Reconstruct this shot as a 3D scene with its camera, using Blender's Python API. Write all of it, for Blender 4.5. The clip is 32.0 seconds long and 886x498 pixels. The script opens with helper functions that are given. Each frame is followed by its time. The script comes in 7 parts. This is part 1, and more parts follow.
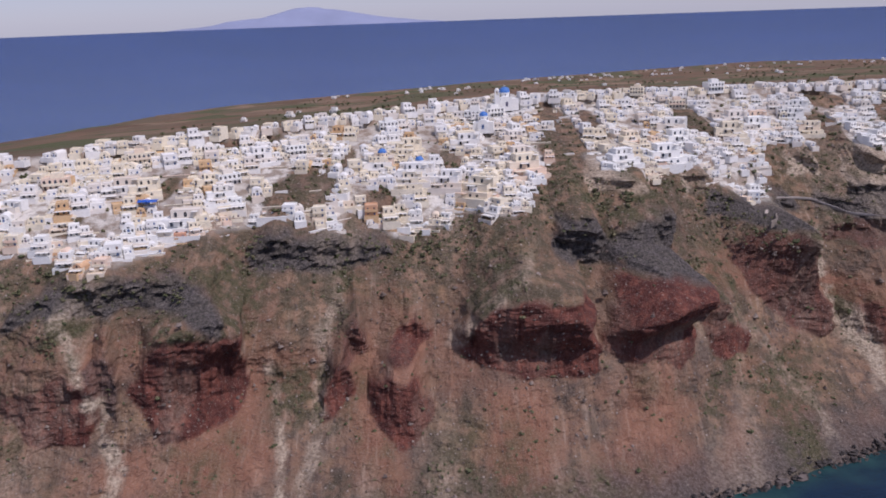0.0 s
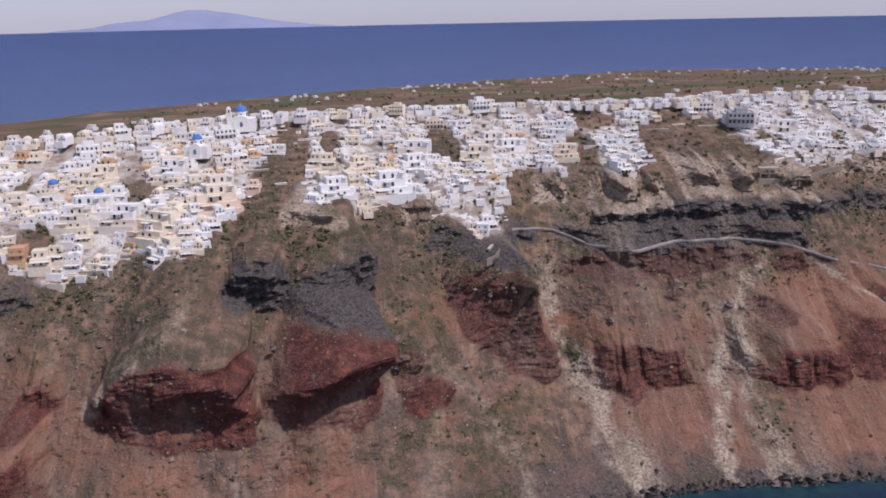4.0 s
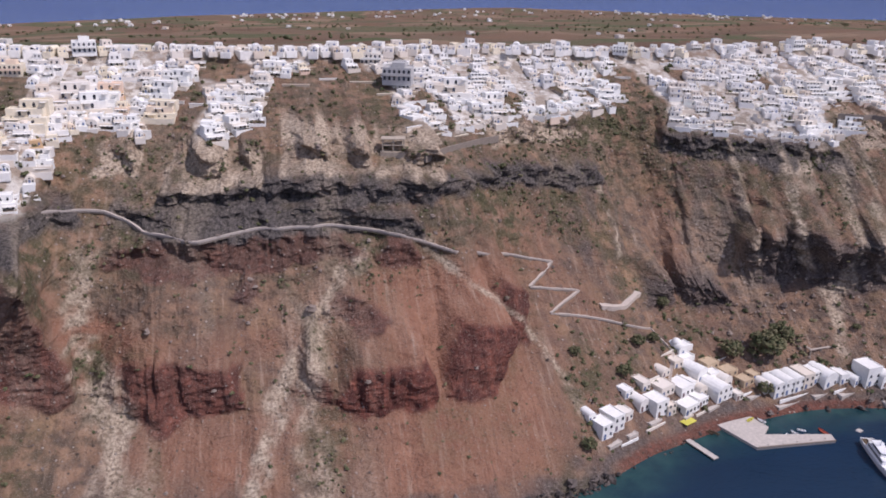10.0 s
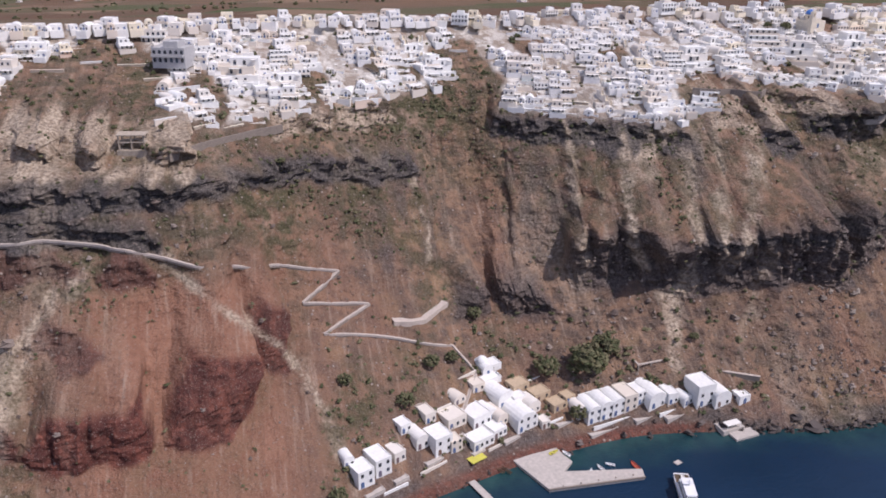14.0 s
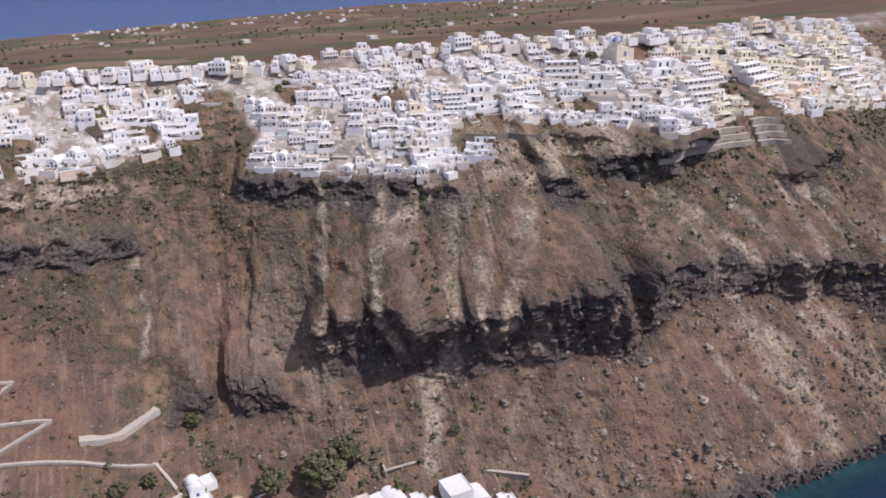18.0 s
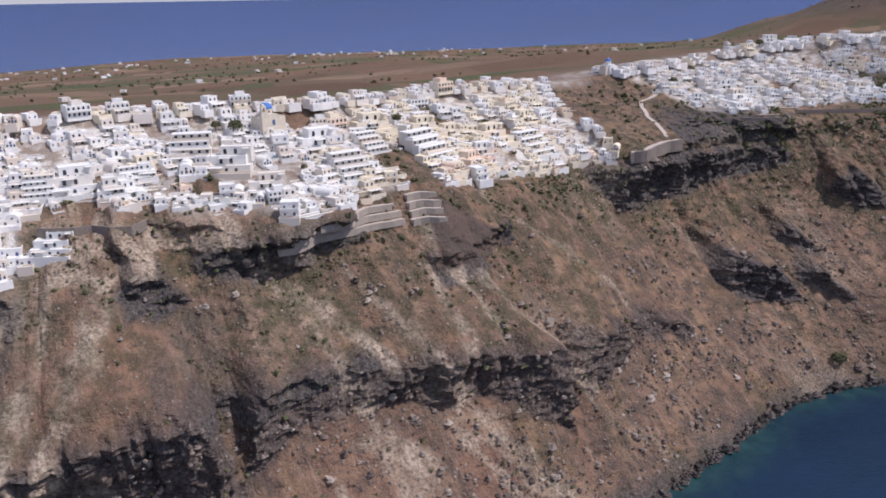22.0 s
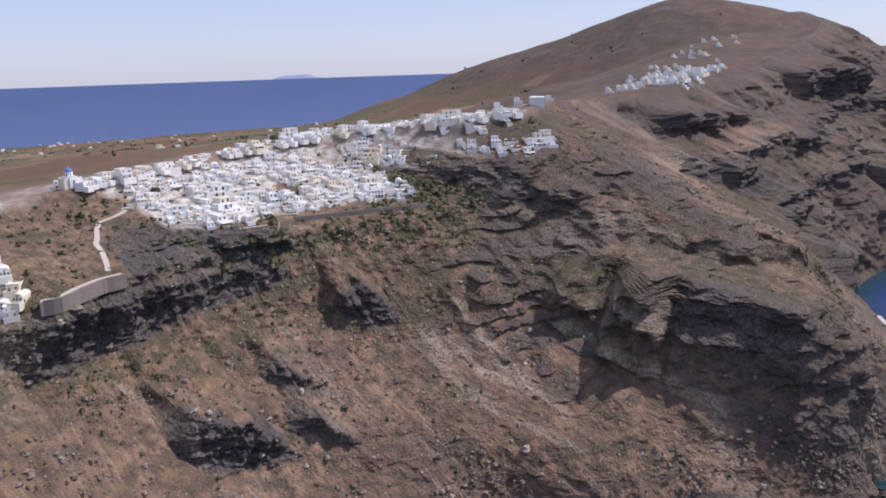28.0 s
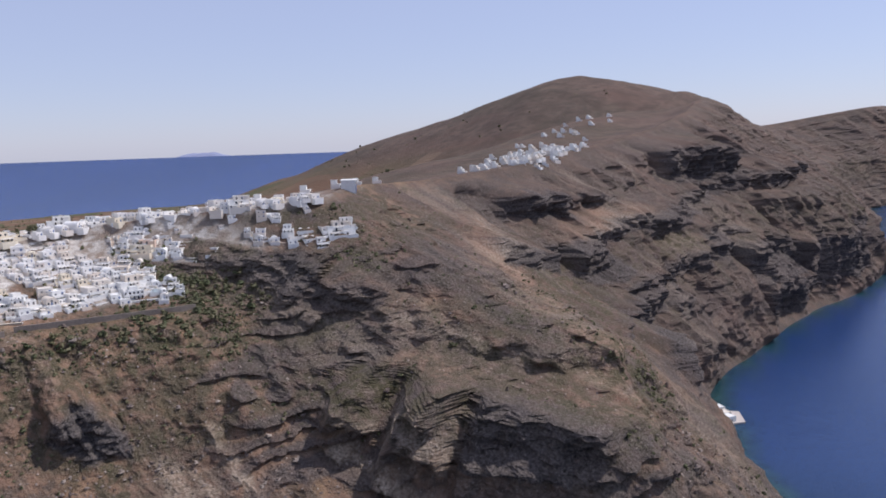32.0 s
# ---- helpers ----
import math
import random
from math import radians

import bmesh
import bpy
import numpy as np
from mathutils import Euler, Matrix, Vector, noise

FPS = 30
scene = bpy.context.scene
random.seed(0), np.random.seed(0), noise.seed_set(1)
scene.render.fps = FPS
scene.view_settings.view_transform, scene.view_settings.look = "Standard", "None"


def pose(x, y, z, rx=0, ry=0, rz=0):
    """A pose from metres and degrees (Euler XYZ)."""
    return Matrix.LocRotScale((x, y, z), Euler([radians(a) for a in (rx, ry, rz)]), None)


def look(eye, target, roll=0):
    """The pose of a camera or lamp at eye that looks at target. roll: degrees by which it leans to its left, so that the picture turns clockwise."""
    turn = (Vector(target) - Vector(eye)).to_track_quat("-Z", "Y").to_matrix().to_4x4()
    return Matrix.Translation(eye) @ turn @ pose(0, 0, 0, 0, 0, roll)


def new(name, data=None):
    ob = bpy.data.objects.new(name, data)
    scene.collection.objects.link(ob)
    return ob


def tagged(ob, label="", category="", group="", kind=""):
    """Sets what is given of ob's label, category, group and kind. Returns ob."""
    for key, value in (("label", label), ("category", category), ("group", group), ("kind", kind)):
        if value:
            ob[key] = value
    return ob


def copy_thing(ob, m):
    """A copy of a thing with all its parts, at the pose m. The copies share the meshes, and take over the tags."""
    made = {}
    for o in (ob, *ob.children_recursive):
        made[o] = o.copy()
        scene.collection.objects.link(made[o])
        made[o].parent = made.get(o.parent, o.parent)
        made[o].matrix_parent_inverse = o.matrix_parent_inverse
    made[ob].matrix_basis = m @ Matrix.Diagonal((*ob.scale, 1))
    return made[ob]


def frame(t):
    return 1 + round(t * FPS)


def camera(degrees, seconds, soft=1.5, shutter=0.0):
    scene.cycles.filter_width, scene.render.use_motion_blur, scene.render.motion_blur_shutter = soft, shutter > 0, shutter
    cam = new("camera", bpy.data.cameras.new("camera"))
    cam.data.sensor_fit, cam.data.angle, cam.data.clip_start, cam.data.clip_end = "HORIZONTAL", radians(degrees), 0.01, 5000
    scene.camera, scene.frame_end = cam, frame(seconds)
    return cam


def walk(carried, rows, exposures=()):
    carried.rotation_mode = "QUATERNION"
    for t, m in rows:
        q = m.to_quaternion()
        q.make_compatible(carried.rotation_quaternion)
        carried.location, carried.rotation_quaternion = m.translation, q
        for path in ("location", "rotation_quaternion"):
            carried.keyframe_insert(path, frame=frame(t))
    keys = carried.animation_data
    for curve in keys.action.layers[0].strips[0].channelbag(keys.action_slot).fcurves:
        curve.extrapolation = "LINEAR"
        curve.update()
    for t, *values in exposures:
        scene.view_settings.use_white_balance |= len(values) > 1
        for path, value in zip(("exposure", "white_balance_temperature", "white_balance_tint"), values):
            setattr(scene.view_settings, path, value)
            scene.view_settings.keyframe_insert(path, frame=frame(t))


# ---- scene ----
cam = camera(57.51, 32.0, 1.8)
PATH = [
    (0.0, 0.08, 0.00, 225.15, 73.785, 1.923, -0.576),
    (0.5, 16.13, 6.48, 225.71, 73.766, 1.836, -1.157),
    (1.0, 32.20, 12.98, 226.19, 73.795, 1.724, -1.710),
    (1.5, 48.27, 19.49, 226.55, 73.802, 1.799, -2.030),
    (2.0, 64.36, 25.96, 226.74, 73.902, 1.753, -2.490),
    (2.5, 80.43, 32.30, 226.77, 73.999, 1.809, -2.997),
    (3.0, 96.48, 38.51, 226.68, 74.050, 1.615, -3.868),
    (3.5, 112.48, 44.59, 226.55, 74.031, 1.420, -4.849),
    (4.0, 128.47, 50.61, 226.38, 73.941, 1.135, -6.081),
    (4.5, 144.43, 56.56, 226.23, 73.706, 0.889, -6.954),
    (6.5, 207.83, 79.62, 225.70, 72.393, 0.349, -8.946),
    (7.0, 223.16, 85.19, 225.78, 71.929, 0.183, -9.364),
    (7.5, 238.41, 90.72, 225.89, 71.522, -0.001, -9.852),
    (8.0, 253.62, 96.23, 226.01, 71.114, -0.357, -10.667),
    (8.5, 268.79, 101.65, 226.15, 70.641, -0.854, -11.290),
    (9.0, 283.99, 106.97, 226.31, 70.172, -1.322, -11.953),
    (9.5, 299.21, 112.15, 226.50, 69.753, -1.622, -12.349),
    (10.0, 314.47, 117.25, 226.68, 69.351, -1.762, -12.802),
    (10.5, 329.71, 122.28, 226.86, 68.926, -1.625, -13.164),
    (11.0, 344.93, 127.31, 226.97, 68.499, -1.430, -13.724),
    (11.5, 360.04, 132.25, 227.03, 68.130, -1.238, -14.171),
    (12.0, 375.09, 137.12, 227.03, 67.791, -1.085, -14.563),
    (12.5, 390.07, 141.86, 226.97, 67.446, -1.003, -14.514),
    (13.0, 405.05, 146.55, 226.84, 67.152, -0.850, -14.146),
    (13.5, 420.05, 151.15, 226.68, 66.906, -0.720, -13.645),
    (15.5, 480.61, 168.09, 225.70, 67.159, -0.176, -14.570),
    (16.0, 496.13, 172.59, 225.22, 67.564, 0.108, -15.030),
    (16.5, 511.65, 177.09, 224.72, 67.940, 0.490, -15.151),
    (17.0, 527.13, 181.60, 224.21, 68.317, 0.869, -15.564),
    (17.5, 542.49, 186.11, 223.66, 68.641, 1.308, -16.113),
    (18.0, 557.71, 190.62, 223.06, 69.033, 1.720, -17.157),
    (18.5, 572.71, 194.98, 222.43, 69.511, 2.035, -18.328),
    (19.0, 587.53, 199.14, 221.81, 70.117, 2.169, -20.030),
    (19.5, 602.25, 203.06, 221.24, 70.574, 2.105, -21.742),
    (20.0, 616.94, 206.77, 220.77, 71.061, 1.978, -23.883),
    (20.5, 631.54, 210.16, 220.44, 71.398, 1.763, -25.611),
    (21.0, 646.05, 213.23, 220.24, 71.742, 1.442, -27.355),
    (21.5, 660.50, 216.01, 220.17, 72.001, 1.096, -28.498),
    (22.0, 674.97, 218.54, 220.20, 72.251, 0.849, -29.346),
    (22.5, 689.44, 220.79, 220.32, 72.433, 0.811, -29.317),
    (23.0, 703.94, 222.74, 220.55, 72.693, 0.796, -29.207),
    (23.5, 718.46, 224.46, 220.87, 72.940, 0.770, -29.560),
    (24.0, 732.99, 226.00, 221.20, 73.271, 0.566, -30.875),
    (24.5, 747.43, 227.35, 221.47, 73.664, 0.414, -33.134),
    (25.0, 761.90, 228.54, 221.66, 74.211, 0.124, -36.782),
    (25.5, 776.38, 229.52, 221.79, 74.733, 0.068, -40.194),
    (27.5, 835.14, 228.26, 222.09, 76.830, 1.466, -49.684),
    (28.0, 849.03, 226.53, 221.91, 77.303, 1.816, -52.045),
    (28.5, 862.77, 224.50, 221.68, 77.670, 2.163, -53.923),
    (29.0, 876.43, 222.05, 221.52, 78.059, 2.445, -55.460),
    (29.5, 890.04, 219.17, 221.44, 78.531, 2.642, -56.191),
    (30.0, 903.65, 215.83, 221.39, 79.223, 2.661, -56.515),
    (30.5, 917.19, 212.13, 221.27, 79.993, 2.588, -56.456),
    (31.0, 930.69, 208.18, 221.12, 80.845, 2.334, -56.393),
    (31.5, 944.15, 204.12, 220.97, 81.656, 2.168, -56.594),
    (32.0, 957.63, 199.97, 220.84, 82.464, 1.827, -57.160),
]
walk(cam, [(t, pose(x, y, z, rx, ry, rz)) for t, x, y, z, rx, ry, rz in PATH], exposures=[(0.0, -0.58, 6150, 25), (14.0, -0.28, 6300, 23), (21.0, -0.30, 6250, 20), (25.0, -0.30, 6150, 20), (28.0, -0.09, 6150, 19), (32.0, -0.24, 6180, 18)])
# ---- sky, sun and exposure ----
SUN_AZ, SUN_EL = 127.0, 55.0   # degrees clockwise from inland, and above the sea
world = bpy.data.worlds.new("sky")
scene.world = world
world.use_nodes = True
nt = world.node_tree
sky = nt.nodes.new("ShaderNodeTexSky")
sky.sky_type, sky.sun_disc = "NISHITA", False
sky.sun_elevation, sky.sun_rotation = radians(SUN_EL), radians(SUN_AZ)
sky.altitude, sky.air_density, sky.dust_density, sky.ozone_density = 200.0, 1.0, 0.35, 3.0
tone = nt.nodes.new("ShaderNodeMix")
tone.data_type, tone.blend_type = "RGBA", "MULTIPLY"
tone.inputs[0].default_value, tone.inputs[7].default_value = 1.0, (0.94, 0.96, 1.08, 1.0)
nt.links.new(sky.outputs[0], tone.inputs[6])
haze = nt.nodes.new("ShaderNodeMix")   # thin summer haze over the whole sky
haze.data_type = "RGBA"
haze.inputs[0].default_value, haze.inputs[7].default_value = 0.5, (6.7, 7.25, 9.0, 1.0)
nt.links.new(tone.outputs[2], haze.inputs[6])
nt.links.new(haze.outputs[2], nt.nodes["Background"].inputs[0])
nt.nodes["Background"].inputs[1].default_value = 0.11
sun = new("sun", bpy.data.lights.new("sun", "SUN"))
sun.data.energy, sun.data.angle, sun.data.color = 4.3, radians(0.53), (1.0, 0.96, 0.90)
sun.matrix_world = look((0, 0, 900), (-math.sin(radians(SUN_AZ)) * math.cos(radians(SUN_EL)), -math.cos(radians(SUN_AZ)) * math.cos(radians(SUN_EL)), 900 - math.sin(radians(SUN_EL))))

# ---- materials ----
def shade(name, rough_=0.8, metal=0.0, spec=0.3):
    m = bpy.data.materials.new(name)
    m.use_nodes = True
    b = m.node_tree.nodes["Principled BSDF"]
    b.inputs["Roughness"].default_value, b.inputs["Metallic"].default_value, b.inputs["Specular IOR Level"].default_value = rough_, metal, spec
    return m, m.node_tree, b


def node(t, kind, **inputs):
    n = t.nodes.new(kind)
    for k, v in inputs.items():
        n.inputs[k.replace("_", " ")].default_value = v
    return n


def noisy(t, scale, detail=4.0, stretch=None, rough_=0.55):
    """A noise in metres of the world; stretch squeezes it along the axes."""
    g = t.nodes.new("ShaderNodeNewGeometry")
    src = g.outputs["Position"]
    if stretch:
        mp = t.nodes.new("ShaderNodeMapping")
        mp.inputs["Scale"].default_value = stretch
        t.links.new(src, mp.inputs[0])
        src = mp.outputs[0]
    n = node(t, "ShaderNodeTexNoise", Scale=1.0 / scale, Detail=detail, Roughness=rough_)
    t.links.new(src, n.inputs["Vector"])
    return n.outputs["Fac"]


def ramp(t, fac, stops):
    r = t.nodes.new("ShaderNodeValToRGB")
    e = r.color_ramp.elements
    while len(e) < len(stops):
        e.new(0.5)
    for el, (p, c) in zip(e, stops):
        el.position, el.color = p, (*c, 1) if len(c) == 3 else c
    t.links.new(fac, r.inputs[0])
    return r.outputs[0]


def blend(t, fac, a, b, how="MIX"):
    m = t.nodes.new("ShaderNodeMix")
    m.data_type, m.blend_type = "RGBA", how
    for sock, v in ((m.inputs[0], fac), (m.inputs[6], a), (m.inputs[7], b)):
        if isinstance(v, (int, float)):
            sock.default_value = v
        elif isinstance(v, tuple):
            sock.default_value = (*v, 1)
        else:
            t.links.new(v, sock)
    return m.outputs[2]


def calc(t, how, a, b=None):
    m = t.nodes.new("ShaderNodeMath")
    m.operation = how
    for i, v in enumerate((a, b)):
        if v is None:
            continue
        if isinstance(v, (int, float)):
            m.inputs[i].default_value = v
        else:
            t.links.new(v, m.inputs[i])
    return m.outputs[0]


def bumpy(t, b, fac, strength, dist):
    n = node(t, "ShaderNodeBump", Strength=strength, Distance=dist)
    t.links.new(fac, n.inputs["Height"])
    t.links.new(n.outputs[0], b.inputs["Normal"])
    return n


def plain(name, c, rough_=0.8, vary=0.25, scale=0.8, metal=0.0, bump=0.2, spread=0.0, other=None, island=False, spec=0.3):
    """A surface of one colour with grain and stains at two scales; spread mixes in another colour from thing to thing."""
    m, t, b = shade(name, rough_, metal, spec)
    col = ramp(t, noisy(t, scale), [(0.25, tuple(v * (1 - vary) for v in c)), (0.75, tuple(min(v * (1 + 0.5 * vary), 0.9) for v in c))])
    col = blend(t, ramp(t, noisy(t, scale * 9, 3.0), [(0.5, (0, 0, 0)), (0.8, (0.35, 0.35, 0.35))]), col, tuple(v * 0.72 for v in c))
    if other:
        if island:
            g = t.nodes.new("ShaderNodeNewGeometry")
            rnd = g.outputs["Random Per Island"]
        else:
            rnd = t.nodes.new("ShaderNodeObjectInfo").outputs["Random"]
        col = blend(t, ramp(t, rnd, [(1 - spread, (0, 0, 0)), (1.0, (1, 1, 1))]), col, other)
    t.links.new(col, b.inputs["Base Color"])
    if bump:
        bumpy(t, b, noisy(t, scale * 0.5), bump, 0.05)
    return m


def attribute(t, name):
    n = t.nodes.new("ShaderNodeAttribute")
    n.attribute_name = name
    return n.outputs["Fac"]


def land_material():
    m, t, b = shade("volcanic_slope", 0.95, 0.0, 0.1)
    big, mid, fine, speck = noisy(t, 38, 5), noisy(t, 7, 6), noisy(t, 1.6, 5), noisy(t, 0.55, 4)
    col = ramp(t, big, [(0.3, (0.160, 0.106, 0.078)), (0.52, (0.240, 0.148, 0.098)), (0.72, (0.310, 0.200, 0.130))])
    col = blend(t, ramp(t, mid, [(0.42, (0, 0, 0)), (0.60, (0.9, 0.9, 0.9))]), col, (0.112, 0.082, 0.066))
    ochre = noisy(t, 21, 4, (1.0, 1.0, 0.45))
    col = blend(t, ramp(t, ochre, [(0.53, (0, 0, 0)), (0.68, (0.5, 0.5, 0.5))]), col, (0.31, 0.20, 0.11))
    streak = noisy(t, 3.2, 7, (1.0, 0.7, 0.55), 0.7)
    col = blend(t, ramp(t, streak, [(0.55, (0, 0, 0)), (0.74, (0.25, 0.25, 0.25))]), col, (0.27, 0.21, 0.165))
    red = blend(t, ramp(t, mid, [(0.35, (0, 0, 0)), (0.65, (1, 1, 1))]), (0.098, 0.036, 0.029), (0.235, 0.086, 0.060))
    red = blend(t, ramp(t, noisy(t, 3.0, 4, (1.0, 1.0, 0.12)), [(0.42, (0.7, 0.7, 0.7)), (0.6, (0, 0, 0))]), red, (0.078, 0.032, 0.027))
    fall = noisy(t, 2.4, 6, (1.0, 0.09, 0.09), 0.6)
    rill = noisy(t, 7.0, 5, (1.0, 0.16, 0.16), 0.6)
    col = blend(t, ramp(t, rill, [(0.54, (0, 0, 0)), (0.66, (0.6, 0.6, 0.6))]), col, (0.105, 0.078, 0.060))
    col = blend(t, attribute(t, "soil_red"), col, blend(t, ramp(t, mid, [(0.3, (0, 0, 0)), (0.7, (1, 1, 1))]), (0.215, 0.105, 0.068), (0.325, 0.172, 0.112)))
    col = blend(t, ramp(t, fall, [(0.56, (0, 0, 0)), (0.72, (0.55, 0.55, 0.55))]), col, (0.40, 0.30, 0.225))
    col = blend(t, ramp(t, fall, [(0.30, (0.5, 0.5, 0.5)), (0.44, (0, 0, 0))]), col, (0.120, 0.070, 0.050))
    col = blend(t, attribute(t, "rock_red"), col, red)
    dark = blend(t, ramp(t, fine, [(0.36, (0, 0, 0)), (0.70, (1, 1, 1))]), (0.046, 0.041, 0.040), (0.150, 0.130, 0.120))
    col = blend(t, attribute(t, "rock_dark"), col, dark)
    pale = blend(t, ramp(t, fine, [(0.38, (0, 0, 0)), (0.62, (1, 1, 1))]), (0.25, 0.19, 0.135), (0.54, 0.44, 0.33))
    col = blend(t, attribute(t, "pale"), col, pale)
    green = blend(t, ramp(t, fine, [(0.35, (0, 0, 0)), (0.65, (1, 1, 1))]), (0.056, 0.056, 0.029), (0.118, 0.098, 0.056))
    col = blend(t, calc(t, "MULTIPLY", attribute(t, "green"), ramp(t, mid, [(0.36, (0, 0, 0)), (0.56, (1, 1, 1))])), col, green)
    paved = blend(t, ramp(t, mid, [(0.42, (0, 0, 0)), (0.6, (1, 1, 1))]), (0.33, 0.275, 0.22), (0.70, 0.66, 0.59))
    col = blend(t, attribute(t, "town"), col, paved)
    g = t.nodes.new("ShaderNodeNewGeometry")
    mp = t.nodes.new("ShaderNodeMapping")
    mp.inputs["Scale"].default_value, mp.inputs["Rotation"].default_value = (0.0085, 0.0075, 0.0), (0, 0, 0.35)
    t.links.new(g.outputs["Position"], mp.inputs[0])
    vor = node(t, "ShaderNodeTexVoronoi", Scale=1.0, Randomness=0.75)
    vor.distance = "CHEBYCHEV"
    t.links.new(mp.outputs[0], vor.inputs["Vector"])
    bw = t.nodes.new("ShaderNodeSeparateColor")
    t.links.new(vor.outputs["Color"], bw.inputs[0])
    fields = ramp(t, bw.outputs[0], [(0.0, (0.135, 0.080, 0.052)), (0.22, (0.215, 0.130, 0.082)), (0.38, (0.165, 0.112, 0.072)), (0.52, (0.088, 0.104, 0.044)), (0.70, (0.120, 0.112, 0.058)), (0.80, (0.190, 0.120, 0.080)), (0.90, (0.275, 0.185, 0.120))])
    fields = blend(t, ramp(t, noisy(t, 60, 5), [(0.40, (0, 0, 0)), (0.75, (0.6, 0.6, 0.6))]), fields, (0.150, 0.115, 0.078))
    fields = blend(t, ramp(t, noisy(t, 9, 4, (0.35, 1.6, 1)), [(0.5, (0, 0, 0)), (0.75, (0.5, 0.5, 0.5))]), fields, (0.100, 0.088, 0.056))
    col = blend(t, attribute(t, "field"), col, fields)
    # Hill browns are lighter and greyer, with some distance haze painted in.
    hill = blend(t, ramp(t, noisy(t, 45, 6), [(0.35, (0, 0, 0)), (0.65, (1, 1, 1))]), (0.100, 0.075, 0.062), (0.165, 0.120, 0.095))
    hill = blend(t, ramp(t, noisy(t, 11, 5, (1.0, 0.5, 1.0)), [(0.45, (0, 0, 0)), (0.68, (0.8, 0.8, 0.8))]), hill, (0.080, 0.069, 0.058))
    hill = blend(t, ramp(t, noisy(t, 90, 4, (1.0, 0.4, 1.0)), [(0.5, (0, 0, 0)), (0.7, (0.55, 0.55, 0.55))]), hill, (0.180, 0.115, 0.092))
    col = blend(t, attribute(t, "hill"), col, hill)
    gs = t.nodes.new("ShaderNodeNewGeometry")
    rub = node(t, "ShaderNodeTexVoronoi", Scale=0.36, Randomness=1.0)
    t.links.new(gs.outputs["Position"], rub.inputs["Vector"])
    pick = t.nodes.new("ShaderNodeSeparateColor")
    t.links.new(rub.outputs["Color"], pick.inputs[0])
    near = ramp(t, rub.outputs["Distance"], [(0.16, (1, 1, 1)), (0.26, (0, 0, 0))])
    some = ramp(t, calc(t, "ADD", pick.outputs[0], calc(t, "MULTIPLY", noisy(t, 16, 3), 0.7)), [(0.86, (0, 0, 0)), (0.92, (1, 1, 1))])
    rubble = calc(t, "MULTIPLY", calc(t, "MULTIPLY", near, some), calc(t, "SUBTRACT", 1.0, calc(t, "MAXIMUM", calc(t, "MAXIMUM", attribute(t, "field"), attribute(t, "hill")), calc(t, "MULTIPLY", calc(t, "MAXIMUM", attribute(t, "soil_red"), attribute(t, "rock_dark")), 0.75))))
    tint = ramp(t, pick.outputs[1], [(0.0, (0.055, 0.046, 0.040)), (0.35, (0.16, 0.125, 0.10)), (0.6, (0.28, 0.225, 0.185)), (1.0, (0.42, 0.355, 0.30))])
    col = blend(t, calc(t, "MULTIPLY", rubble, calc(t, "SUBTRACT", 0.95, calc(t, "MULTIPLY", attribute(t, "town"), 0.9))), col, tint)
    stones = ramp(t, speck, [(0.58, (0, 0, 0)), (0.69, (0.55, 0.55, 0.55))])
    col = blend(t, calc(t, "MULTIPLY", stones, calc(t, "SUBTRACT", 1.0, calc(t, "MAXIMUM", attribute(t, "field"), attribute(t, "hill")))), col, (0.36, 0.31, 0.27))
    t.links.new(col, b.inputs["Base Color"])
    h = calc(t, "ADD", calc(t, "MULTIPLY", fine, 1.0), calc(t, "MULTIPLY", speck, 0.4))
    h = calc(t, "ADD", h, calc(t, "MULTIPLY", rubble, 0.5))
    bumpy(t, b, h, 0.9, 1.6)
    return m


def sea_material():
    m, t, b = shade("deep_sea", 0.24, 0.0, 0.5)
    deep = ramp(t, noisy(t, 260, 4, (0.4, 1.0, 1.0)), [(0.3, (0.014, 0.042, 0.135)), (0.7, (0.018, 0.050, 0.165))])
    shallow = blend(t, ramp(t, noisy(t, 12, 4), [(0.35, (0, 0, 0)), (0.65, (1, 1, 1))]), (0.010, 0.036, 0.044), (0.022, 0.066, 0.064))
    # Water near the cliff is painted darker, in place of the cliff's reflection.
    coast = ramp(t, noisy(t, 60, 4), [(0.3, (0.006, 0.021, 0.044)), (0.7, (0.008, 0.027, 0.060))])
    col = blend(t, attribute(t, "cliff_reflection"), deep, coast)
    col = blend(t, attribute(t, "shallow"), col, shallow)
    t.links.new(col, b.inputs["Base Color"])
    b.inputs["IOR"].default_value = 1.33
    h = calc(t, "ADD", noisy(t, 2.2, 3, (1.0, 1.6, 1.0)), calc(t, "MULTIPLY", noisy(t, 14, 3, (0.6, 1.5, 1.0)), 1.2))
    bumpy(t, b, h, 0.5, 0.5)
    return m


LAND, SEA = land_material(), sea_material()
WHITE = plain("white_plaster", (0.80, 0.79, 0.75), 0.85, 0.12, 1.5, spread=0.4, other=(0.68, 0.60, 0.50))
CREAM = plain("cream_plaster", (0.78, 0.70, 0.55), 0.85, 0.15, 1.5, spread=0.45, other=(0.74, 0.56, 0.44))
CREAM_STONE = plain("cream_church_plaster", (0.70, 0.62, 0.49), 0.85, 0.15, 1.5)
OCHRE = plain("ochre_plaster", (0.64, 0.44, 0.25), 0.85, 0.18, 1.5, spread=0.5, other=(0.58, 0.30, 0.20))
WHITE_FAR = plain("white_plaster_rows", (0.80, 0.78, 0.74), 0.85, 0.12, 1.5, spread=0.4, other=(0.66, 0.57, 0.47), island=True)
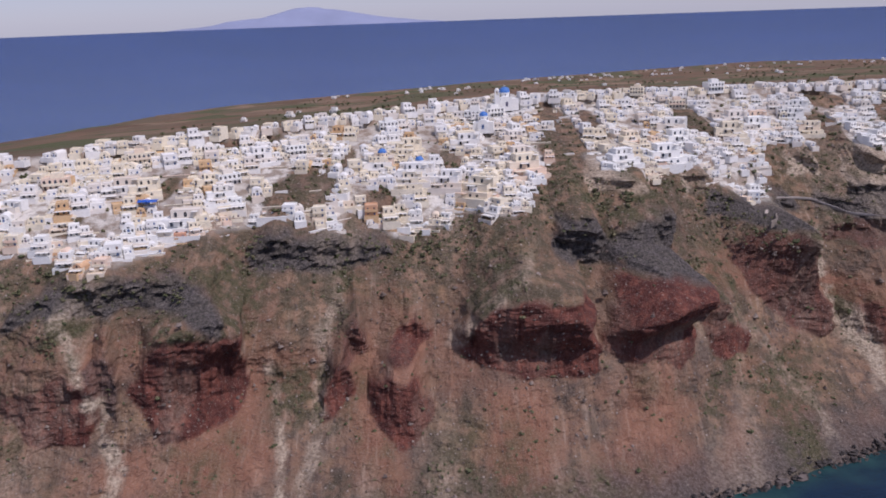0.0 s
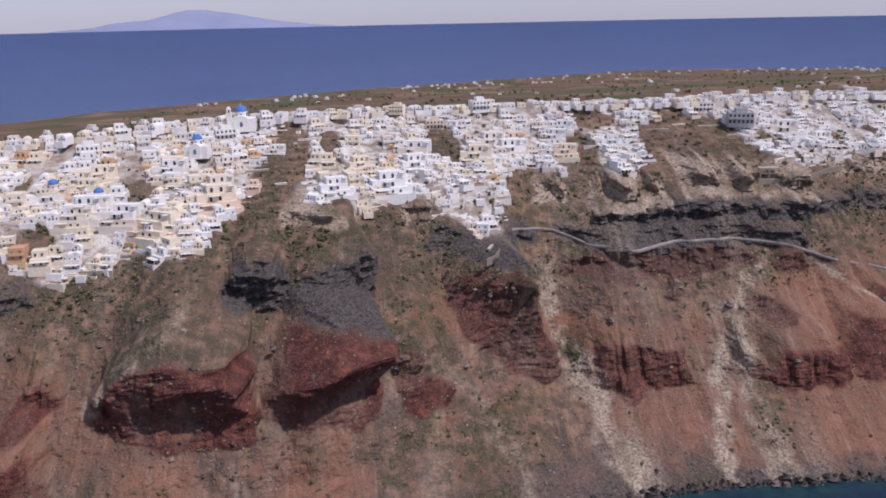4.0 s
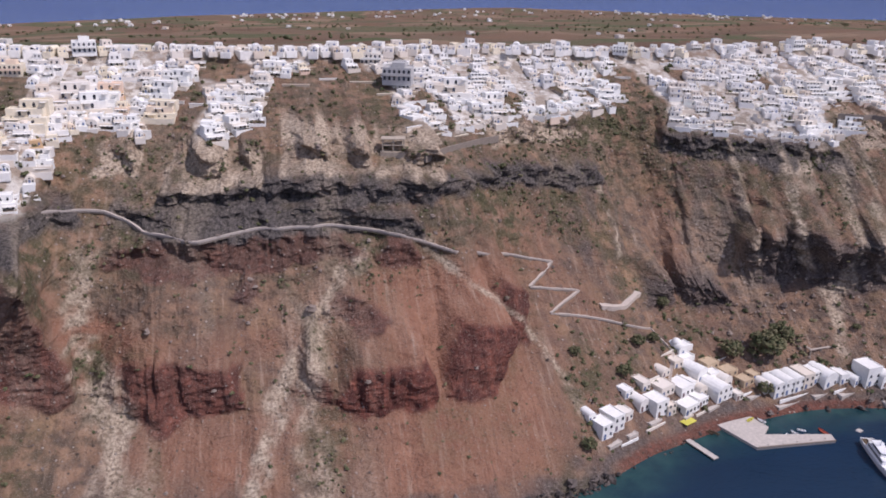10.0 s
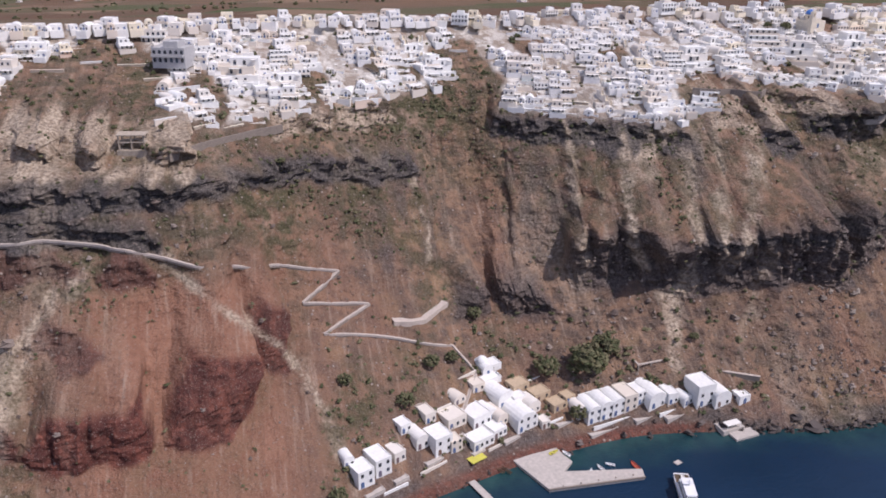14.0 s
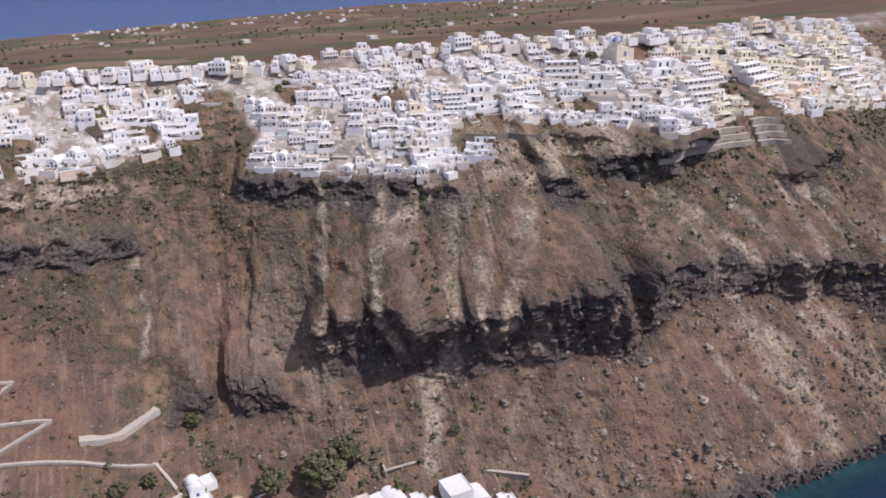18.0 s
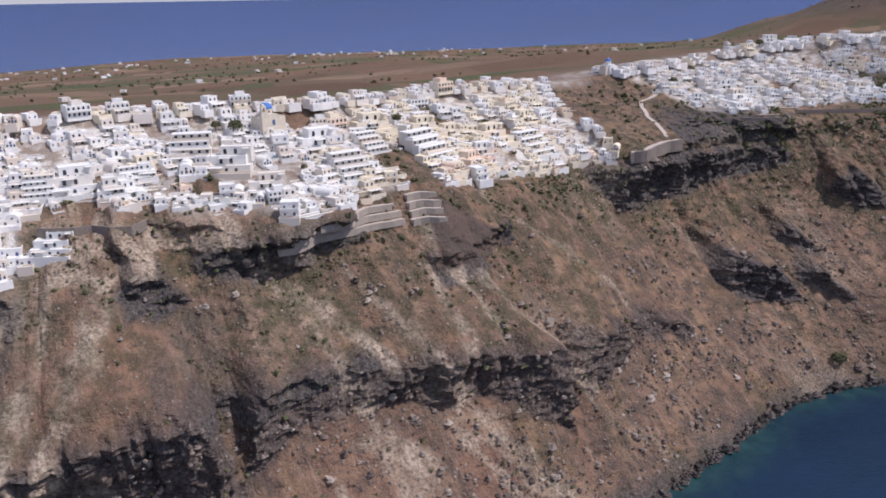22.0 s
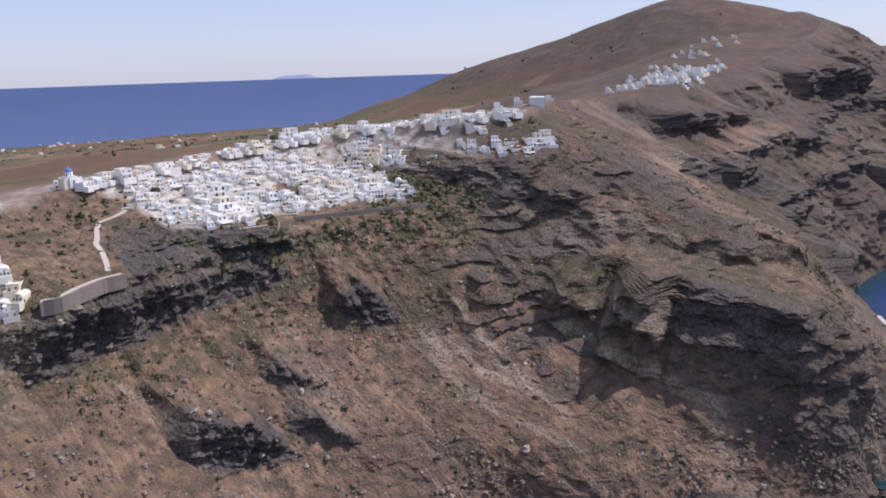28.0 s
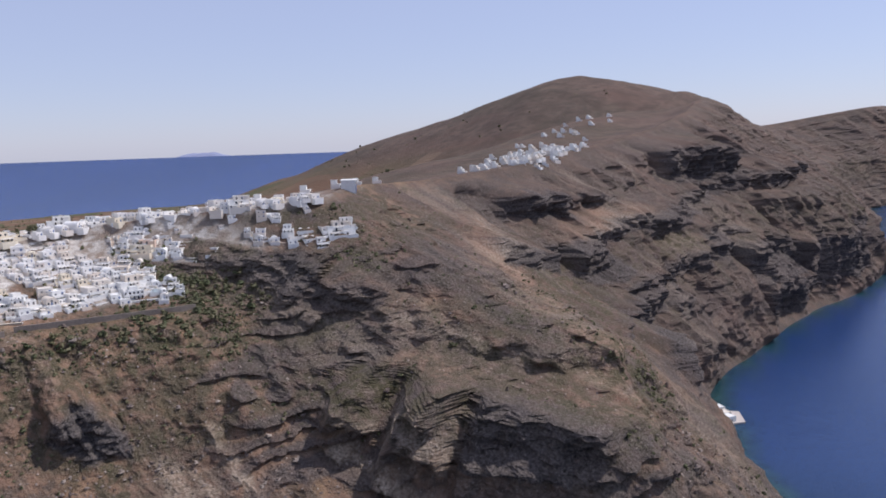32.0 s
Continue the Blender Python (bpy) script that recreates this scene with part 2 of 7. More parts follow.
STONE = plain("stone_wall", (0.27, 0.225, 0.185), 0.92, 0.35, 0.7, bump=0.6)
TUFF_ROCK = plain("tuff_rock", (0.44, 0.37, 0.29), 0.95, 0.3, 1.2, bump=0.7)
# Dark window glass; also painted into open arches and loggias as their shade.
GLASS_AND_SHADE = plain("window_glass_and_opening_shade", (0.050, 0.052, 0.058), 0.12, 0.3, 0.6, bump=0.0, spread=0.4, other=(0.07, 0.09, 0.12), spec=0.5)
WOOD = plain("painted_wood", (0.10, 0.16, 0.30), 0.6, 0.2, 0.3, spread=0.6, other=(0.20, 0.11, 0.06))
BLUE = plain("blue_dome_paint", (0.07, 0.20, 0.52), 0.5, 0.2, 0.7, bump=0.1)
POOL = plain("pool_water", (0.10, 0.42, 0.52), 0.08, 0.15, 1.2, bump=0.05, spec=0.5)
CANVAS = plain("parasol_canvas", (0.75, 0.72, 0.66), 0.9, 0.1, 0.5)
TARP = plain("blue_canvas", (0.03, 0.12, 0.50), 0.8, 0.2, 0.8)
CONCRETE = plain("harbour_concrete", (0.50, 0.45, 0.40), 0.9, 0.22, 1.6)
PATHSTONE = plain("path_stone", (0.54, 0.46, 0.39), 0.92, 0.25, 0.8)
BEACH = plain("red_shingle", (0.155, 0.085, 0.070), 0.95, 0.35, 0.8, bump=0.6)
LEAF = plain("scrub_leaves", (0.086, 0.098, 0.044), 0.8, 0.45, 0.5, spread=0.8, other=(0.175, 0.155, 0.085), island=True, bump=0.4)
BARK = plain("bark", (0.12, 0.085, 0.055), 0.9, 0.3, 0.2)
ROCK = plain("loose_rock", (0.145, 0.110, 0.092), 0.95, 0.4, 0.6, spread=0.75, other=(0.30, 0.245, 0.205), island=True, bump=0.6)
LAVA = plain("shore_lava", (0.070, 0.060, 0.055), 0.9, 0.4, 0.6, spread=0.5, other=(0.16, 0.13, 0.115), island=True, bump=0.6)
GELCOAT = plain("white_boat_hull", (0.80, 0.80, 0.79), 0.3, 0.06, 0.5, bump=0.0, spec=0.5)
RED_PAINT = plain("red_paint", (0.50, 0.10, 0.06), 0.6, 0.2, 0.5)
# Distance haze is painted into the islands' blue-grey base colour.
HAZE_ISLE = plain("haze_tinted_island", (0.27, 0.30, 0.43), 0.95, 0.12, 150.0, bump=0.0)
YELLOW = plain("yellow_canvas", (0.60, 0.55, 0.10), 0.85, 0.2, 0.6)

# ---- relief: contour lines of the slope, along stations that run with the coast (metres) ----
STATIONS = [-700, -450, -250, -200, -150, -100, -50, 0, 50, 100, 150, 200, 250, 300, 350, 400, 450, 500, 550, 600, 650, 700, 750, 800, 850,
         900, 950, 1000, 1050, 1100, 1150, 1200, 1235, 1250, 1265, 1280, 1290, 1300, 1320, 1350, 1400, 1450, 1500, 1560, 1640, 1790,
         2020, 2160, 2400, 2700, 3000, 3480, 3880, 4400]
CONTOURS = {}
CONTOURS[0] = [180, 245, 279, 288, 297, 304, 309, 314, 319, 328, 341, 362, 380, 386, 384, 384, 394, 416, 430, 436, 429, 421, 421, 426, 434, 444, 454, 467, 473, 464, 436, 372, 328, 306, 290, 284, 297, 286, 272, 258, 256, 280, 318, 344, 376, 372, 350, 318, 300, 330, 360, 420, 250, 200]
CONTOURS[15] = [195, 262, 297, 306, 316, 323, 328, 332, 338, 352, 371, 398, 412, 411, 406, 408, 420, 444, 466, 462, 450, 440, 436, 440, 450, 460, 472, 486, 490, 480, 450, 390, 350, 326, 304, 294, 301, 291, 280, 268, 278, 296, 328, 358, 382, 378, 358, 324, 306, 345, 372, 430, 262, 214]
CONTOURS[30] = [210, 278, 316, 325, 334, 344, 347, 350, 353, 371, 393, 428, 443, 436, 427, 432, 447, 472, 498, 486, 471, 458, 450, 453, 463, 476, 491, 506, 510, 500, 468, 414, 375, 348, 318, 302, 304, 296, 290, 282, 298, 312, 342, 372, 387, 384, 366, 330, 313, 360, 386, 440, 274, 228]
CONTOURS[50] = [225, 296, 336, 343, 350, 368, 371, 372, 370, 382, 412, 447, 465, 460, 454, 461, 486, 512, 532, 510, 493, 477, 473, 474, 480, 492, 513, 532, 537, 526, 502, 462, 420, 402, 352, 319, 308, 303, 304, 304, 322, 338, 362, 395, 405, 396, 380, 338, 322, 380, 404, 452, 288, 242]
CONTOURS[70] = [238, 312, 346, 352, 358, 374, 390, 394, 388, 396, 430, 465, 480, 477, 476, 485, 512, 540, 556, 528, 508, 492, 490, 492, 496, 512, 534, 554, 563, 552, 534, 503, 466, 452, 378, 332, 318, 313, 317, 322, 338, 356, 385, 420, 424, 408, 396, 348, 332, 398, 420, 466, 302, 256]
CONTOURS[90] = [252, 330, 360, 362, 368, 393, 414, 418, 417, 432, 462, 486, 500, 497, 495, 499, 530, 558, 578, 552, 532, 513, 510, 512, 516, 534, 560, 576, 580, 573, 560, 522, 490, 480, 452, 376, 334, 328, 330, 337, 352, 378, 415, 448, 448, 425, 414, 358, 343, 416, 436, 480, 316, 270]
CONTOURS[110] = [266, 348, 382, 384, 392, 418, 438, 444, 440, 449, 484, 516, 528, 518, 511, 513, 545, 574, 594, 576, 557, 537, 532, 533, 537, 558, 580, 596, 596, 588, 574, 545, 524, 518, 510, 488, 462, 444, 410, 354, 385, 416, 445, 475, 468, 444, 432, 368, 354, 434, 452, 494, 330, 286]
CONTOURS[130] = [282, 370, 408, 420, 436, 450, 464, 475, 474, 474, 505, 535, 560, 548, 542, 550, 580, 600, 612, 602, 580, 568, 559, 555, 562, 585, 605, 622, 622, 608, 594, 566, 552, 545, 540, 524, 508, 488, 448, 420, 426, 452, 478, 505, 486, 462, 450, 382, 368, 452, 470, 508, 344, 300]
RIM_Y = [330, 430, 470, 490, 515, 540, 560, 590, 615, 630, 640, 640, 640, 640, 640, 645, 650, 655, 660, 662, 662, 660, 655, 652, 656, 666,
         676, 686, 690, 692, 690, 684, 674, 668, 655, 636, 620, 602, 570, 545, 552, 556, 560, 560, 562, 556, 548, 552, 585, 610, 640,
         700, 480, 450]
RIM_Z = [100, 135, 145, 147, 149, 151, 153, 154, 155, 155, 155, 155, 155, 155, 155, 155, 156, 155, 153, 152.5, 155, 157, 156,
         156, 154, 153, 153, 151, 150, 153, 157, 162.5, 166.2, 168, 170, 172, 174, 176, 179, 183, 188, 187, 186, 187, 190, 204,
         226, 246, 278, 256, 242, 236, 285, 300]
SHORE_N = [(-1500, 700), (-957, 1700), (-531, 2250), (50, 2650), (700, 3000), (1300, 3250), (2200, 3050), (3000, 2850), (4400, 2700)]
HILL_Y = [300, 430, 500, 583, 673, 698, 749, 788, 895, 952, 1010, 1101, 1335, 1582, 1775, 1866, 2089, 2500, 3200]
HILL_Z = [150, 190, 215, 231, 267, 290, 316, 317, 351, 361, 371, 350, 285, 229, 167, 142, 71, 5, 0]
LEVELS = sorted(CONTOURS)
X_ST = np.array(STATIONS, float)


def line(values, x):
    """A smooth line through the stations."""
    v = np.array(values, float)
    i = np.clip(np.searchsorted(X_ST, x) - 1, 0, len(v) - 2)
    slope = np.gradient(v, X_ST)
    h = X_ST[i + 1] - X_ST[i]
    u = np.clip((x - X_ST[i]) / h, 0, 1)
    return ((2 * u**3 - 3 * u**2 + 1) * v[i] + (u**3 - 2 * u**2 + u) * h * slope[i] * 0.8 + (3 * u**2 - 2 * u**3) * v[i + 1] + (u**3 - u**2) * h * slope[i + 1] * 0.8)


ARC_X = np.arange(-720.0, 4420.0, 1.0)
ARC_S = np.concatenate([[0.0], np.cumsum(np.hypot(1.0, np.diff(line(CONTOURS[70], ARC_X))))]) - 720.0


def arc(x):
    """The way along the coast at mid-height, which winds round the headlands."""
    return np.interp(x, ARC_X, ARC_S)


def slope_y(x, z):
    """How far inland the bare slope lies at x along the coast and z above the sea."""
    x, z = np.broadcast_arrays(np.asarray(x, float), np.asarray(z, float))
    ys = np.stack([line(CONTOURS[k], x) for k in LEVELS] + [line(RIM_Y, x)])
    zs = np.stack([np.full(x.shape, float(k)) for k in LEVELS] + [np.maximum(line(RIM_Z, x), 131.0)])
    out = ys[0] + (z - zs[0]) * 1.3
    for k in range(len(ys) - 1):
        u = (z - zs[k]) / (zs[k + 1] - zs[k])
        out = np.where((u >= 0), ys[k] + np.clip(u, 0, 1) * (ys[k + 1] - ys[k]), out)
    return out


def smooth(a, b, v):
    u = np.clip((v - a) / (b - a), 0, 1)
    return u * u * (3 - 2 * u)


def hashed(i, j, k):
    h = (i * 374761393 + j * 668265263 + k * 2147483647 + 1013904223) & 0xFFFFFFFF
    h = ((h ^ (h >> 13)) * 1274126177) & 0xFFFFFFFF
    h = ((h ^ (h >> 16)) * 2246822519) & 0xFFFFFFFF
    return ((h ^ (h >> 15)) & 0xFFFFFF) / float(0xFFFFFF) * 2 - 1


def grain(x, y, z=0.0):
    """Smooth noise from -1 to 1, with a wavelength of 1."""
    x, y, z = np.broadcast_arrays(np.atleast_1d(np.asarray(x, float)), np.asarray(y, float), np.asarray(z, float))
    i, j, k = (np.floor(a).astype(np.int64) for a in (x, y, z))
    u, v, w = x - i, y - j, z - k
    u, v, w = (a * a * a * (a * (a * 6 - 15) + 10) for a in (u, v, w))
    out = 0.0
    for a in (0, 1):
        for b in (0, 1):
            for c in (0, 1):
                out = out + hashed(i + a, j + b, k + c) * (u if a else 1 - u) * (v if b else 1 - v) * (w if c else 1 - w)
    return out


def rough(x, y, z=0.0, octaves=4, gain=0.5):
    out, amp = 0.0, 1.0
    for o in range(octaves):
        f = 2.03**o
        out = out + amp * grain(np.asarray(x) * f + 17.3 * o, np.asarray(y) * f - 9.1 * o, np.asarray(z) * f + 3.7 * o)
        amp *= gain
    return out


def plateau_z(x, y):
    """The height of the land behind the rim: fields that fall to the far shore, and the hill in the east."""
    ry, rz = line(RIM_Y, x), line(RIM_Z, x)
    far = np.interp(x, [p[0] for p in SHORE_N], [p[1] for p in SHORE_N])
    s = (y - ry) / np.maximum(far - ry, 50)
    flat = np.minimum(rz, 172.0 + 0 * rz)
    base = np.where(s <= 1, flat * np.clip(1 - s, 0, 1) ** 1.35 + 6 * smooth(1.0, 0.98, s), 6 - (s - 1) * 400)
    base = base + (rz - flat) * np.exp(-np.maximum(y - ry, 0) / 260.0)
    lift = np.exp(-0.5 * (np.abs(x - 2840.0) / np.where(x < 2840, 350.0, 800.0)) ** 2.2)
    across = np.interp(y, HILL_Y, HILL_Z)
    h = (across + 3.5 * rough(x / 150, y / 120, 2.0, 4)) * (0.28 + 0.72 * lift) - 40 * (1 - lift)
    k = 14.0
    both = k * np.log(np.exp(np.clip(base / k, -40, 40)) + np.exp(np.clip(h / k, -40, 40)))
    join = smooth(0, 60, y - ry)
    out = np.where(base > 0, base + (both - base) * join * smooth(0, 14, base), base)
    wob = 2.2 * rough(x / 160, y / 160, 5.0, 4) * smooth(0, 90, y - ry) * smooth(-2, 14, base)
    flank = np.interp(x, [1560, 1662, 1838, 1929, 2138, 2300, 2600], [0, 6, 23, 28, 46, 44, 0])
    return out + wob + flank * smooth(0, 165, y - ry) * (1 - smooth(230, 460, y - ry))

# cliffs of dark lava and red scoria: x along the coast, foot, lip, how fast the ground above draws back, redness, 1 for a cone
CLIFFS = [
    ([-209, -193, -180, -168, -163], [52, 39, 38, 41, 48], [59, 66, 68, 64, 54], 0.5, 1, 1),
    ([-169, -162, -156], [68, 56, 47], [74, 76, 68], 0.5, 0.5, 1),
    ([-150, -142, -133, -120, -114, -105, -99], [57, 39, 36, 36, 40, 40, 47], [69, 80, 83, 83, 80, 78, 71], 0.6, 1, 0),
    ([-55, -49, -40], [60, 60, 60], [72, 76, 73], 0.6, 0.8, 0),
    ([-62, -56, -46], [37, 37, 45], [59, 63, 58], 0.6, 1, 0)]
CLIFFS += [
    ([-39, -29, -18, -8], [37, 29, 26, 36], [47, 57, 55, 43], 0.6, 1, 1),
    ([-29, -20, -7], [61, 60, 64], [68, 73, 72], 0.6, 1, 0),
    ([5, 17, 29, 41, 65, 77], [61, 52, 50, 49, 48, 47], [68, 74, 83, 88, 88, 86], 0.45, 1, 0),
    ([83, 87, 96, 113, 127, 130], [56, 53, 51, 47, 45, 50], [82, 90, 89, 88, 81, 71], 0.45, 1, 0),
    ([138, 143, 150, 164, 168], [60, 44, 40, 41, 45], [69, 69, 60, 52, 50], 0.5, 1, 1)]
CLIFFS += [
    ([170, 178, 190, 202, 212, 223, 233], [81, 64, 53, 43, 38, 34, 36], [91, 96, 96, 92, 74, 55, 47], 0.5, 0.85, 0),
    ([240, 248, 259, 272, 284, 304], [38, 30, 27, 25, 29, 31], [44, 49, 52, 51, 50, 48], 0.35, 0.9, 1),
    ([328, 335, 343], [36, 34, 34], [45, 48, 46], 0.5, 1, 0),
    ([344, 356, 373, 388], [33, 26, 29, 30], [41, 48, 46, 51], 0.4, 1, 0),
    ([394, 403, 417, 428], [33, 31, 27, 35], [55, 56, 55, 46], 0.5, 0.95, 0)]
CLIFFS += [
    ([345, 356, 370], [62, 56, 58], [68, 68, 65], 0.8, 0.8, 0),
    ([303, 307, 312], [67, 66, 68], [74, 77, 76], 0.9, 0.6, 0),
    ([242, 258, 279, 287, 300, 312, 343, 358], [80, 79, 77, 75, 77, 77, 80, 81], [90, 90, 92, 93, 92, 93, 92, 90], 0.8, 0.75, 0),
    ([370, 391], [77, 75], [86, 87], 0.8, 0.8, 0),
    ([421, 433, 443], [49, 43, 37], [66, 65, 54], 0.7, 0.9, 0)]
CLIFFS += [
    ([267, 285, 316, 348, 380, 400], [101, 100, 102, 103, 104, 103], [109, 110, 113, 114, 114, 114], 1.5, 0.0, 0),
    ([242, 266, 302, 339, 377, 394], [97, 93, 91, 92, 92, 89], [102, 100, 100, 102, 101, 98], 1.5, 0.0, 0),
    ([163, 180, 196, 230], [103, 100, 99, 99], [109, 108, 105, 103], 1.5, 0.0, 0),
    ([59, 69, 82, 91], [100, 92, 91, 95], [111, 114, 111, 107], 0.75, 0.0, 0),
    ([92, 103, 114, 125, 130], [94, 90, 87, 84, 89], [107, 109, 110, 108, 100], 0.75, 0.0, 0)]
CLIFFS += [
    ([-103, -85, -77, -57, -29], [101, 98, 96, 96, 99], [115, 111, 110, 108, 105], 0.75, 0.0, 0),
    ([-210, -190, -162, -136, -119], [89, 94, 92, 93, 84], [94, 101, 105, 102, 89], 0.75, 0.0, 0),
    ([396, 424, 456, 493, 523], [106, 103, 98, 93, 88], [113, 111, 107, 103, 100], 1.5, 0.0, 0),
    ([527, 549], [38, 35], [50, 47], 0.6, 0.2, 0),
    ([551, 562, 580], [36, 34, 35], [47, 49, 49], 0.6, 0.2, 0)]
CLIFFS += [
    ([593, 603, 621, 638, 654, 666, 679, 693, 706, 719, 732], [45, 44, 47, 43, 44, 45, 48, 49, 51, 48, 46], [63, 71, 72, 74, 70, 73, 75, 77, 81, 85, 84], 0.6, 0.2, 0),
    ([737, 751, 764, 786, 824], [52, 58, 64, 64, 54], [83, 81, 81, 75, 76], 0.6, 0.2, 0),
    ([741, 752, 765, 789, 812, 823, 853, 867, 881], [58, 60, 67, 63, 60, 56, 50, 40, 30], [75, 71, 77, 76, 74, 75, 70, 67, 64], 0.6, 0.2, 0),
    ([892, 909, 931], [43, 41, 42], [66, 66, 59], 0.6, 0.2, 0),
    ([955, 973, 996], [48, 39, 36], [54, 48, 44], 0.6, 0.2, 0)]
CLIFFS += [
    ([570, 593, 615, 637, 660, 677], [105, 104, 104, 103, 103, 103], [117, 117, 115, 115, 116, 113], 0.75, 0.0, 0),
    ([707, 718, 730], [106, 104, 105], [118, 118, 116], 0.75, 0.0, 0),
    ([737, 761, 779, 793, 815], [112, 108, 109, 112, 116], [119, 123, 124, 127, 127], 0.75, 0.0, 0),
    ([838, 850, 868, 897], [96, 92, 94, 99], [104, 104, 106, 108], 0.32, 0.0, 1),
    ([983, 1002, 1045, 1091, 1144], [106, 92, 93, 101, 109], [116, 116, 116, 118, 117], 0.75, 0.0, 0)]
CLIFFS += [
    ([992, 1000, 1016, 1032, 1061, 1083], [104, 92, 88, 96, 97, 99], [114, 105, 107, 116, 108, 105], 0.75, 0.0, 0),
    ([999, 1032, 1063, 1106, 1144], [108, 102, 105, 101, 105], [116, 119, 120, 115, 116], 0.75, 0.0, 0),
    ([1065, 1090, 1125, 1158], [124, 125, 120, 121], [132, 137, 139, 134], 0.75, 0.0, 0),
    ([1040, 1047, 1069, 1089], [52, 44, 35, 39], [64, 70, 61, 58], 0.75, 0.0, 0),
    ([1098, 1108, 1119], [45, 40, 37], [54, 53, 48], 1.1, 0.0, 0)]
CLIFFS += [
    ([1102, 1110, 1122], [66, 60, 59], [75, 73, 69], 0.75, 0.0, 0),
    ([1159, 1169, 1184], [85, 79, 78], [97, 100, 102], 0.75, 0.0, 0)]
CLIFFS += [
    ([1560, 1590, 1630, 1660], [154, 150, 151, 155], [169, 174, 172, 167], 0.7, 0.0, 0),
    ([1660, 1684, 1716, 1740], [160, 156, 157, 161], [162, 167, 165, 160], 0.7, 0.0, 0),
    ([1575, 1594, 1620, 1640], [102, 98, 99, 103], [119, 124, 122, 117], 0.7, 0.0, 0),
    ([1595, 1626, 1668, 1700], [80, 76, 77, 81], [93, 98, 96, 91], 0.7, 0.0, 0),
    ([1810, 1846, 1894, 1930], [108, 104, 105, 109], [115, 120, 118, 113], 0.7, 0.0, 0),
    ([1880, 1931, 1999, 2050], [54, 50, 51, 55], [91, 96, 94, 89], 0.7, 0.0, 0),
    ([1880, 1928, 1992, 2040], [10, 6, 7, 11], [45, 50, 48, 43], 0.7, 0.0, 0)]
CLIFFS += [
    ([2030, 2093, 2177, 2240], [26, 22, 23, 27], [79, 84, 82, 77], 0.7, 0.0, 0),
    ([1720, 1747, 1783, 1810], [124, 120, 121, 125], [135, 140, 138, 133], 0.7, 0.0, 0),
    ([1575, 1587, 1603, 1615], [66, 62, 63, 67], [77, 82, 80, 75], 0.7, 0.0, 0),
    ([1900, 1960, 2040, 2100], [164, 160, 161, 165], [200, 205, 203, 198], 0.7, 0.0, 0),
    ([2080, 2116, 2164, 2200], [150, 146, 147, 151], [159, 164, 162, 157], 0.7, 0.0, 0),
    ([1650, 1668, 1692, 1710], [62, 58, 59, 63], [71, 76, 74, 69], 0.7, 0.0, 0),
    ([1500, 1518, 1542, 1560], [44, 40, 41, 45], [65, 70, 68, 63], 0.7, 0.0, 0)]
CLIFFS += [
    ([1440, 1452, 1468, 1480], [88, 84, 85, 89], [95, 100, 98, 93], 0.7, 0.0, 0)]
CLIFFS += [
    ([655, 700, 760, 800], [70, 72, 72, 76], [75, 77, 77, 81], 0.8, 0.0, 0),
    ([1430, 1500, 1600, 1700, 1800, 1900, 2100, 2300], [140, 120, 118, 130, 128, 140, 150, 160], [154, 134, 132, 144, 142, 154, 164, 174], 0.8, 0.0, 0),
    ([1500, 1640, 1700, 1850, 2000, 2150, 2400], [60, 70, 84, 90, 70, 60, 80], [76, 86, 100, 106, 86, 76, 96], 0.8, 0.0, 0)]
# cliffs on the west face of the spur: y from, y to, foot and lip at either end, steepness, darkness, paleness
BUTTRESSES = [
    (438, 470, 68, 62, 84, 94, 1.6, 0.3, 0.6),
    (396, 434, 48, 52, 96, 100, 1.5, 0.25, 0.55),
    (330, 396, 66, 72, 90, 101, 1.0, 0.95, 0.05),
    (314, 394, 58, 46, 76, 68, 0.9, 0.35, 0.1),
    (300, 331, 24, 22, 58, 60, 1.0, 0.8, 0.0),
    (410, 476, 122, 104, 128, 114, 1.0, 0.9, 0.0),
    (340, 408, 106, 112, 118, 122, 0.9, 0.75, 0.0),
    (420, 480, 118, 112, 132, 126, 0.8, 0.7, 0.0)]
BUTTRESSES += [
    (470, 530, 128, 126, 146, 144, 1.0, 0.9, 0.0),
    (512, 600, 138, 142, 158, 162, 1.0, 1.0, 0.0),
    (486, 512, 82, 80, 92, 90, 0.9, 0.4, 0.3),
    (452, 468, 40, 38, 50, 48, 0.9, 0.4, 0.3),
    (380, 425, 130, 130, 139, 141, 0.9, 0.8, 0.0)]
# pale crags of tuff below the houses: x from, x to, top, foot, how far they stand out
TUFF = [
    (272, 300, 130, 111, 9),
    (300, 318, 128, 112, 6),
    (326, 350, 136, 117, 9),
    (352, 372, 134, 116, 8),
    (376, 408, 132, 114, 8),
    (446, 478, 131, 117, 10),
    (482, 514, 131, 115, 10),
    (688, 704, 133, 116, 10),
    (705, 722, 132, 114, 12),
    (724, 760, 133, 121, 8),
    (150, 166, 128, 112, 5),
    (86, 112, 134, 122, 6),
    (236, 256, 128, 114, 5)]
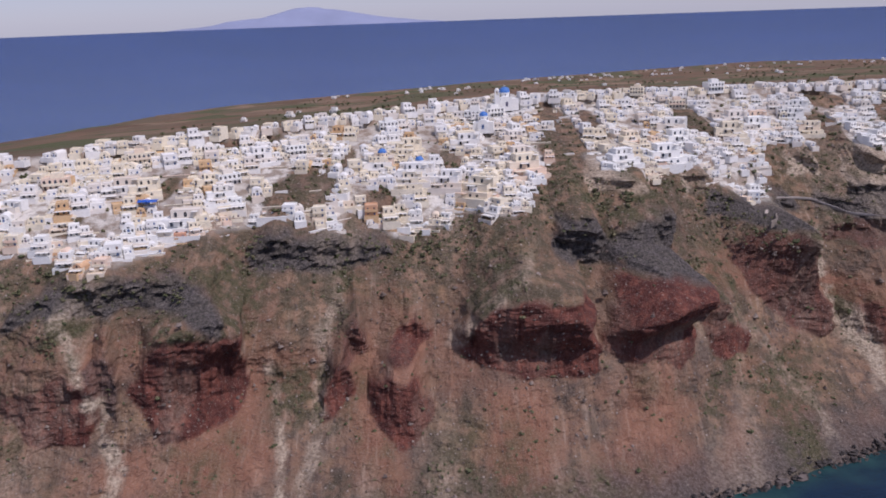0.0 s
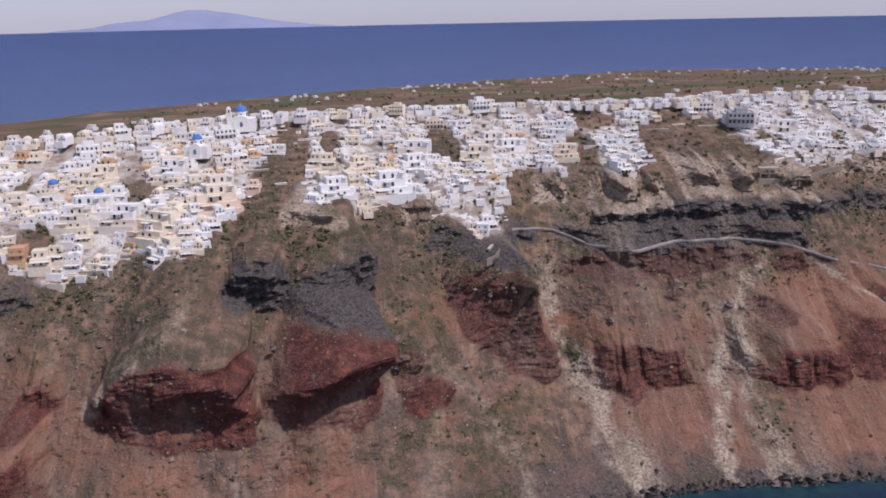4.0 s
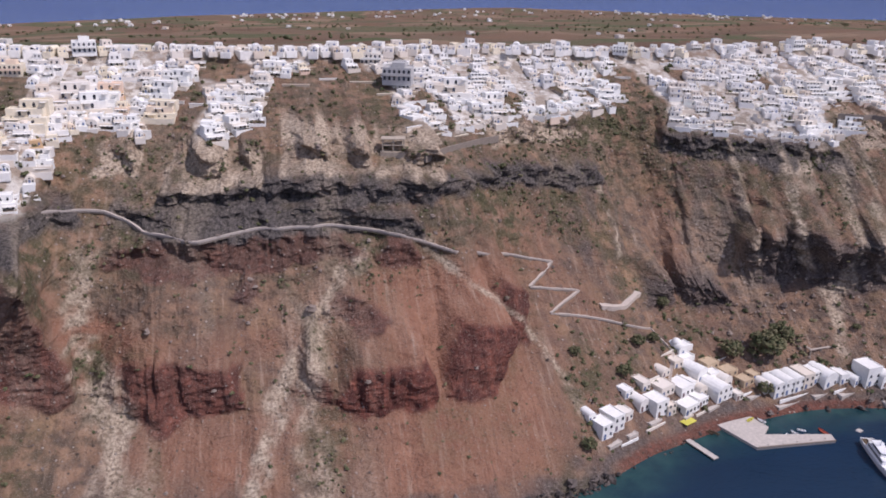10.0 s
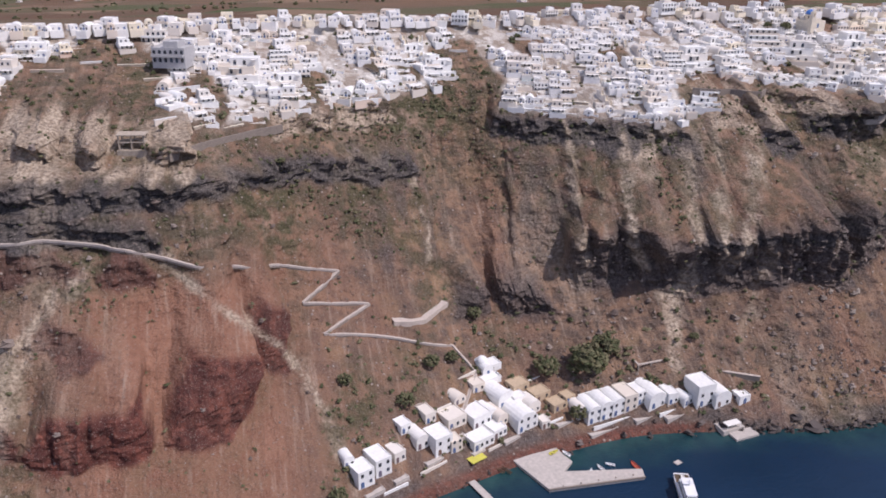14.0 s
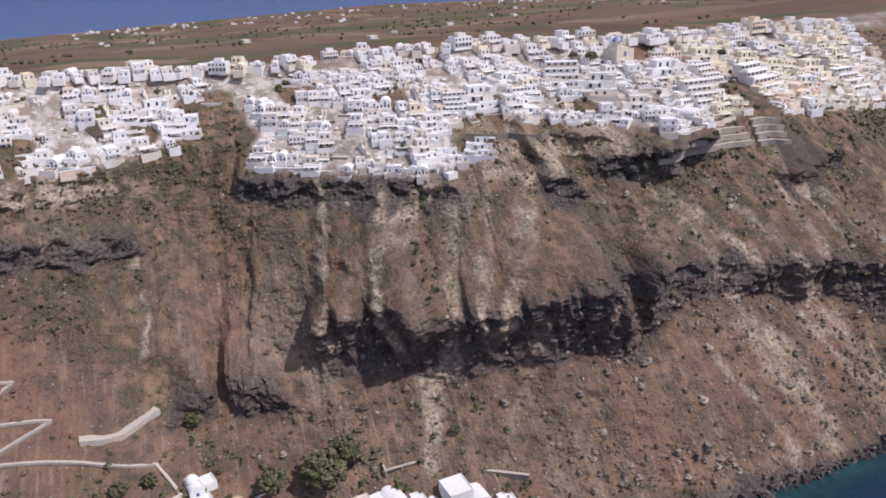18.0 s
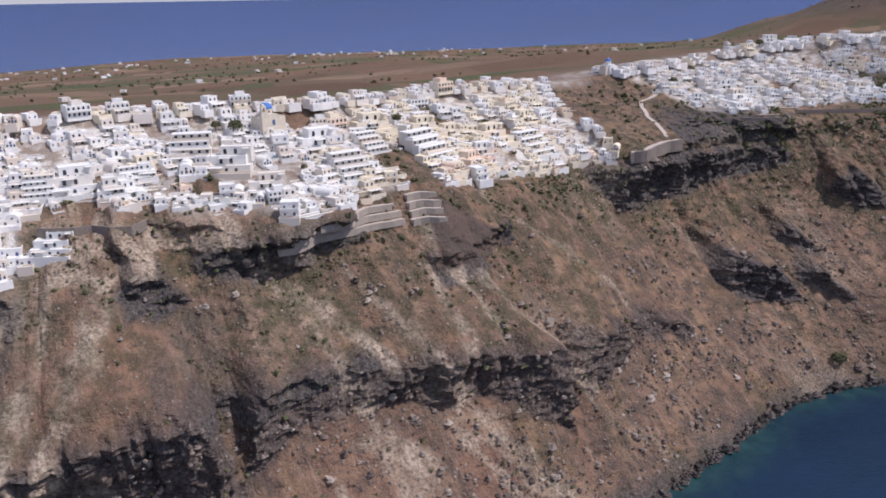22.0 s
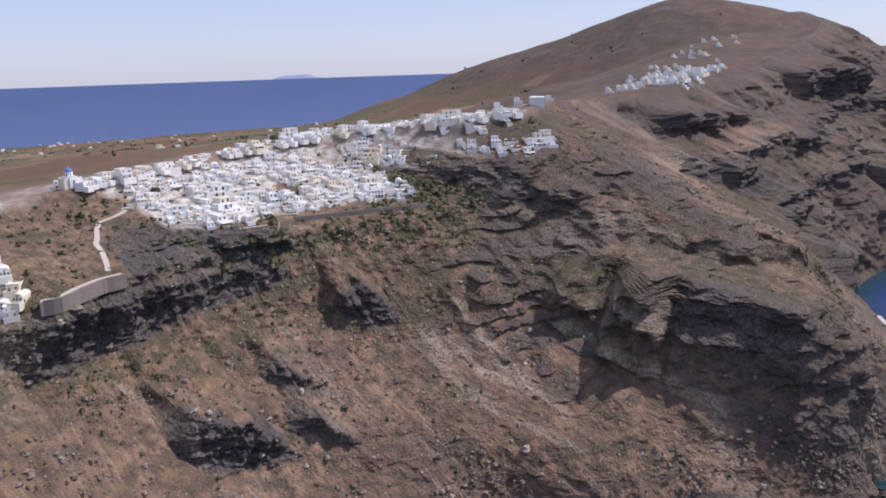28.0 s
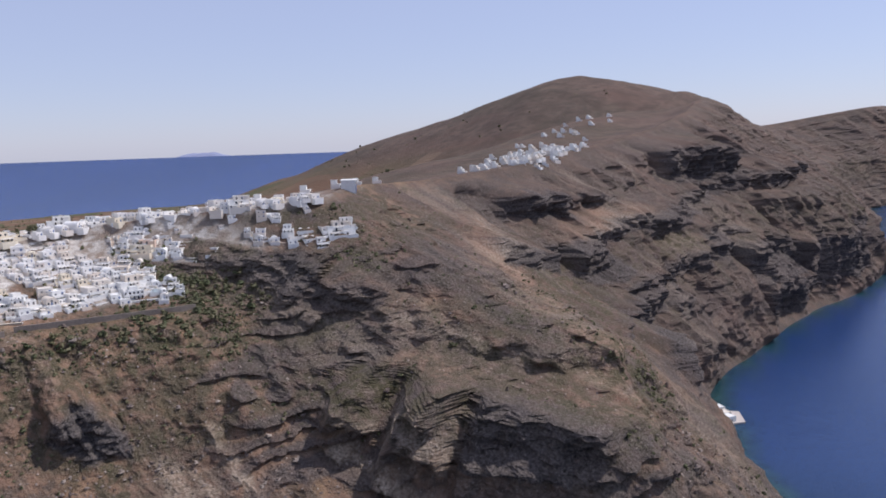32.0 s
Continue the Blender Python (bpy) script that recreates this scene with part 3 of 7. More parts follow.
# strips of pale scree: points (x, z) from top to bottom, half width, paleness
STREAKS = [
    ([(612, 112), (606, 80), (600, 56)], 2.5, 0.7),
    ([(640, 108), (632, 84), (626, 60)], 3.0, 0.8),
    ([(700, 112), (690, 90), (672, 64)], 3.5, 0.8),
    ([(684, 110), (676, 86), (668, 60)], 2.5, 0.8),
    ([(860, 92), (880, 64), (900, 40)], 4.0, 0.6),
    ([(800, 104), (820, 76), (832, 60)], 3.5, 0.6),
    ([(768, 42), (780, 24), (786, 8)], 3.0, 0.6),
    ([(824, 46), (836, 26), (846, 8)], 3.0, 0.6),
    ([(1190, 72), (1184, 50), (1190, 26)], 5.0, 0.45),
    ([(1216, 84), (1210, 60), (1204, 40)], 4.0, 0.5)]
STREAKS += [
    ([(-184, 92), (-172, 72), (-161, 47), (-154, 22)], 4.0, 1.0),
    ([(-59, 84), (-65, 45), (-67, 14)], 4.0, 0.45),
    ([(-88, 58), (-78, 16)], 3.5, 0.6),
    ([(45, 100), (20, 80), (5, 66)], 4.0, 0.5),
    ([(232, 84), (232, 59), (242, 36), (256, 6)], 9.0, 0.8),
    ([(362, 85), (337, 60), (320, 35), (305, 4)], 5.0, 0.8),
    ([(337, 60), (332, 30), (334, 4)], 8.0, 0.55),
    ([(394, 83), (422, 59), (450, 37), (463, 12)], 2.6, 1.0),
    ([(667, 101), (659, 76), (652, 52), (639, 40), (630, 22)], 4.0, 0.7),
    ([(660, 112), (640, 100)], 6.0, 0.7)]
STREAKS += [
    ([(619, 96), (616, 70)], 2.0, 0.6),
    ([(521, 88), (520, 62)], 1.6, 0.8),
    ([(787, 50), (801, 23), (810, 8)], 7.0, 0.5),
    ([(766, 108), (783, 72)], 5.0, 0.5),
    ([(854, 122), (837, 102), (834, 80)], 4.0, 0.7),
    ([(887, 119), (930, 86), (962, 60)], 3.0, 0.55),
    ([(840, 44), (850, 24), (870, 8)], 7.0, 0.45),
    ([(1200, 70), (1196, 56), (1206, 48)], 5.0, 0.5),
    ([(1250, 70), (1252, 40), (1240, 20)], 3.0, 0.4),
    ([(1310, 124), (1322, 114), (1335, 100)], 6.0, 0.35),
    ([(160, 60), (186, 30), (200, 10)], 6.0, 0.35)]
STREAKS += [
    ([(764, 107), (782, 95), (800, 80)], 4.0, 0.75),
    ([(845, 116), (848, 98), (853, 78)], 3.5, 0.75),
    ([(788, 62), (800, 40), (806, 20)], 6.0, 0.7),
    ([(826, 54), (848, 31), (866, 8)], 4.5, 0.75),
    ([(690, 66), (676, 40), (660, 20)], 3.0, 0.3),
    ([(906, 26), (930, 12)], 5.0, 0.3),
    ([(1030, 86), (1044, 60), (1052, 30)], 4.0, 0.25),
    ([(1128, 84), (1132, 50)], 3.0, 0.25)]
# lower edge of the houses along the coast, and where there are none
TOWN_X = [-420, -260, -223, -176, -144, -136, -102, -95, -58, -52, -26, -7, 6, 42, 51, 64, 84, 105, 124, 145, 165, 186, 205, 216, 261, 266, 280, 284, 313, 318, 342, 384, 397,
          422, 453, 478, 523, 543, 546, 574, 577, 635, 678, 680, 725, 733, 764, 838, 888, 940, 1000, 1012, 1060, 1100, 1106, 1169, 1254, 1258, 1282, 1333, 1350]
TOWN_Z = [116, 118, 116, 109, 113, 118, 116, 122, 111, 119, 105, 109, 115, 116, 125, 133, 138, 129, 120, 130, 125, 105, 106, 131, 130, 142, 142, 130, 132, 148, 148, 146, 134, 125, 127, 129, 127, 131, 146, 144, 119, 117, 117, 134, 134, 132, 131, 129, 125, 119, 119, 146, 150, 150, 138, 137, 140, 156, 154, 166, 188]


# bare patches among the houses: x, height, and how far they reach
TOWN_GAPS = [
    (-87, 128, 12, 5),
    (-36, 122, 9, 6),
    (84, 143, 11, 9),
    (78, 152, 7, 6),
    (-197, 126, 6, 4),
    (172, 142, 8, 5),
    (268, 134, 10, 6),
    (-135, 150, 6, 4),
    (179, 145, 9, 5),
    (325, 144, 9, 5),
    (358, 149, 12, 5),
    (470, 135, 8, 6),
    (564, 140, 12, 9),
    (276, 139, 12, 7),
    (657, 143, 9, 3),
    (700, 130, 14, 6),
    (728, 127, 12, 6),
    (903, 145, 10, 5),
    (855, 130, 12, 6),
    (868, 140, 8, 5),
    (946, 138, 7, 4),
    (1078, 146, 30, 12)]
TOWN_GAPS += [
    (1040, 150, 20, 8),
    (1202, 146, 9, 3),
    (1292, 160, 9, 5),
    (610, 146, 8, 3),
    (410, 140, 7, 4),
    (508, 144, 6, 4)]
TOWN_GAPS += [
    (-77, 130, 14, 8),
    (-36, 122, 5, 7),
    (75, 138, 8, 13),
    (1, 132, 5, 4),
    (-60, 140, 5, 3),
    (107, 147, 8, 5),
    (110, 122, 11, 10),
    (185, 143, 9, 7),
    (296, 152, 16, 3),
    (272, 133, 14, 12),
    (223, 123, 16, 8),
    (328, 135, 15, 10),
    (370, 141, 10, 7),
    (419, 132, 6, 5),
    (562, 132, 19, 16),
    (379, 142, 14, 10),
    (471, 137, 8, 3)]
TOWN_GAPS += [
    (530, 137, 5, 4),
    (653, 143, 10, 2),
    (685, 128, 7, 7),
    (823, 153, 15, 3),
    (711, 141, 5, 2),
    (932, 134, 4, 3),
    (4, 135, 8, 4),
    (-36, 123, 8, 5),
    (86, 124, 18, 9),
    (-156, 135, 4, 3),
    (-110, 149, 5, 3),
    (-205, 135, 4, 2),
    (344, 145, 20, 6),
    (371, 140, 13, 5),
    (648, 143, 10, 3),
    (853, 133, 7, 10),
    (756, 137, 6, 2)]


def bare_patch(x, z):
    """1 inside the patches of bare ground among the houses, 0 between the houses."""
    x, z = np.broadcast_arrays(np.asarray(x, float), np.asarray(z, float))
    near = np.full(x.shape, 9.0)
    for gx, gz, ga, gb in TOWN_GAPS:
        near = np.minimum(near, ((x - gx) / (ga + 2.0)) ** 2 + ((z - gz) / (gb + 1.5)) ** 2)
    return 1 - smooth(0.75, 1.25, near + 0.25 * grain(x / 6, z / 4, 3.0).reshape(x.shape))


def blocks(x, y, z=0.0):
    """Broken noise with sharp creases, from -1 to 1."""
    a = np.abs(grain(x, y, z)) * 2
    b = np.abs(grain(x * 2.3 + 5, y * 2.3 - 3, z + 7)) * 2
    return 1 - np.clip(a + 0.5 * b, 0, 2)


def ledge_bulge(x, y, z, west, run):
    """How far cliffs and crags stand out of the slope, and their dark, red and pale rock; run: how far the slope draws back in a metre of height."""
    out, dark, red = np.zeros(x.shape), np.zeros(x.shape), np.zeros(x.shape)
    flat, calm = x, 1 - 0.75 * west
    x = arc(x)
    groove = smooth(0.15, 0.85, 1 - 2.4 * np.abs(grain(x / 11 + 0.3 * grain(z / 13, 3.0), z / 70, 8.5))) + 0.6 * smooth(0.2, 0.9, 1 - 2.4 * np.abs(grain(x / 4.7, z / 40, 2.5)))
    beds = 0.7 * grain(flat / 60 + 2.0, z / 2.4, y / 60) + 0.5 * grain(flat / 25, z / 1.3, y / 25)
    chunk = rough(flat / 8, z / 22, y / 8, 3)
    for n, (xs, feet, lips, tail, redness, cone) in enumerate(CLIFFS):
        xs = arc(xs)
        x0, x1 = xs[0] - 2.0, xs[-1] + 2.0
        near = (x > x0 - 6) & (x < x1 + 6) & (z > min(feet) - 10) & (z < max(lips) + 60)
        if not near.any():
            continue
        a, b, r = x[near] + 1.4 * grain(z[near] / 7, 4.0 * n) * calm[near], z[near], np.minimum(run[near], 1.8)
        foot = np.interp(a, xs, feet) + 1.8 * grain(a / 13, 3.3 * n) + 0.9 * grain(a / 4.5, 7.7 * n)
        lip = np.interp(a, xs, lips) + 1.8 * grain(a / 15, 5.1 * n) + 0.8 * grain(a / 5, 1.7 * n)
        ends = np.minimum(a - x0, x1 - a)
        high = np.maximum(lip - foot, 1.5) * (0.35 + 0.65 * smooth(0, 9 if not cone else 3, ends))
        lip = foot + high
        rise = np.clip(b - foot, 0, high)
        above = np.maximum(b - lip, 0)
        body = (0.88 if redness > 0.5 or cone else 1.0) * r * rise - tail * r * above
        shrink = 0.5 * (x1 - x0) * tail / np.max(high) * 0.85 if cone else 0.35
        edge = ends - shrink * above + 2.0 * grain(b / 6, a / 9, 2.0 + n)
        body = np.clip(np.minimum(body, (2.4 - 1.7 * np.clip(above / 12, 0, 1)) * np.maximum(edge, 0)), 0, None)
        wear = np.clip(body / 7.0, 0, 1) * (1 - np.clip(above / 9.0, 0, 1))
        body = np.maximum(body - wear * (2.4 * groove[near] - (0.15 if redness > 0.5 else 0.4) * beds[near] - (0.6 if redness > 0.5 else 2.0) * chunk[near]), 0)
        out[near] = np.maximum(out[near], body)
        spread = 1.0 if redness > 0.5 or cone else 3.0
        skin = smooth(-spread, 1.0, b - foot + 1.5 * chunk[near]) * (1 - smooth(-1.0, 2.5 * spread, b - lip + 2.5 * chunk[near])) * smooth(0.3, 2.0, edge)
        dark[near] = np.maximum(dark[near], skin * (1 - redness))
        red[near] = np.maximum(red[near], skin * redness)
    pale = np.zeros(x.shape)
    for n, (y0, y1, f0, f1, l0, l1, steep, black, light) in enumerate(BUTTRESSES):
        near = (west > 0.01) & (y > y0 - 8) & (y < y1 + 8) & (z > min(f0, f1) - 10) & (z < max(l0, l1) + 40)
        a, b, r = y[near] + 1.8 * grain(z[near] / 9, 6.0 * n), z[near], np.minimum(run[near], 1.0)
        u = np.clip((a - y0) / (y1 - y0), 0, 1)
        foot = f0 + u * (f1 - f0) + 2.2 * grain(a / 12, 2.0 + n) + 1.0 * grain(a / 4, 5.0 + n)
        lip = l0 + u * (l1 - l0) + 2.2 * grain(a / 14, 7.0 + n)
        above = np.maximum(b - lip, 0)
        edge = np.minimum(a - y0, y1 - a) - 0.3 * above
        body = np.clip(np.minimum(0.5 * steep * r * np.clip(b - foot, 0, np.maximum(lip - foot, 1.5)) - 0.6 * r * above, (2.4 - 1.5 * np.clip(above / 12, 0, 1)) * np.maximum(edge, 0)), 0, None) * west[near]
        wear = np.clip(body / 6.0, 0, 1) * (1 - np.clip(above / 8.0, 0, 1))
        body = np.maximum(body - wear * (2.6 * smooth(0.15, 0.9, 1 - 2.4 * np.abs(grain(a / 12, b / 50, n + 0.5))) - 0.9 * grain(a / 60, b / 3.0, n) - 0.4 * grain(a / 30, b / 1.5, n) - 1.8 * chunk[near]), 0)
        out[near] = np.maximum(out[near], body)
        skin = west[near] * smooth(0.2, 1.5, edge) * smooth(-1, 1, b - foot) * (1 - smooth(-1, 3, b - lip))
        dark[near] = np.maximum(dark[near], skin * black)
        pale[near] = np.maximum(pale[near], skin * light * np.clip(0.6 + grain(a / 7, b / 6, 4.0), 0, 1))
    for n, (x0, x1, top, foot, stand) in enumerate(TUFF):
        x0, x1 = arc(x0), arc(x1)
        near = (x > x0 - 8) & (x < x1 + 8) & (z > foot - 8) & (z < top + 22)
        if not near.any():
            continue
        mid, half = (x0 + x1) / 2, (x1 - x0) / 2
        a, b, r = x[near] + 2.2 * grain(z[near] / 5, 9.0 * n) + 1.2 * grain(x[near] / 5, z[near] / 5, n), z[near], run[near]
        low = foot + 1.5 * grain(a / 6, 2.0 * n)
        peak = top - 4.0 * np.abs((a - mid) / half) ** 2 + 3.0 * grain(a / 9, 7.0 + n) + 1.5 * grain(a / 3, 3.0 + n)
        above = np.maximum(b - peak, 0)
        edge = half + 1.5 - np.abs(a - mid) - 0.25 * np.maximum(b - low, 0) * np.clip(0.5 + grain(a / 7, 1.0 + n), 0, 1)
        body = np.clip(np.minimum(np.minimum(1.0 * r * np.clip(b - low, 0, np.maximum(peak - low, 2)), 3.6 * stand) - 1.1 * r * above, 3.5 * np.maximum(edge - 1.0, 0)), 0, None) * np.clip((a - x0) / (0.85 * (x1 - x0)), 0.12, 1)
        wear = np.clip(body / 5.0, 0, 1) * (1 - np.clip(above / 6.0, 0, 1))
        body = np.maximum(body - wear * (3.2 * groove[near] - 0.5 * beds[near] - 1.0 * chunk[near]), 0)
        out[near] = np.maximum(out[near], body)
        pale[near] = np.maximum(pale[near], smooth(-0.5, 1.0, edge) * smooth(-1, 1, b - low) * (1 - smooth(0, 4, b - peak)) * np.clip(0.75 + 0.6 * grain(a / 7, b / 6, 3.0), 0.15, 1))
    return out, dark, red, pale


def strips(x, z):
    pale = np.zeros(np.shape(x))
    for n, (pts, half, how) in enumerate(STREAKS):
        for (xa, za), (xb, zb) in zip(pts, pts[1:]):
            u = np.clip((z - za) / (zb - za), 0, 1)
            d = np.abs(x - (xa + u * (xb - xa)) + 2.5 * grain(z / 14, n) + 1.0 * grain(z / 4, n))
            w = 0.95 * half * (1 + 0.55 * grain(z / 11, 5 + n) + 0.4 * grain(z / 3.5, 9 + n))
            inside = (1 - smooth(0.5 * w, 1.2 * w, d)) * smooth(-4, 1, za - z + 3) * smooth(-4, 1, z - zb + 3)
            pale = np.maximum(pale, min(1.35 * how, 1.0) * inside)
    return pale


def relief(x, z):
    """The finished slope at x and z: its place, and what its rock and soil are made of."""
    x, z = np.broadcast_arrays(np.asarray(x, float), np.asarray(z, float))
    y = slope_y(x, z)
    lean = (slope_y(x + 7.0, z) - slope_y(x - 7.0, z)) / 14.0
    a = arc(x)
    west = smooth(0.9, 2.2, -lean) * smooth(1215, 1240, x) * (1 - smooth(1345, 1375, x))
    run = np.clip((slope_y(x, z + 9.0) - slope_y(x, z - 9.0)) / 18.0 / np.hypot(1.0, lean), 0.45, 2.6)
    bulge, dark, red, pale = ledge_bulge(x, y, z, west, run)
    town_low = np.interp(x, TOWN_X, TOWN_Z, left=110, right=500)
    wild = 1 - 0.75 * smooth(town_low - 4, town_low + 8, z) * (1 - 0.6 * bare_patch(x, z))
    wild = wild * (1 - 0.85 * smooth(462, 480, x) * (1 - smooth(655, 675, x)) * (1 - smooth(16, 26, z)))
    spur = smooth(1180, 1230, x) * (1 - smooth(1400, 1460, x))
    gully = (1 - np.abs(grain(a / 26 + 0.25 * grain(a / 40, z / 35), z / 120, 2.0)) * 2) * (1 - spur)
    small = (1 - np.abs(grain(a / 8.5, z / 50, 6.0)) * 2) * (1 - spur)
    east = smooth(1200, 1300, x) * 0.5 + 0.9 * smooth(1450, 1700, x)
    body = 3.2 * rough(x / 55, z / 45, y / 55, 3) + 1.7 * gully + 0.7 * small + 0.9 * rough(x / 7, z / 6, y / 7, 3) + 0.42 * rough(x / 2.3, z / 1.9, y / 2.3, 2)
    body = body + (1.5 * blocks(x / 8, z / 6, y / 8) + 0.8 * rough(x / 2.6, z / 2.2, y / 2.6, 2)) * (0.3 + 0.9 * np.clip(dark + pale, 0, 1) - 0.1 * red)
    body = body + east * (5.0 * blocks(x / 70, z / 90, y / 70) + 2.8 * blocks(x / 24, z / 30, y / 24) + 1.3 * blocks(x / 9, z / 11, y / 9))
    tilt = (z + 0.6 * y + 22 * grain(x / 48, y / 48, z / 48) + 6 * grain(x / 14, y / 14, z / 14)) / 17.0
    step = tilt - np.floor(tilt)
    beds = (smooth(0.0, 0.12, step) * (1 - step)) * np.clip(0.1 + 1.3 * grain(x / 32, y / 32, z / 22), 0, 1.0)
    body = body + spur * smooth(20, 50, z) * (4.0 * beds + 2.8 * rough(x / 14, z / 16, y / 14, 3) + 2.2 * blocks(x / 20, z / 26, y / 20))
    rib = smooth(0.05, 0.45, grain(a / 15 + 0.3 * grain(z / 20, 5.0), z / 95, 12.0)) * smooth(475, 500, x) * (1 - smooth(700, 800, x)) * smooth(50, 62, z) * (1 - smooth(98, 108, z))
    body = body + 3.2 * rib
    dark = np.maximum(dark, np.maximum(0.6 * rib * np.clip(0.6 + rough(x / 6, z / 9, 5.0, 2), 0, 1), 0.75 * spur * smooth(0.25, 0.5, beds) * smooth(30, 60, z)))
    coast = smooth(1420, 1560, x)
    body = body + coast * (9.0 * (1 - 2 * np.abs(grain(a / 95 + 0.5 * grain(a / 120, z / 70), z / 260, 3.0))) + 4.2 * (1 - 2 * np.abs(grain(a / 34 + 0.4 * grain(z / 40, 2.0), z / 140, 9.0))))
    stand = bulge * wild + body * wild * smooth(-4, 12, z)
    stand = np.where(z < 4, stand * smooth(-8, 4, z), stand)
    rim = line(RIM_Z, x)
    stand = stand * (1 - smooth(rim - 14, rim, z))
    s = np.hypot(1.0, lean)
    return x + stand * lean / s, y - stand / s, dark * wild, red * wild, pale, wild, gully

# ---- the land and the sea ----
def sheet(name, xs, grid_y, grid_z, material, masks=None, smooth_=True):
    """A sheet of quads over columns xs; grid_y and grid_z hold a row of points for every column."""
    nx, nv = grid_y.shape
    co = np.empty((nx, nv, 3), np.float32)
    co[..., 0], co[..., 1], co[..., 2] = xs if xs.ndim == 2 else xs[:, None], grid_y, grid_z
    i = np.arange((nx - 1) * (nv - 1))
    a = (i // (nv - 1)) * nv + i % (nv - 1)
    quads = np.stack([a, a + nv, a + nv + 1, a + 1], 1).astype(np.int32)
    me = bpy.data.meshes.new(name)
    me.vertices.add(nx * nv)
    me.vertices.foreach_set("co", co.reshape(-1))
    me.loops.add(quads.size)
    me.loops.foreach_set("vertex_index", quads.reshape(-1))
    me.polygons.add(len(quads))
    me.polygons.foreach_set("loop_start", np.arange(0, quads.size, 4, dtype=np.int32))
    me.update(calc_edges=True)
    me.polygons.foreach_set("use_smooth", np.full(len(quads), smooth_))
    for key, v in (masks or {}).items():
        at = me.attributes.new(key, "FLOAT", "POINT")
        at.data.foreach_set("value", np.ascontiguousarray(v, np.float32).reshape(-1))
    me.materials.append(material)
    ob = new(name, me)
    return ob


KEEP = {}


def slope_at(x, z):
    """Quick look-up of how far inland the finished slope lies at x and z."""
    xs = KEEP["xs"]
    i = min(max(int(np.searchsorted(xs, x)) - 1, 0), len(xs) - 2)
    u = (x - xs[i]) / (xs[i + 1] - xs[i])
    a = [np.interp((z + 7) / (KEEP["top"][k] + 7), KEEP["v"], KEEP["y"][k]) for k in (i, i + 1)]
    return float(a[0] * (1 - u) + a[1] * u)


def ground_z(x, y):
    """Height of the ground at (x, y), on the slope or behind the rim."""
    xs = KEEP["xs"]
    i = min(max(int(np.searchsorted(xs, x)) - 1, 0), len(xs) - 2)
    if y >= KEEP["y"][i][-1]:
        return float(plateau_z(np.array([float(x)]), np.array([float(y)]))[0])
    return float(np.interp(y, KEEP["high"][i], -7 + KEEP["v"] * (KEEP["top"][i] + 7)))


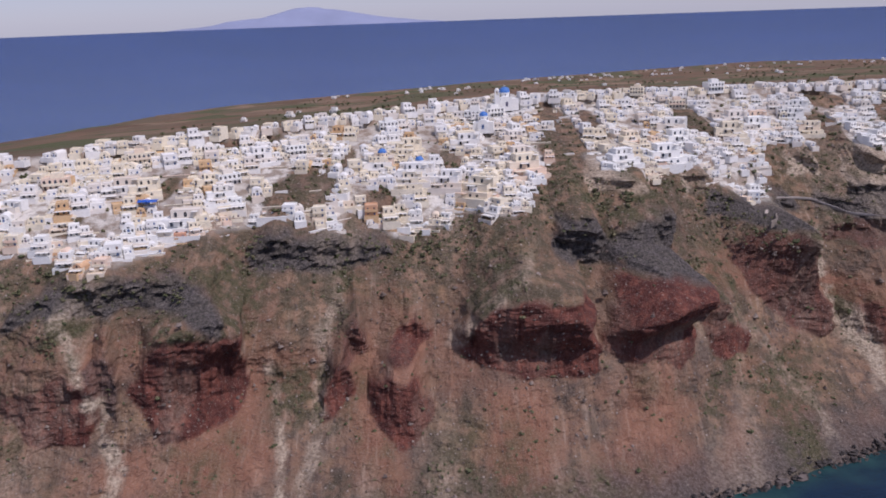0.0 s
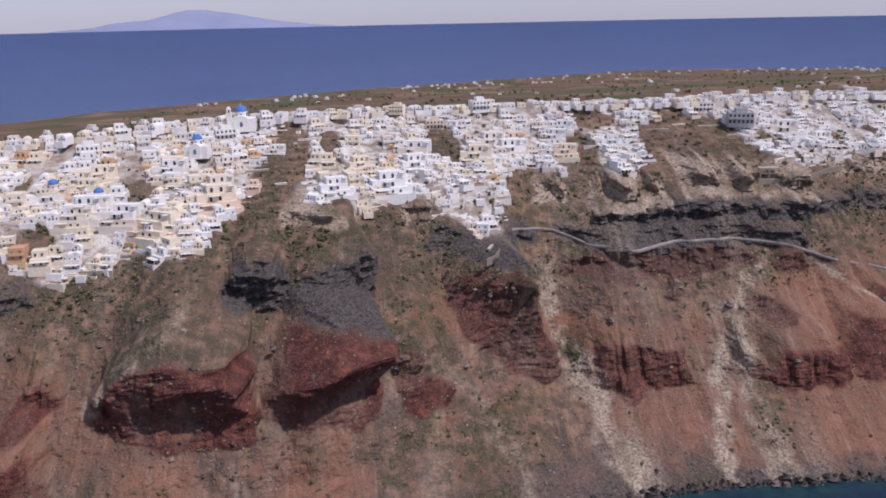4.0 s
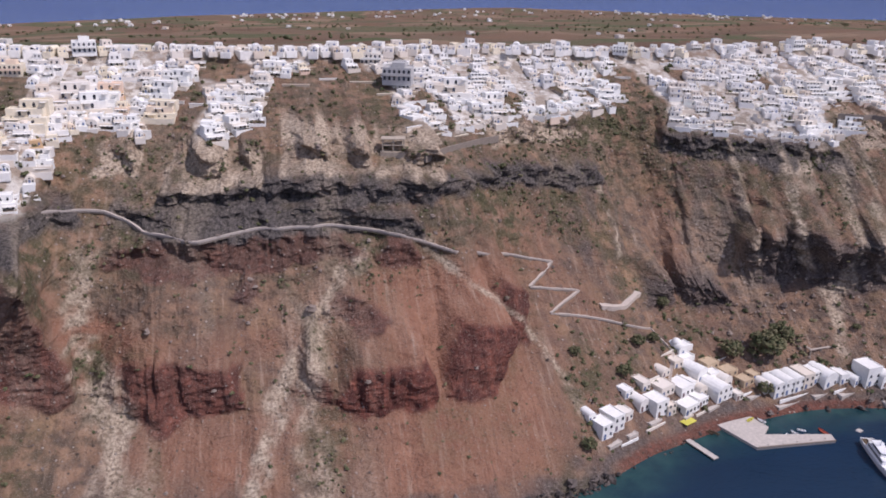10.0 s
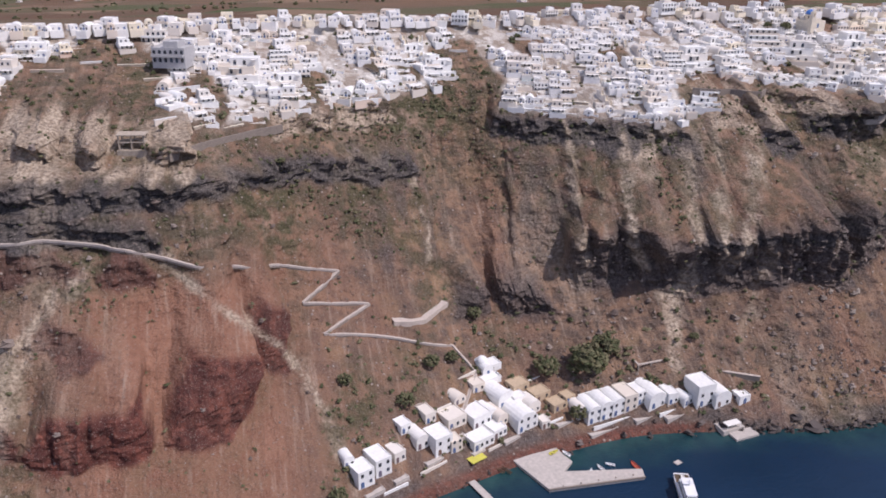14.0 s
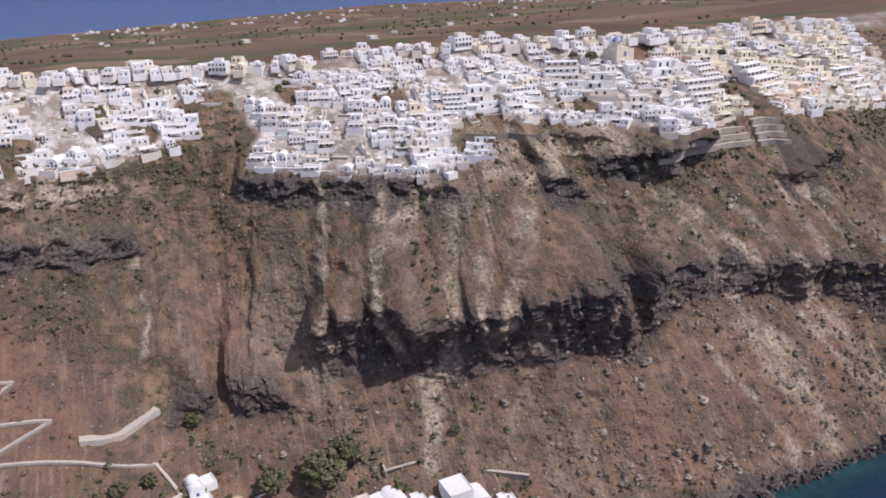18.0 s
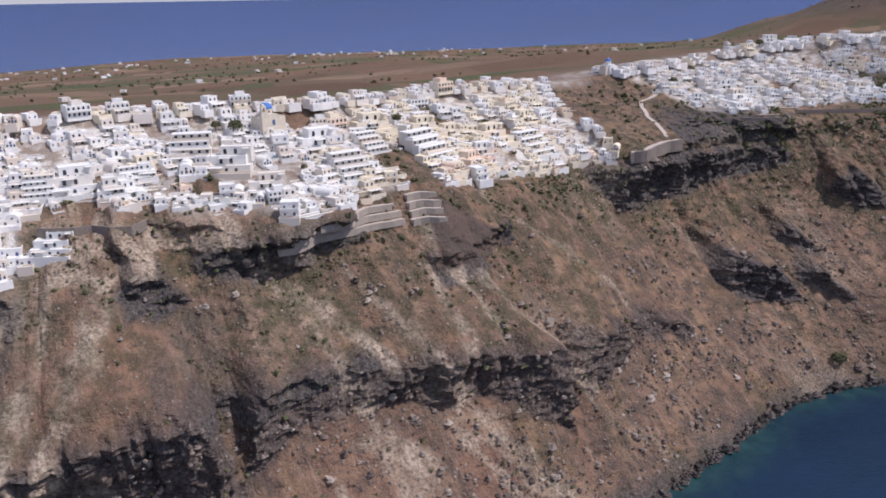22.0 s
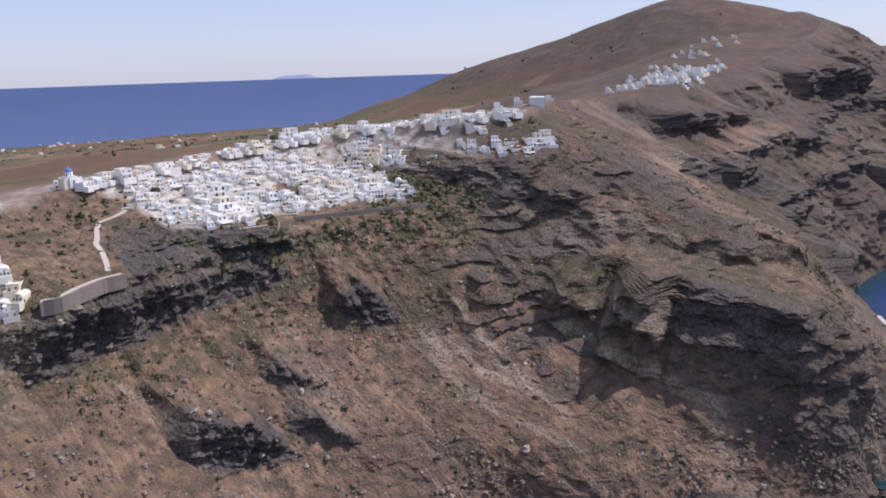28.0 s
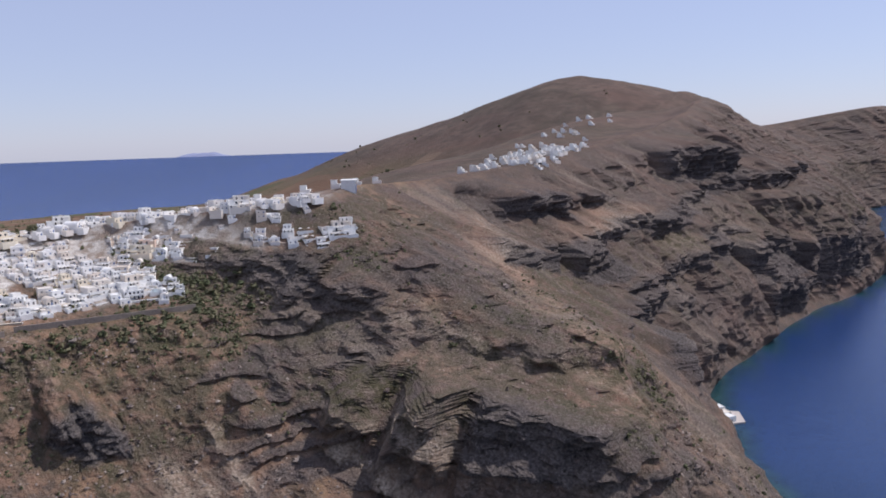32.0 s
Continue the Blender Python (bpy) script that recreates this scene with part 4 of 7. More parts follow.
def build_land():
    ways = np.concatenate([np.arange(arc(-700), arc(-320), 10.0), np.arange(arc(-320), arc(1420), 1.5), np.arange(arc(1420), arc(2400), 5.0), np.arange(arc(2400), arc(4400), 25.0)])
    xs = np.interp(ways, ARC_S, ARC_X)
    v = np.linspace(0, 1, 235)
    top = line(RIM_Z, xs)
    z = -7 + v[None, :] * (top[:, None] + 7)
    x = np.repeat(xs[:, None], len(v), 1)
    px, y, dark, red, pale, wild, gully = relief(x, z)
    KEEP.update(xs=xs, v=v, y=y, top=top, high=np.maximum.accumulate(y, 1))
    low = np.interp(x, TOWN_X, TOWN_Z, left=112, right=500)
    zone = smooth(-330, -180, x) * (1 - smooth(330, 480, x - 25 * grain(z / 30, 3.0)))
    band = (1 - smooth(72, 94, z + 9 * rough(x / 40, z / 30, 6.0, 2)))
    soil = zone * band * np.clip(0.34 + 1.2 * rough(x / 34, z / 26, 9.0, 3), 0.0, 1)
    cone = np.exp(-((x - 395) / 55) ** 2) * (1 - smooth(70, 86, z)) * smooth(0, 12, z)
    soil = np.clip(np.maximum(soil, cone) + 0.35 * smooth(150, 500, x) * (1 - smooth(850, 1000, x)) * np.clip(rough(x / 18, z / 40, 2.0, 2), 0, 1), 0, 1)
    tint = np.clip(1.0 * strips(x, z) * np.clip(0.75 + 0.6 * rough(x / 5, z / 4, 17.0, 2), 0.15, 1) + 0.95 * pale + 0.45 * np.clip(rough(x / 22, z / 60, 14.0, 3) - 0.35, 0, 1) * wild, 0, 1)
    leaf = np.clip(0.55 * smooth(62, 90, z + 10 * grain(x / 30, 1.0)) * (1 - smooth(118, 150, z)) + (0.9 - 0.45 * smooth(480, 600, x)) * np.clip(rough(x / 26, z / 24, 21.0, 3) + 0.08, 0, 1) + 0.1 * smooth(900, 1000, x), 0, 1)
    leaf = leaf * (1 - red) * (1 - 0.85 * dark) * (1 - pale) * (1 - 0.6 * cone) * np.clip(wild * 1.3 - 0.3, 0, 1)
    shore = 1 - smooth(2.0, 9.0 + 13.0 * (1 - smooth(240, 330, x)), z + 3 * rough(x / 9, z / 4, 2.0, 2))
    dark = np.maximum(dark, 0.85 * shore * smooth(-8, 2, z))
    town = smooth(low - 1, low + 3, z) * (1 - smooth(1285, 1320, x)) * np.clip(0.92 + 0.5 * grain(x / 24, z / 12, 4.0), 0, 1)
    open_ground = bare_patch(x, z)
    town = town * (1 - open_ground)
    leaf = np.maximum(leaf, 0.7 * np.exp(-((low - z - 9) / 9.0) ** 2) * np.clip(0.6 + rough(x / 18, z / 10, 37.0, 2), 0, 1) * (1 - red) * (1 - 0.6 * dark) * (1 - pale))
    leaf = np.maximum(leaf, 0.75 * open_ground * smooth(low - 2, low + 2, z) * np.clip(0.8 + 0.9 * rough(x / 12, z / 8, 33.0, 2), 0, 1))
    shingle = smooth(462, 476, x) * (1 - smooth(628, 645, x)) * (1 - smooth(2.0, 4.0, z))
    red, dark = np.maximum(red, 0.8 * shingle), dark * (1 - shingle)
    fan = smooth(97, 100, z) * (1 - smooth(0.85, 1.0, np.abs(x - 864 + 0.35 * (z - 100)) / (29 - 1.05 * np.maximum(z - 100, 0)))) * (z < 126)
    along = arc(x)
    away = smooth(1380, 1500, x)
    dark = np.maximum(dark, away * 0.8 * np.clip(2.2 * rough(along / 50, z / 28, 3.0, 3) + 0.1, 0, 1))
    ochre = sum(np.exp(-((along - arc(cx)) / rx) ** 2 - ((z - cz) / rz) ** 2) for cx, cz, rx, rz in ((1705, 149, 60, 11), (1483, 158, 40, 9), (1440, 148, 26, 9), (1412, 138, 22, 8), (1385, 122, 22, 8), (1360, 108, 16, 10), (1336, 92, 14, 12), (1640, 138, 40, 7), (1780, 112, 40, 9)))
    tint = np.maximum(tint, np.clip(0.38 * ochre * (0.9 + 0.6 * rough(x / 6, z / 5, 8.0, 2)), 0, 0.5))
    soil = np.maximum(soil, np.clip(ochre * (0.8 + 0.5 * rough(x / 9, z / 7, 3.0, 2)), 0, 0.95))
    soil = np.maximum(soil, smooth(1300, 1380, x) * 0.35 * np.clip(1.8 * rough(along / 45, z / 60, 13.0, 3) + 0.1, 0, 1))
    # Darkens the spur and eastern slope: dark rock, with shade painted in too.
    shade_rock = np.clip(0.62 * smooth(1225, 1280, x) - 0.02 * away, 0, 1) * np.clip(0.9 + 0.7 * rough(x / 16, z / 12, 23.0, 3), 0.2, 1.4) * (1 - 0.9 * np.clip(ochre, 0, 1))
    dark = np.maximum(dark, shade_rock)
    leaf = np.maximum(leaf, 0.7 * smooth(1290, 1330, x) * (1 - smooth(1400, 1440, x)) * smooth(150, 170, z))
    leaf = leaf * (1 - fan)
    KEEP.update(fan=fan, leaf=leaf, dark=dark, red=red, soil=soil)
    far = smooth(1450, 1700, x)
    hillside = np.clip(far * 0.85 + 0.2 * smooth(1230, 1300, x), 0, 1) * (1 - 0.5 * tint) * (1 - 0.85 * np.clip(ochre, 0, 1)) * (1 - 0.7 * dark)
    hillside = np.maximum(hillside, 0.95 * fan)

    reach = np.interp(xs, [p[0] for p in SHORE_N], [p[1] for p in SHORE_N]) - line(RIM_Y, xs)
    u = np.concatenate([np.linspace(0.0, 0.12, 36)[1:], np.linspace(0.12, 1.06, 64)[1:]])
    yb = line(RIM_Y, xs)[:, None] + u[None, :] * reach[:, None]
    xb = np.repeat(xs[:, None], len(u), 1)
    zb = plateau_z(xb, yb)
    lot = (1 - smooth(70, 135, yb - line(RIM_Y, xb) + 30 * grain(xb / 60, 1.0))) * (1 - smooth(1340, 1420, xb)) * 0.62 * np.clip(0.6 + 0.8 * grain(xb / 30, yb / 20, 3.0), 0, 1)
    field = smooth(20, 90, yb - line(RIM_Y, xb))
    high = smooth(95, 170, zb - 172 * np.clip(1 - u[None, :], 0, 1) ** 1.35 + 60 * smooth(1500, 2000, xb))
    high = np.maximum(high, 0.95 * smooth(1430, 1600, xb) * (1 - smooth(450, 700, yb - line(RIM_Y, xb))))
    none = np.zeros(xb.shape)
    join = lambda a, b: np.concatenate([a, b], 1)
    masks = {"soil_red": join(soil, none), "rock_red": join(red, none), "rock_dark": join(dark, none), "pale": join(tint, none), "green": join(leaf, none + 0.1),
             "town": join(town, lot), "field": join(0 * town, field), "hill": join(hillside, high * 0.9)}
    ob = sheet("ground", join(px, xb), join(y, yb), join(z, zb), LAND, masks, False)
    return tagged(ob, "red, brown and black volcanic cliff with fields behind its rim", "cliff", kind="structure")


land = build_land()


def build_sea():
    cx, cy = 560.0, 120.0
    rad = np.concatenate([np.linspace(0, 900, 90), np.linspace(900, 3000, 60)[1:], np.linspace(3000, 4420, 60)[1:]])
    ang = np.linspace(0, 2 * math.pi, 361)
    x = cx + np.cos(ang)[:, None] * rad[None, :]
    y = cy + np.sin(ang)[:, None] * rad[None, :]
    z = np.zeros(x.shape) + 189.0 * (np.clip(rad - 3050, 0, None) / 1370.0)[None, :] ** 1.6
    dist = line(CONTOURS[0], np.clip(x, -700, 4400)) - y
    shallow = (1 - smooth(2, 22, dist + 7 * rough(x / 30, y / 30, 1.0, 2))) * smooth(-70, -30, dist)
    # The darker tint off the coast imitates the cliff mirrored in the water.
    ob = sheet("water", x, y, z, SEA, {"shallow": shallow, "cliff_reflection": (1 - smooth(150, 520, dist)) * smooth(-200, -60, dist) * (1 - 0.75 * smooth(1350, 1550, x))})
    return tagged(ob, "deep blue sea round the island, greener over the shallows", "sea", kind="structure")


sea = build_sea()

# ---- kit: small meshes for the things ----
def bare(verts, faces):
    return np.array(verts, float).reshape(-1, 3), [tuple(f) for f in faces]


def merged(*pieces):
    vs, fs, n = [], [], 0
    for v, f in pieces:
        vs.append(v)
        fs += [tuple(i + n for i in q) for q in f]
        n += len(v)
    return np.concatenate(vs), fs


def moved(piece, x=0, y=0, z=0, turn=0):
    v, f = piece
    c, s = math.cos(radians(turn)), math.sin(radians(turn))
    return np.stack([v[:, 0] * c - v[:, 1] * s + x, v[:, 0] * s + v[:, 1] * c + y, v[:, 2] + z], 1), f


def block(x0, x1, y0, y1, z0, z1, taper=0.0):
    """A box, a little narrower at the top by taper."""
    t = taper
    return bare([(x0, y0, z0), (x1, y0, z0), (x1, y1, z0), (x0, y1, z0), (x0 + t, y0 + t, z1), (x1 - t, y0 + t, z1), (x1 - t, y1 - t, z1), (x0 + t, y1 - t, z1)],
                [(0, 3, 2, 1), (4, 5, 6, 7), (0, 1, 5, 4), (1, 2, 6, 5), (2, 3, 7, 6), (3, 0, 4, 7)])


def tub(x0, x1, y0, y1, z0, z1, rim=0.3, sink=0.5, taper=0.08):
    """A flat-roofed body: a box with a roof that lies below its parapet."""
    t = taper
    outer = [(x0, y0), (x1, y0), (x1, y1), (x0, y1)]
    top = [(x0 + t, y0 + t), (x1 - t, y0 + t), (x1 - t, y1 - t), (x0 + t, y1 - t)]
    inn = [(x0 + t + rim, y0 + t + rim), (x1 - t - rim, y0 + t + rim), (x1 - t - rim, y1 - t - rim), (x0 + t + rim, y1 - t - rim)]
    v = [(*p, z0) for p in outer] + [(*p, z1) for p in top] + [(*p, z1) for p in inn] + [(*p, z1 - sink) for p in inn]
    f = [(3, 2, 1, 0)]
    for i in range(4):
        j = (i + 1) % 4
        f += [(i, j, 4 + j, 4 + i), (4 + i, 4 + j, 8 + j, 8 + i), (8 + i, 8 + j, 12 + j, 12 + i)]
    return bare(v, f + [(12, 13, 14, 15)])


def vault(x0, x1, y0, y1, z0, z1, n=9):
    """A body with a barrel roof that runs inland."""
    r = (x1 - x0) / 2
    cx = (x0 + x1) / 2
    prof = [(x0, z0)] + [(cx - r * math.cos(math.pi * i / n), z1 - r * 0.8 + r * 0.8 * math.sin(math.pi * i / n)) for i in range(n + 1)] + [(x1, z0)]
    k = len(prof)
    v = [(x, y0, z) for x, z in prof] + [(x, y1, z) for x, z in prof]
    f = [tuple(range(k)), tuple(range(2 * k - 1, k - 1, -1))] + [(i, k + i, k + (i + 1) % k, (i + 1) % k) for i in range(k)]
    return bare(v, f)


def drum(r, z0, z1, n=12, r1=None):
    r1 = r if r1 is None else r1
    v = [(r * math.cos(2 * math.pi * i / n), r * math.sin(2 * math.pi * i / n), z0) for i in range(n)] + [(r1 * math.cos(2 * math.pi * i / n), r1 * math.sin(2 * math.pi * i / n), z1) for i in range(n)]
    return bare(v, [tuple(range(n - 1, -1, -1)), tuple(range(n, 2 * n))] + [(i, (i + 1) % n, n + (i + 1) % n, n + i) for i in range(n)])


def dome(r, z0, high=1.0, n=14, m=6):
    v, f = [], []
    for j in range(m):
        a = math.pi / 2 * j / m
        v += [(r * math.cos(a) * math.cos(2 * math.pi * i / n), r * math.cos(a) * math.sin(2 * math.pi * i / n), z0 + high * r * math.sin(a)) for i in range(n)]
    v.append((0, 0, z0 + high * r))
    for j in range(m - 1):
        f += [(j * n + i, j * n + (i + 1) % n, (j + 1) * n + (i + 1) % n, (j + 1) * n + i) for i in range(n)]
    f += [((m - 1) * n + i, (m - 1) * n + (i + 1) % n, m * n) for i in range(n)] + [tuple(range(n - 1, -1, -1))]
    return bare(v, f)


def opening(x, z, w, h, y=0.0, arched=False, deep=0.12):
    """A window, a door leaf or a dark panel painting an opening's shade, in a front wall at y, standing a hand proud of
    it.
    """
    if not arched:
        return block(x - w / 2, x + w / 2, y - deep, y + 0.1, z, z + h)
    n = 6
    prof = [(x - w / 2, z), (x + w / 2, z)] + [(x + w / 2 * math.cos(math.pi * i / n), z + h - w / 2 + w / 2 * math.sin(math.pi * i / n)) for i in range(n + 1)]
    k = len(prof)
    v = [(a, y - deep, b) for a, b in prof] + [(a, y + 0.1, b) for a, b in prof]
    return bare(v, [tuple(range(k)), tuple(range(2 * k - 1, k - 1, -1))] + [(i, k + i, k + (i + 1) % k, (i + 1) % k) for i in range(k)])


def skin(name, piece, material, soft=False):
    me = bpy.data.meshes.new(name)
    me.from_pydata(piece[0].tolist(), [], piece[1])
    me.materials.append(material)
    if soft:
        me.polygons.foreach_set("use_smooth", np.full(len(me.polygons), True))
    me.update()
    return me


def part(name, piece, material, parent, label="", soft=False):
    """One mesh under a thing or under a part of it."""
    ob = new(name, skin(name, piece, material, soft))
    ob.parent = parent
    if label:
        ob["label"] = label
    return ob


def thing(name, label, category, group="", kind="", at=None):
    ob = tagged(new(name), label, category, group, kind)
    if at is not None:
        ob.matrix_basis = at
    return ob


def at(x, y, z, turn=0.0, s=1.0):
    return pose(x, y, z, 0, 0, turn) @ Matrix.Diagonal((s, s, s, 1))


class Heap:
    """Many small pieces in one mesh."""

    def __init__(self):
        self.v, self.f, self.m, self.n = [], [], [], 0

    def add(self, piece, x=0, y=0, z=0, turn=0, s=1.0, slot=0):
        v, f = moved((piece[0] * s, piece[1]), x, y, z, turn)
        self.v.append(v)
        self.f += [tuple(i + self.n for i in q) for q in f]
        self.m += [slot] * len(f)
        self.n += len(v)

    def make(self, name, materials, label, category, kind="stuff", soft=False):
        me = bpy.data.meshes.new(name)
        me.from_pydata(np.concatenate(self.v).tolist(), [], self.f)
        for m in materials:
            me.materials.append(m)
        me.polygons.foreach_set("material_index", np.array(self.m, np.int32))
        if soft:
            me.polygons.foreach_set("use_smooth", np.full(len(me.polygons), True))
        me.update()
        return tagged(new(name, me), label, category, kind=kind)


rng = random.Random(7)

# ---- the white town on the rim ----
def cube_house(w, d, h, storeys, wall):
    """Pieces of a flat-roofed house: (name, piece, material, label)."""
    out = [("wall", tub(-w / 2, w / 2, 0, d, -2.5, h), wall, "")]
    for s in range(storeys):
        z = s * 3.1
        n = max(2, round(w / 3.4))
        for i in range(n):
            x = -w / 2 + w * (i + 0.5) / n
            if i == n // 2:
                out.append(("door", opening(x, z, 1.0, 2.1), WOOD, "painted wooden door"))
            else:
                out.append(("window", opening(x, z + 1.0, 0.6, 0.85), GLASS_AND_SHADE, "dark window"))
        if s:
            out.append(("balcony", tub(-w / 2 + 0.2, w / 2 - 0.2, -1.5, 0.05, z - 0.3, z + 0.85, 0.18, 0.85, 0.0), wall, "white balcony parapet"))
    out.append(("terrace", tub(-w / 2 - 0.3, w / 2 + 0.4, -3.4, 0.06, -3.2, 0.75, 0.25, 0.8, 0.0), wall, "walled terrace"))
    return out


def vault_house(w, d, h, wall):
    out = [("wall", vault(-w / 2, w / 2, 0, d, -2.5, h), wall, "")]
    out.append(("door", opening(0, 0, 1.1, 2.2, 0, True), WOOD, "arched wooden door"))
    for x in (-w * 0.32, w * 0.32):
        out.append(("window", opening(x, 0.8, 0.8, 1.2), GLASS_AND_SHADE, "dark window"))
    out.append(("fanlight", opening(0, 2.5, 1.0, 0.8, 0, True), GLASS_AND_SHADE, "arched fanlight"))
    out.append(("terrace", tub(-w / 2 - 0.5, w / 2 + 0.5, -4.2, 0.06, -3.4, 0.7, 0.25, 0.75, 0.0), wall, "walled terrace"))
    return out


def step_house(w, d, wall, canopy):
    """Two storeys, the upper set back, with a shaded terrace between them."""
    out = [("lower_wall", tub(-w / 2, w / 2, 0, d, -2.5, 3.3), wall, ""), ("upper_wall", tub(-w / 2 + 0.6, w * 0.28, 3.0, d, 2.6, 6.3), wall, "")]
    for x in (-w * 0.3, w * 0.05, w * 0.34):
        out.append(("window", opening(x, 0.3, 1.1, 1.9, 0, True), GLASS_AND_SHADE, "dark arched opening"))
    for x in (-w * 0.25, w * 0.08):
        out.append(("window", opening(x, 3.9, 0.9, 1.3, 3.0), GLASS_AND_SHADE, "dark window"))
    posts = [block(x - 0.07, x + 0.07, -2.5, -2.36, 0, 2.3) for x in (-w * 0.42, w * 0.42)]
    out.append(("canopy", merged(block(-w * 0.46, w * 0.46, -2.6, 0.05, 2.3, 2.42), *posts), canopy, "shade roof on thin posts"))
    out.append(("chimney", merged(block(w * 0.34, w * 0.34 + 0.7, d - 1.6, d - 0.9, 2.6, 4.4), block(w * 0.34 - 0.1, w * 0.34 + 0.8, d - 1.7, d - 0.8, 4.4, 4.6)), wall, ""))
    out.append(("terrace", tub(-w / 2 - 0.4, w / 2 + 0.4, -3.9, 0.06, -3.4, 0.7, 0.25, 0.75, 0.0), wall, "walled terrace"))
    return out


def hotel(w, d, wall):
    out = [("wall", tub(-w / 2, w / 2, 0, d, -2, 6.4), wall, ""), ("roof_room", tub(-w * 0.2, w * 0.25, 2.5, d - 1, 5.6, 8.6), wall, "")]
    n = round(w / 2.4)
    for s in (0, 1):
        for i in range(n):
            x = -w / 2 + w * (i + 0.5) / n
            out.append(("window", opening(x, s * 3.1 + 0.5, 1.15, 1.9, 0, True), GLASS_AND_SHADE, "dark arched window"))
    out.append(("balcony", tub(-w / 2 + 0.3, w / 2 - 0.3, -1.6, 0.05, 2.8, 3.9, 0.18, 0.85, 0.0), wall, "long balcony parapet"))
    return out


def cave_hotel(w, wall):
    """Three floors that step up the slope, each with a terrace, dark arches and a long shade roof."""
    out = []
    for k, (a, b) in enumerate(((-0.5, 0.5), (-0.46, 0.38), (-0.2, 0.46))):
        y, z = 4.2 * k, 3.3 * k
        out.append(("floor_block", tub(w * a, w * b, y, y + 7.0, z - 3.5, z + 3.2), wall, ""))
        n = 5 - k
        for i in range(n):
            if (i + k) % 3 != 1:
                # Arches are solid dark panels, the openings' shade put in as colour.
                out.append(("arch", opening(w * (a + (b - a) * (i + 0.5) / n), z, 1.3, 2.2, y, True), GLASS_AND_SHADE, "dark arched opening"))
        out.append(("shade_roof", block(w * (a + 0.08 + 0.2 * k), w * (a + 0.42 + 0.1 * k), y - 2.4, y + 0.05, z + 2.5, z + 2.65), CANVAS if k else wall, "flat shade roof"))
    out.append(("terrace", tub(-w / 2 - 0.5, w / 2 + 0.5, -4.6, 0.06, -4.5, 0.8, 0.3, 0.8, 0.0), wall, "walled terrace"))
    return out


def tiered_hotel(w, wall, tiers=4):
    """Long floors set back one above another; each has a parapet and dark panels that paint the shade of a deep loggia.
    """
    out = []
    for k in range(tiers):
        y, z, a, b = 4.4 * k, 3.0 * k, -w / 2 + 1.1 * (k % 2), w / 2 - 0.9 * ((k + 1) % 2)
        out.append(("floor_block", block(a, b, y + 1.5, y + 6.5, z - 3.4, z + 2.7), wall, ""))
        out.append(("slab", block(a, b, y, y + 6.4, z + 2.5, z + 2.8), wall, "overhanging white roof slab"))
        out.append(("parapet", tub(a - 0.2, b + 0.2, y - 2.6, y + 1.4, z - 3.6, z + 0.8, 0.25, 0.8, 0.0), wall, "long white parapet"))
        n = round(w / 3.6)
        for i in range(n):
            x = a + (b - a) * (i + 0.5) / n
            # Dark panel in each bay: the loggia's shade as colour.
            out.append(("loggia", opening(x, z, 1.3, 2.0, y + 1.5), GLASS_AND_SHADE, "dark panel for the painted shade of a loggia"))
    return out


def sun_terrace(w, d, wall, pool):
    """A walled terrace with parasols, or with a pool let into it."""
    out = [("platform", tub(-w / 2, w / 2, -1.5, d, -4.5, 0.8, 0.28, 0.8, 0.05), wall, "walled terrace floor")]
    if pool:
        out.append(("pool_water", block(-w * 0.36, w * 0.36, 0.2, 3.4, -0.2, 0.14), POOL, "turquoise pool water"))
    for x in (-w * 0.3, w * 0.25):
        out.append(("parasol", merged(moved(drum(0.06, 0, 2.3, 6), x, d * 0.62), moved(drum(1.5, 2.1, 2.75, 8, 0.1), x, d * 0.62)), CANVAS, "pale canvas parasol"))
    out.append(("back_wall", block(-w / 2, w / 2, d - 0.1, d + 0.5, -1, 3.0), wall, ""))
    out.append(("doorway", opening(w * 0.1, 0, 1.5, 2.2, d - 0.1, True), GLASS_AND_SHADE, "dark arched doorway"))
    return out


KINDS = []
for tone, wall in (("white", WHITE), ("cream", CREAM), ("ochre", OCHRE)):
    KINDS += [("house", tone, 6.2, cube_house(6.2, 8, 3.5, 1, wall), tone + " flat-roofed house with a walled terrace on the hillside"),
              ("house", tone, 7.6, cube_house(7.6, 8, 6.4, 2, wall), tone + " two-storey house with a balcony and flat roof"),
              ("house", tone, 5.2, cube_house(5.2, 7, 3.3, 1, wall), "small " + tone + " flat-roofed house stepping down the slope"),
              ("vaulted_house", tone, 5.4, vault_house(5.4, 9, 4.6, wall), tone + " barrel-vaulted cave house with an arched door"),
              ("vaulted_house", tone, 4.6, vault_house(4.6, 8, 4.1, wall), "small " + tone + " barrel-vaulted house with a terrace"),
              ("terraced_house", tone, 8.4, step_house(8.4, 9, wall, CANVAS), tone + " stepped house with a shaded terrace below its upper floor"),
              ("hotel", tone, 13.0, hotel(13, 9, wall), "large " + tone + " building with rows of arched windows"),
              ("sun_terrace", tone, 9.5, sun_terrace(9.5, 6.5, wall, False), tone + " walled sun terrace with parasols on the hillside"),
              ("sun_terrace", tone, 10.5, sun_terrace(10.5, 7, wall, True), tone + " walled terrace with a turquoise pool and parasols"),
              ("cave_hotel", tone, 20.0, cave_hotel(20.0, wall), tone + " hotel that steps up the slope in three terraced floors"),
              ("tiered_hotel", tone, 19.0, tiered_hotel(19.0, wall), tone + " hotel of long floors set back with shaded loggias")]
PER_TONE = 11


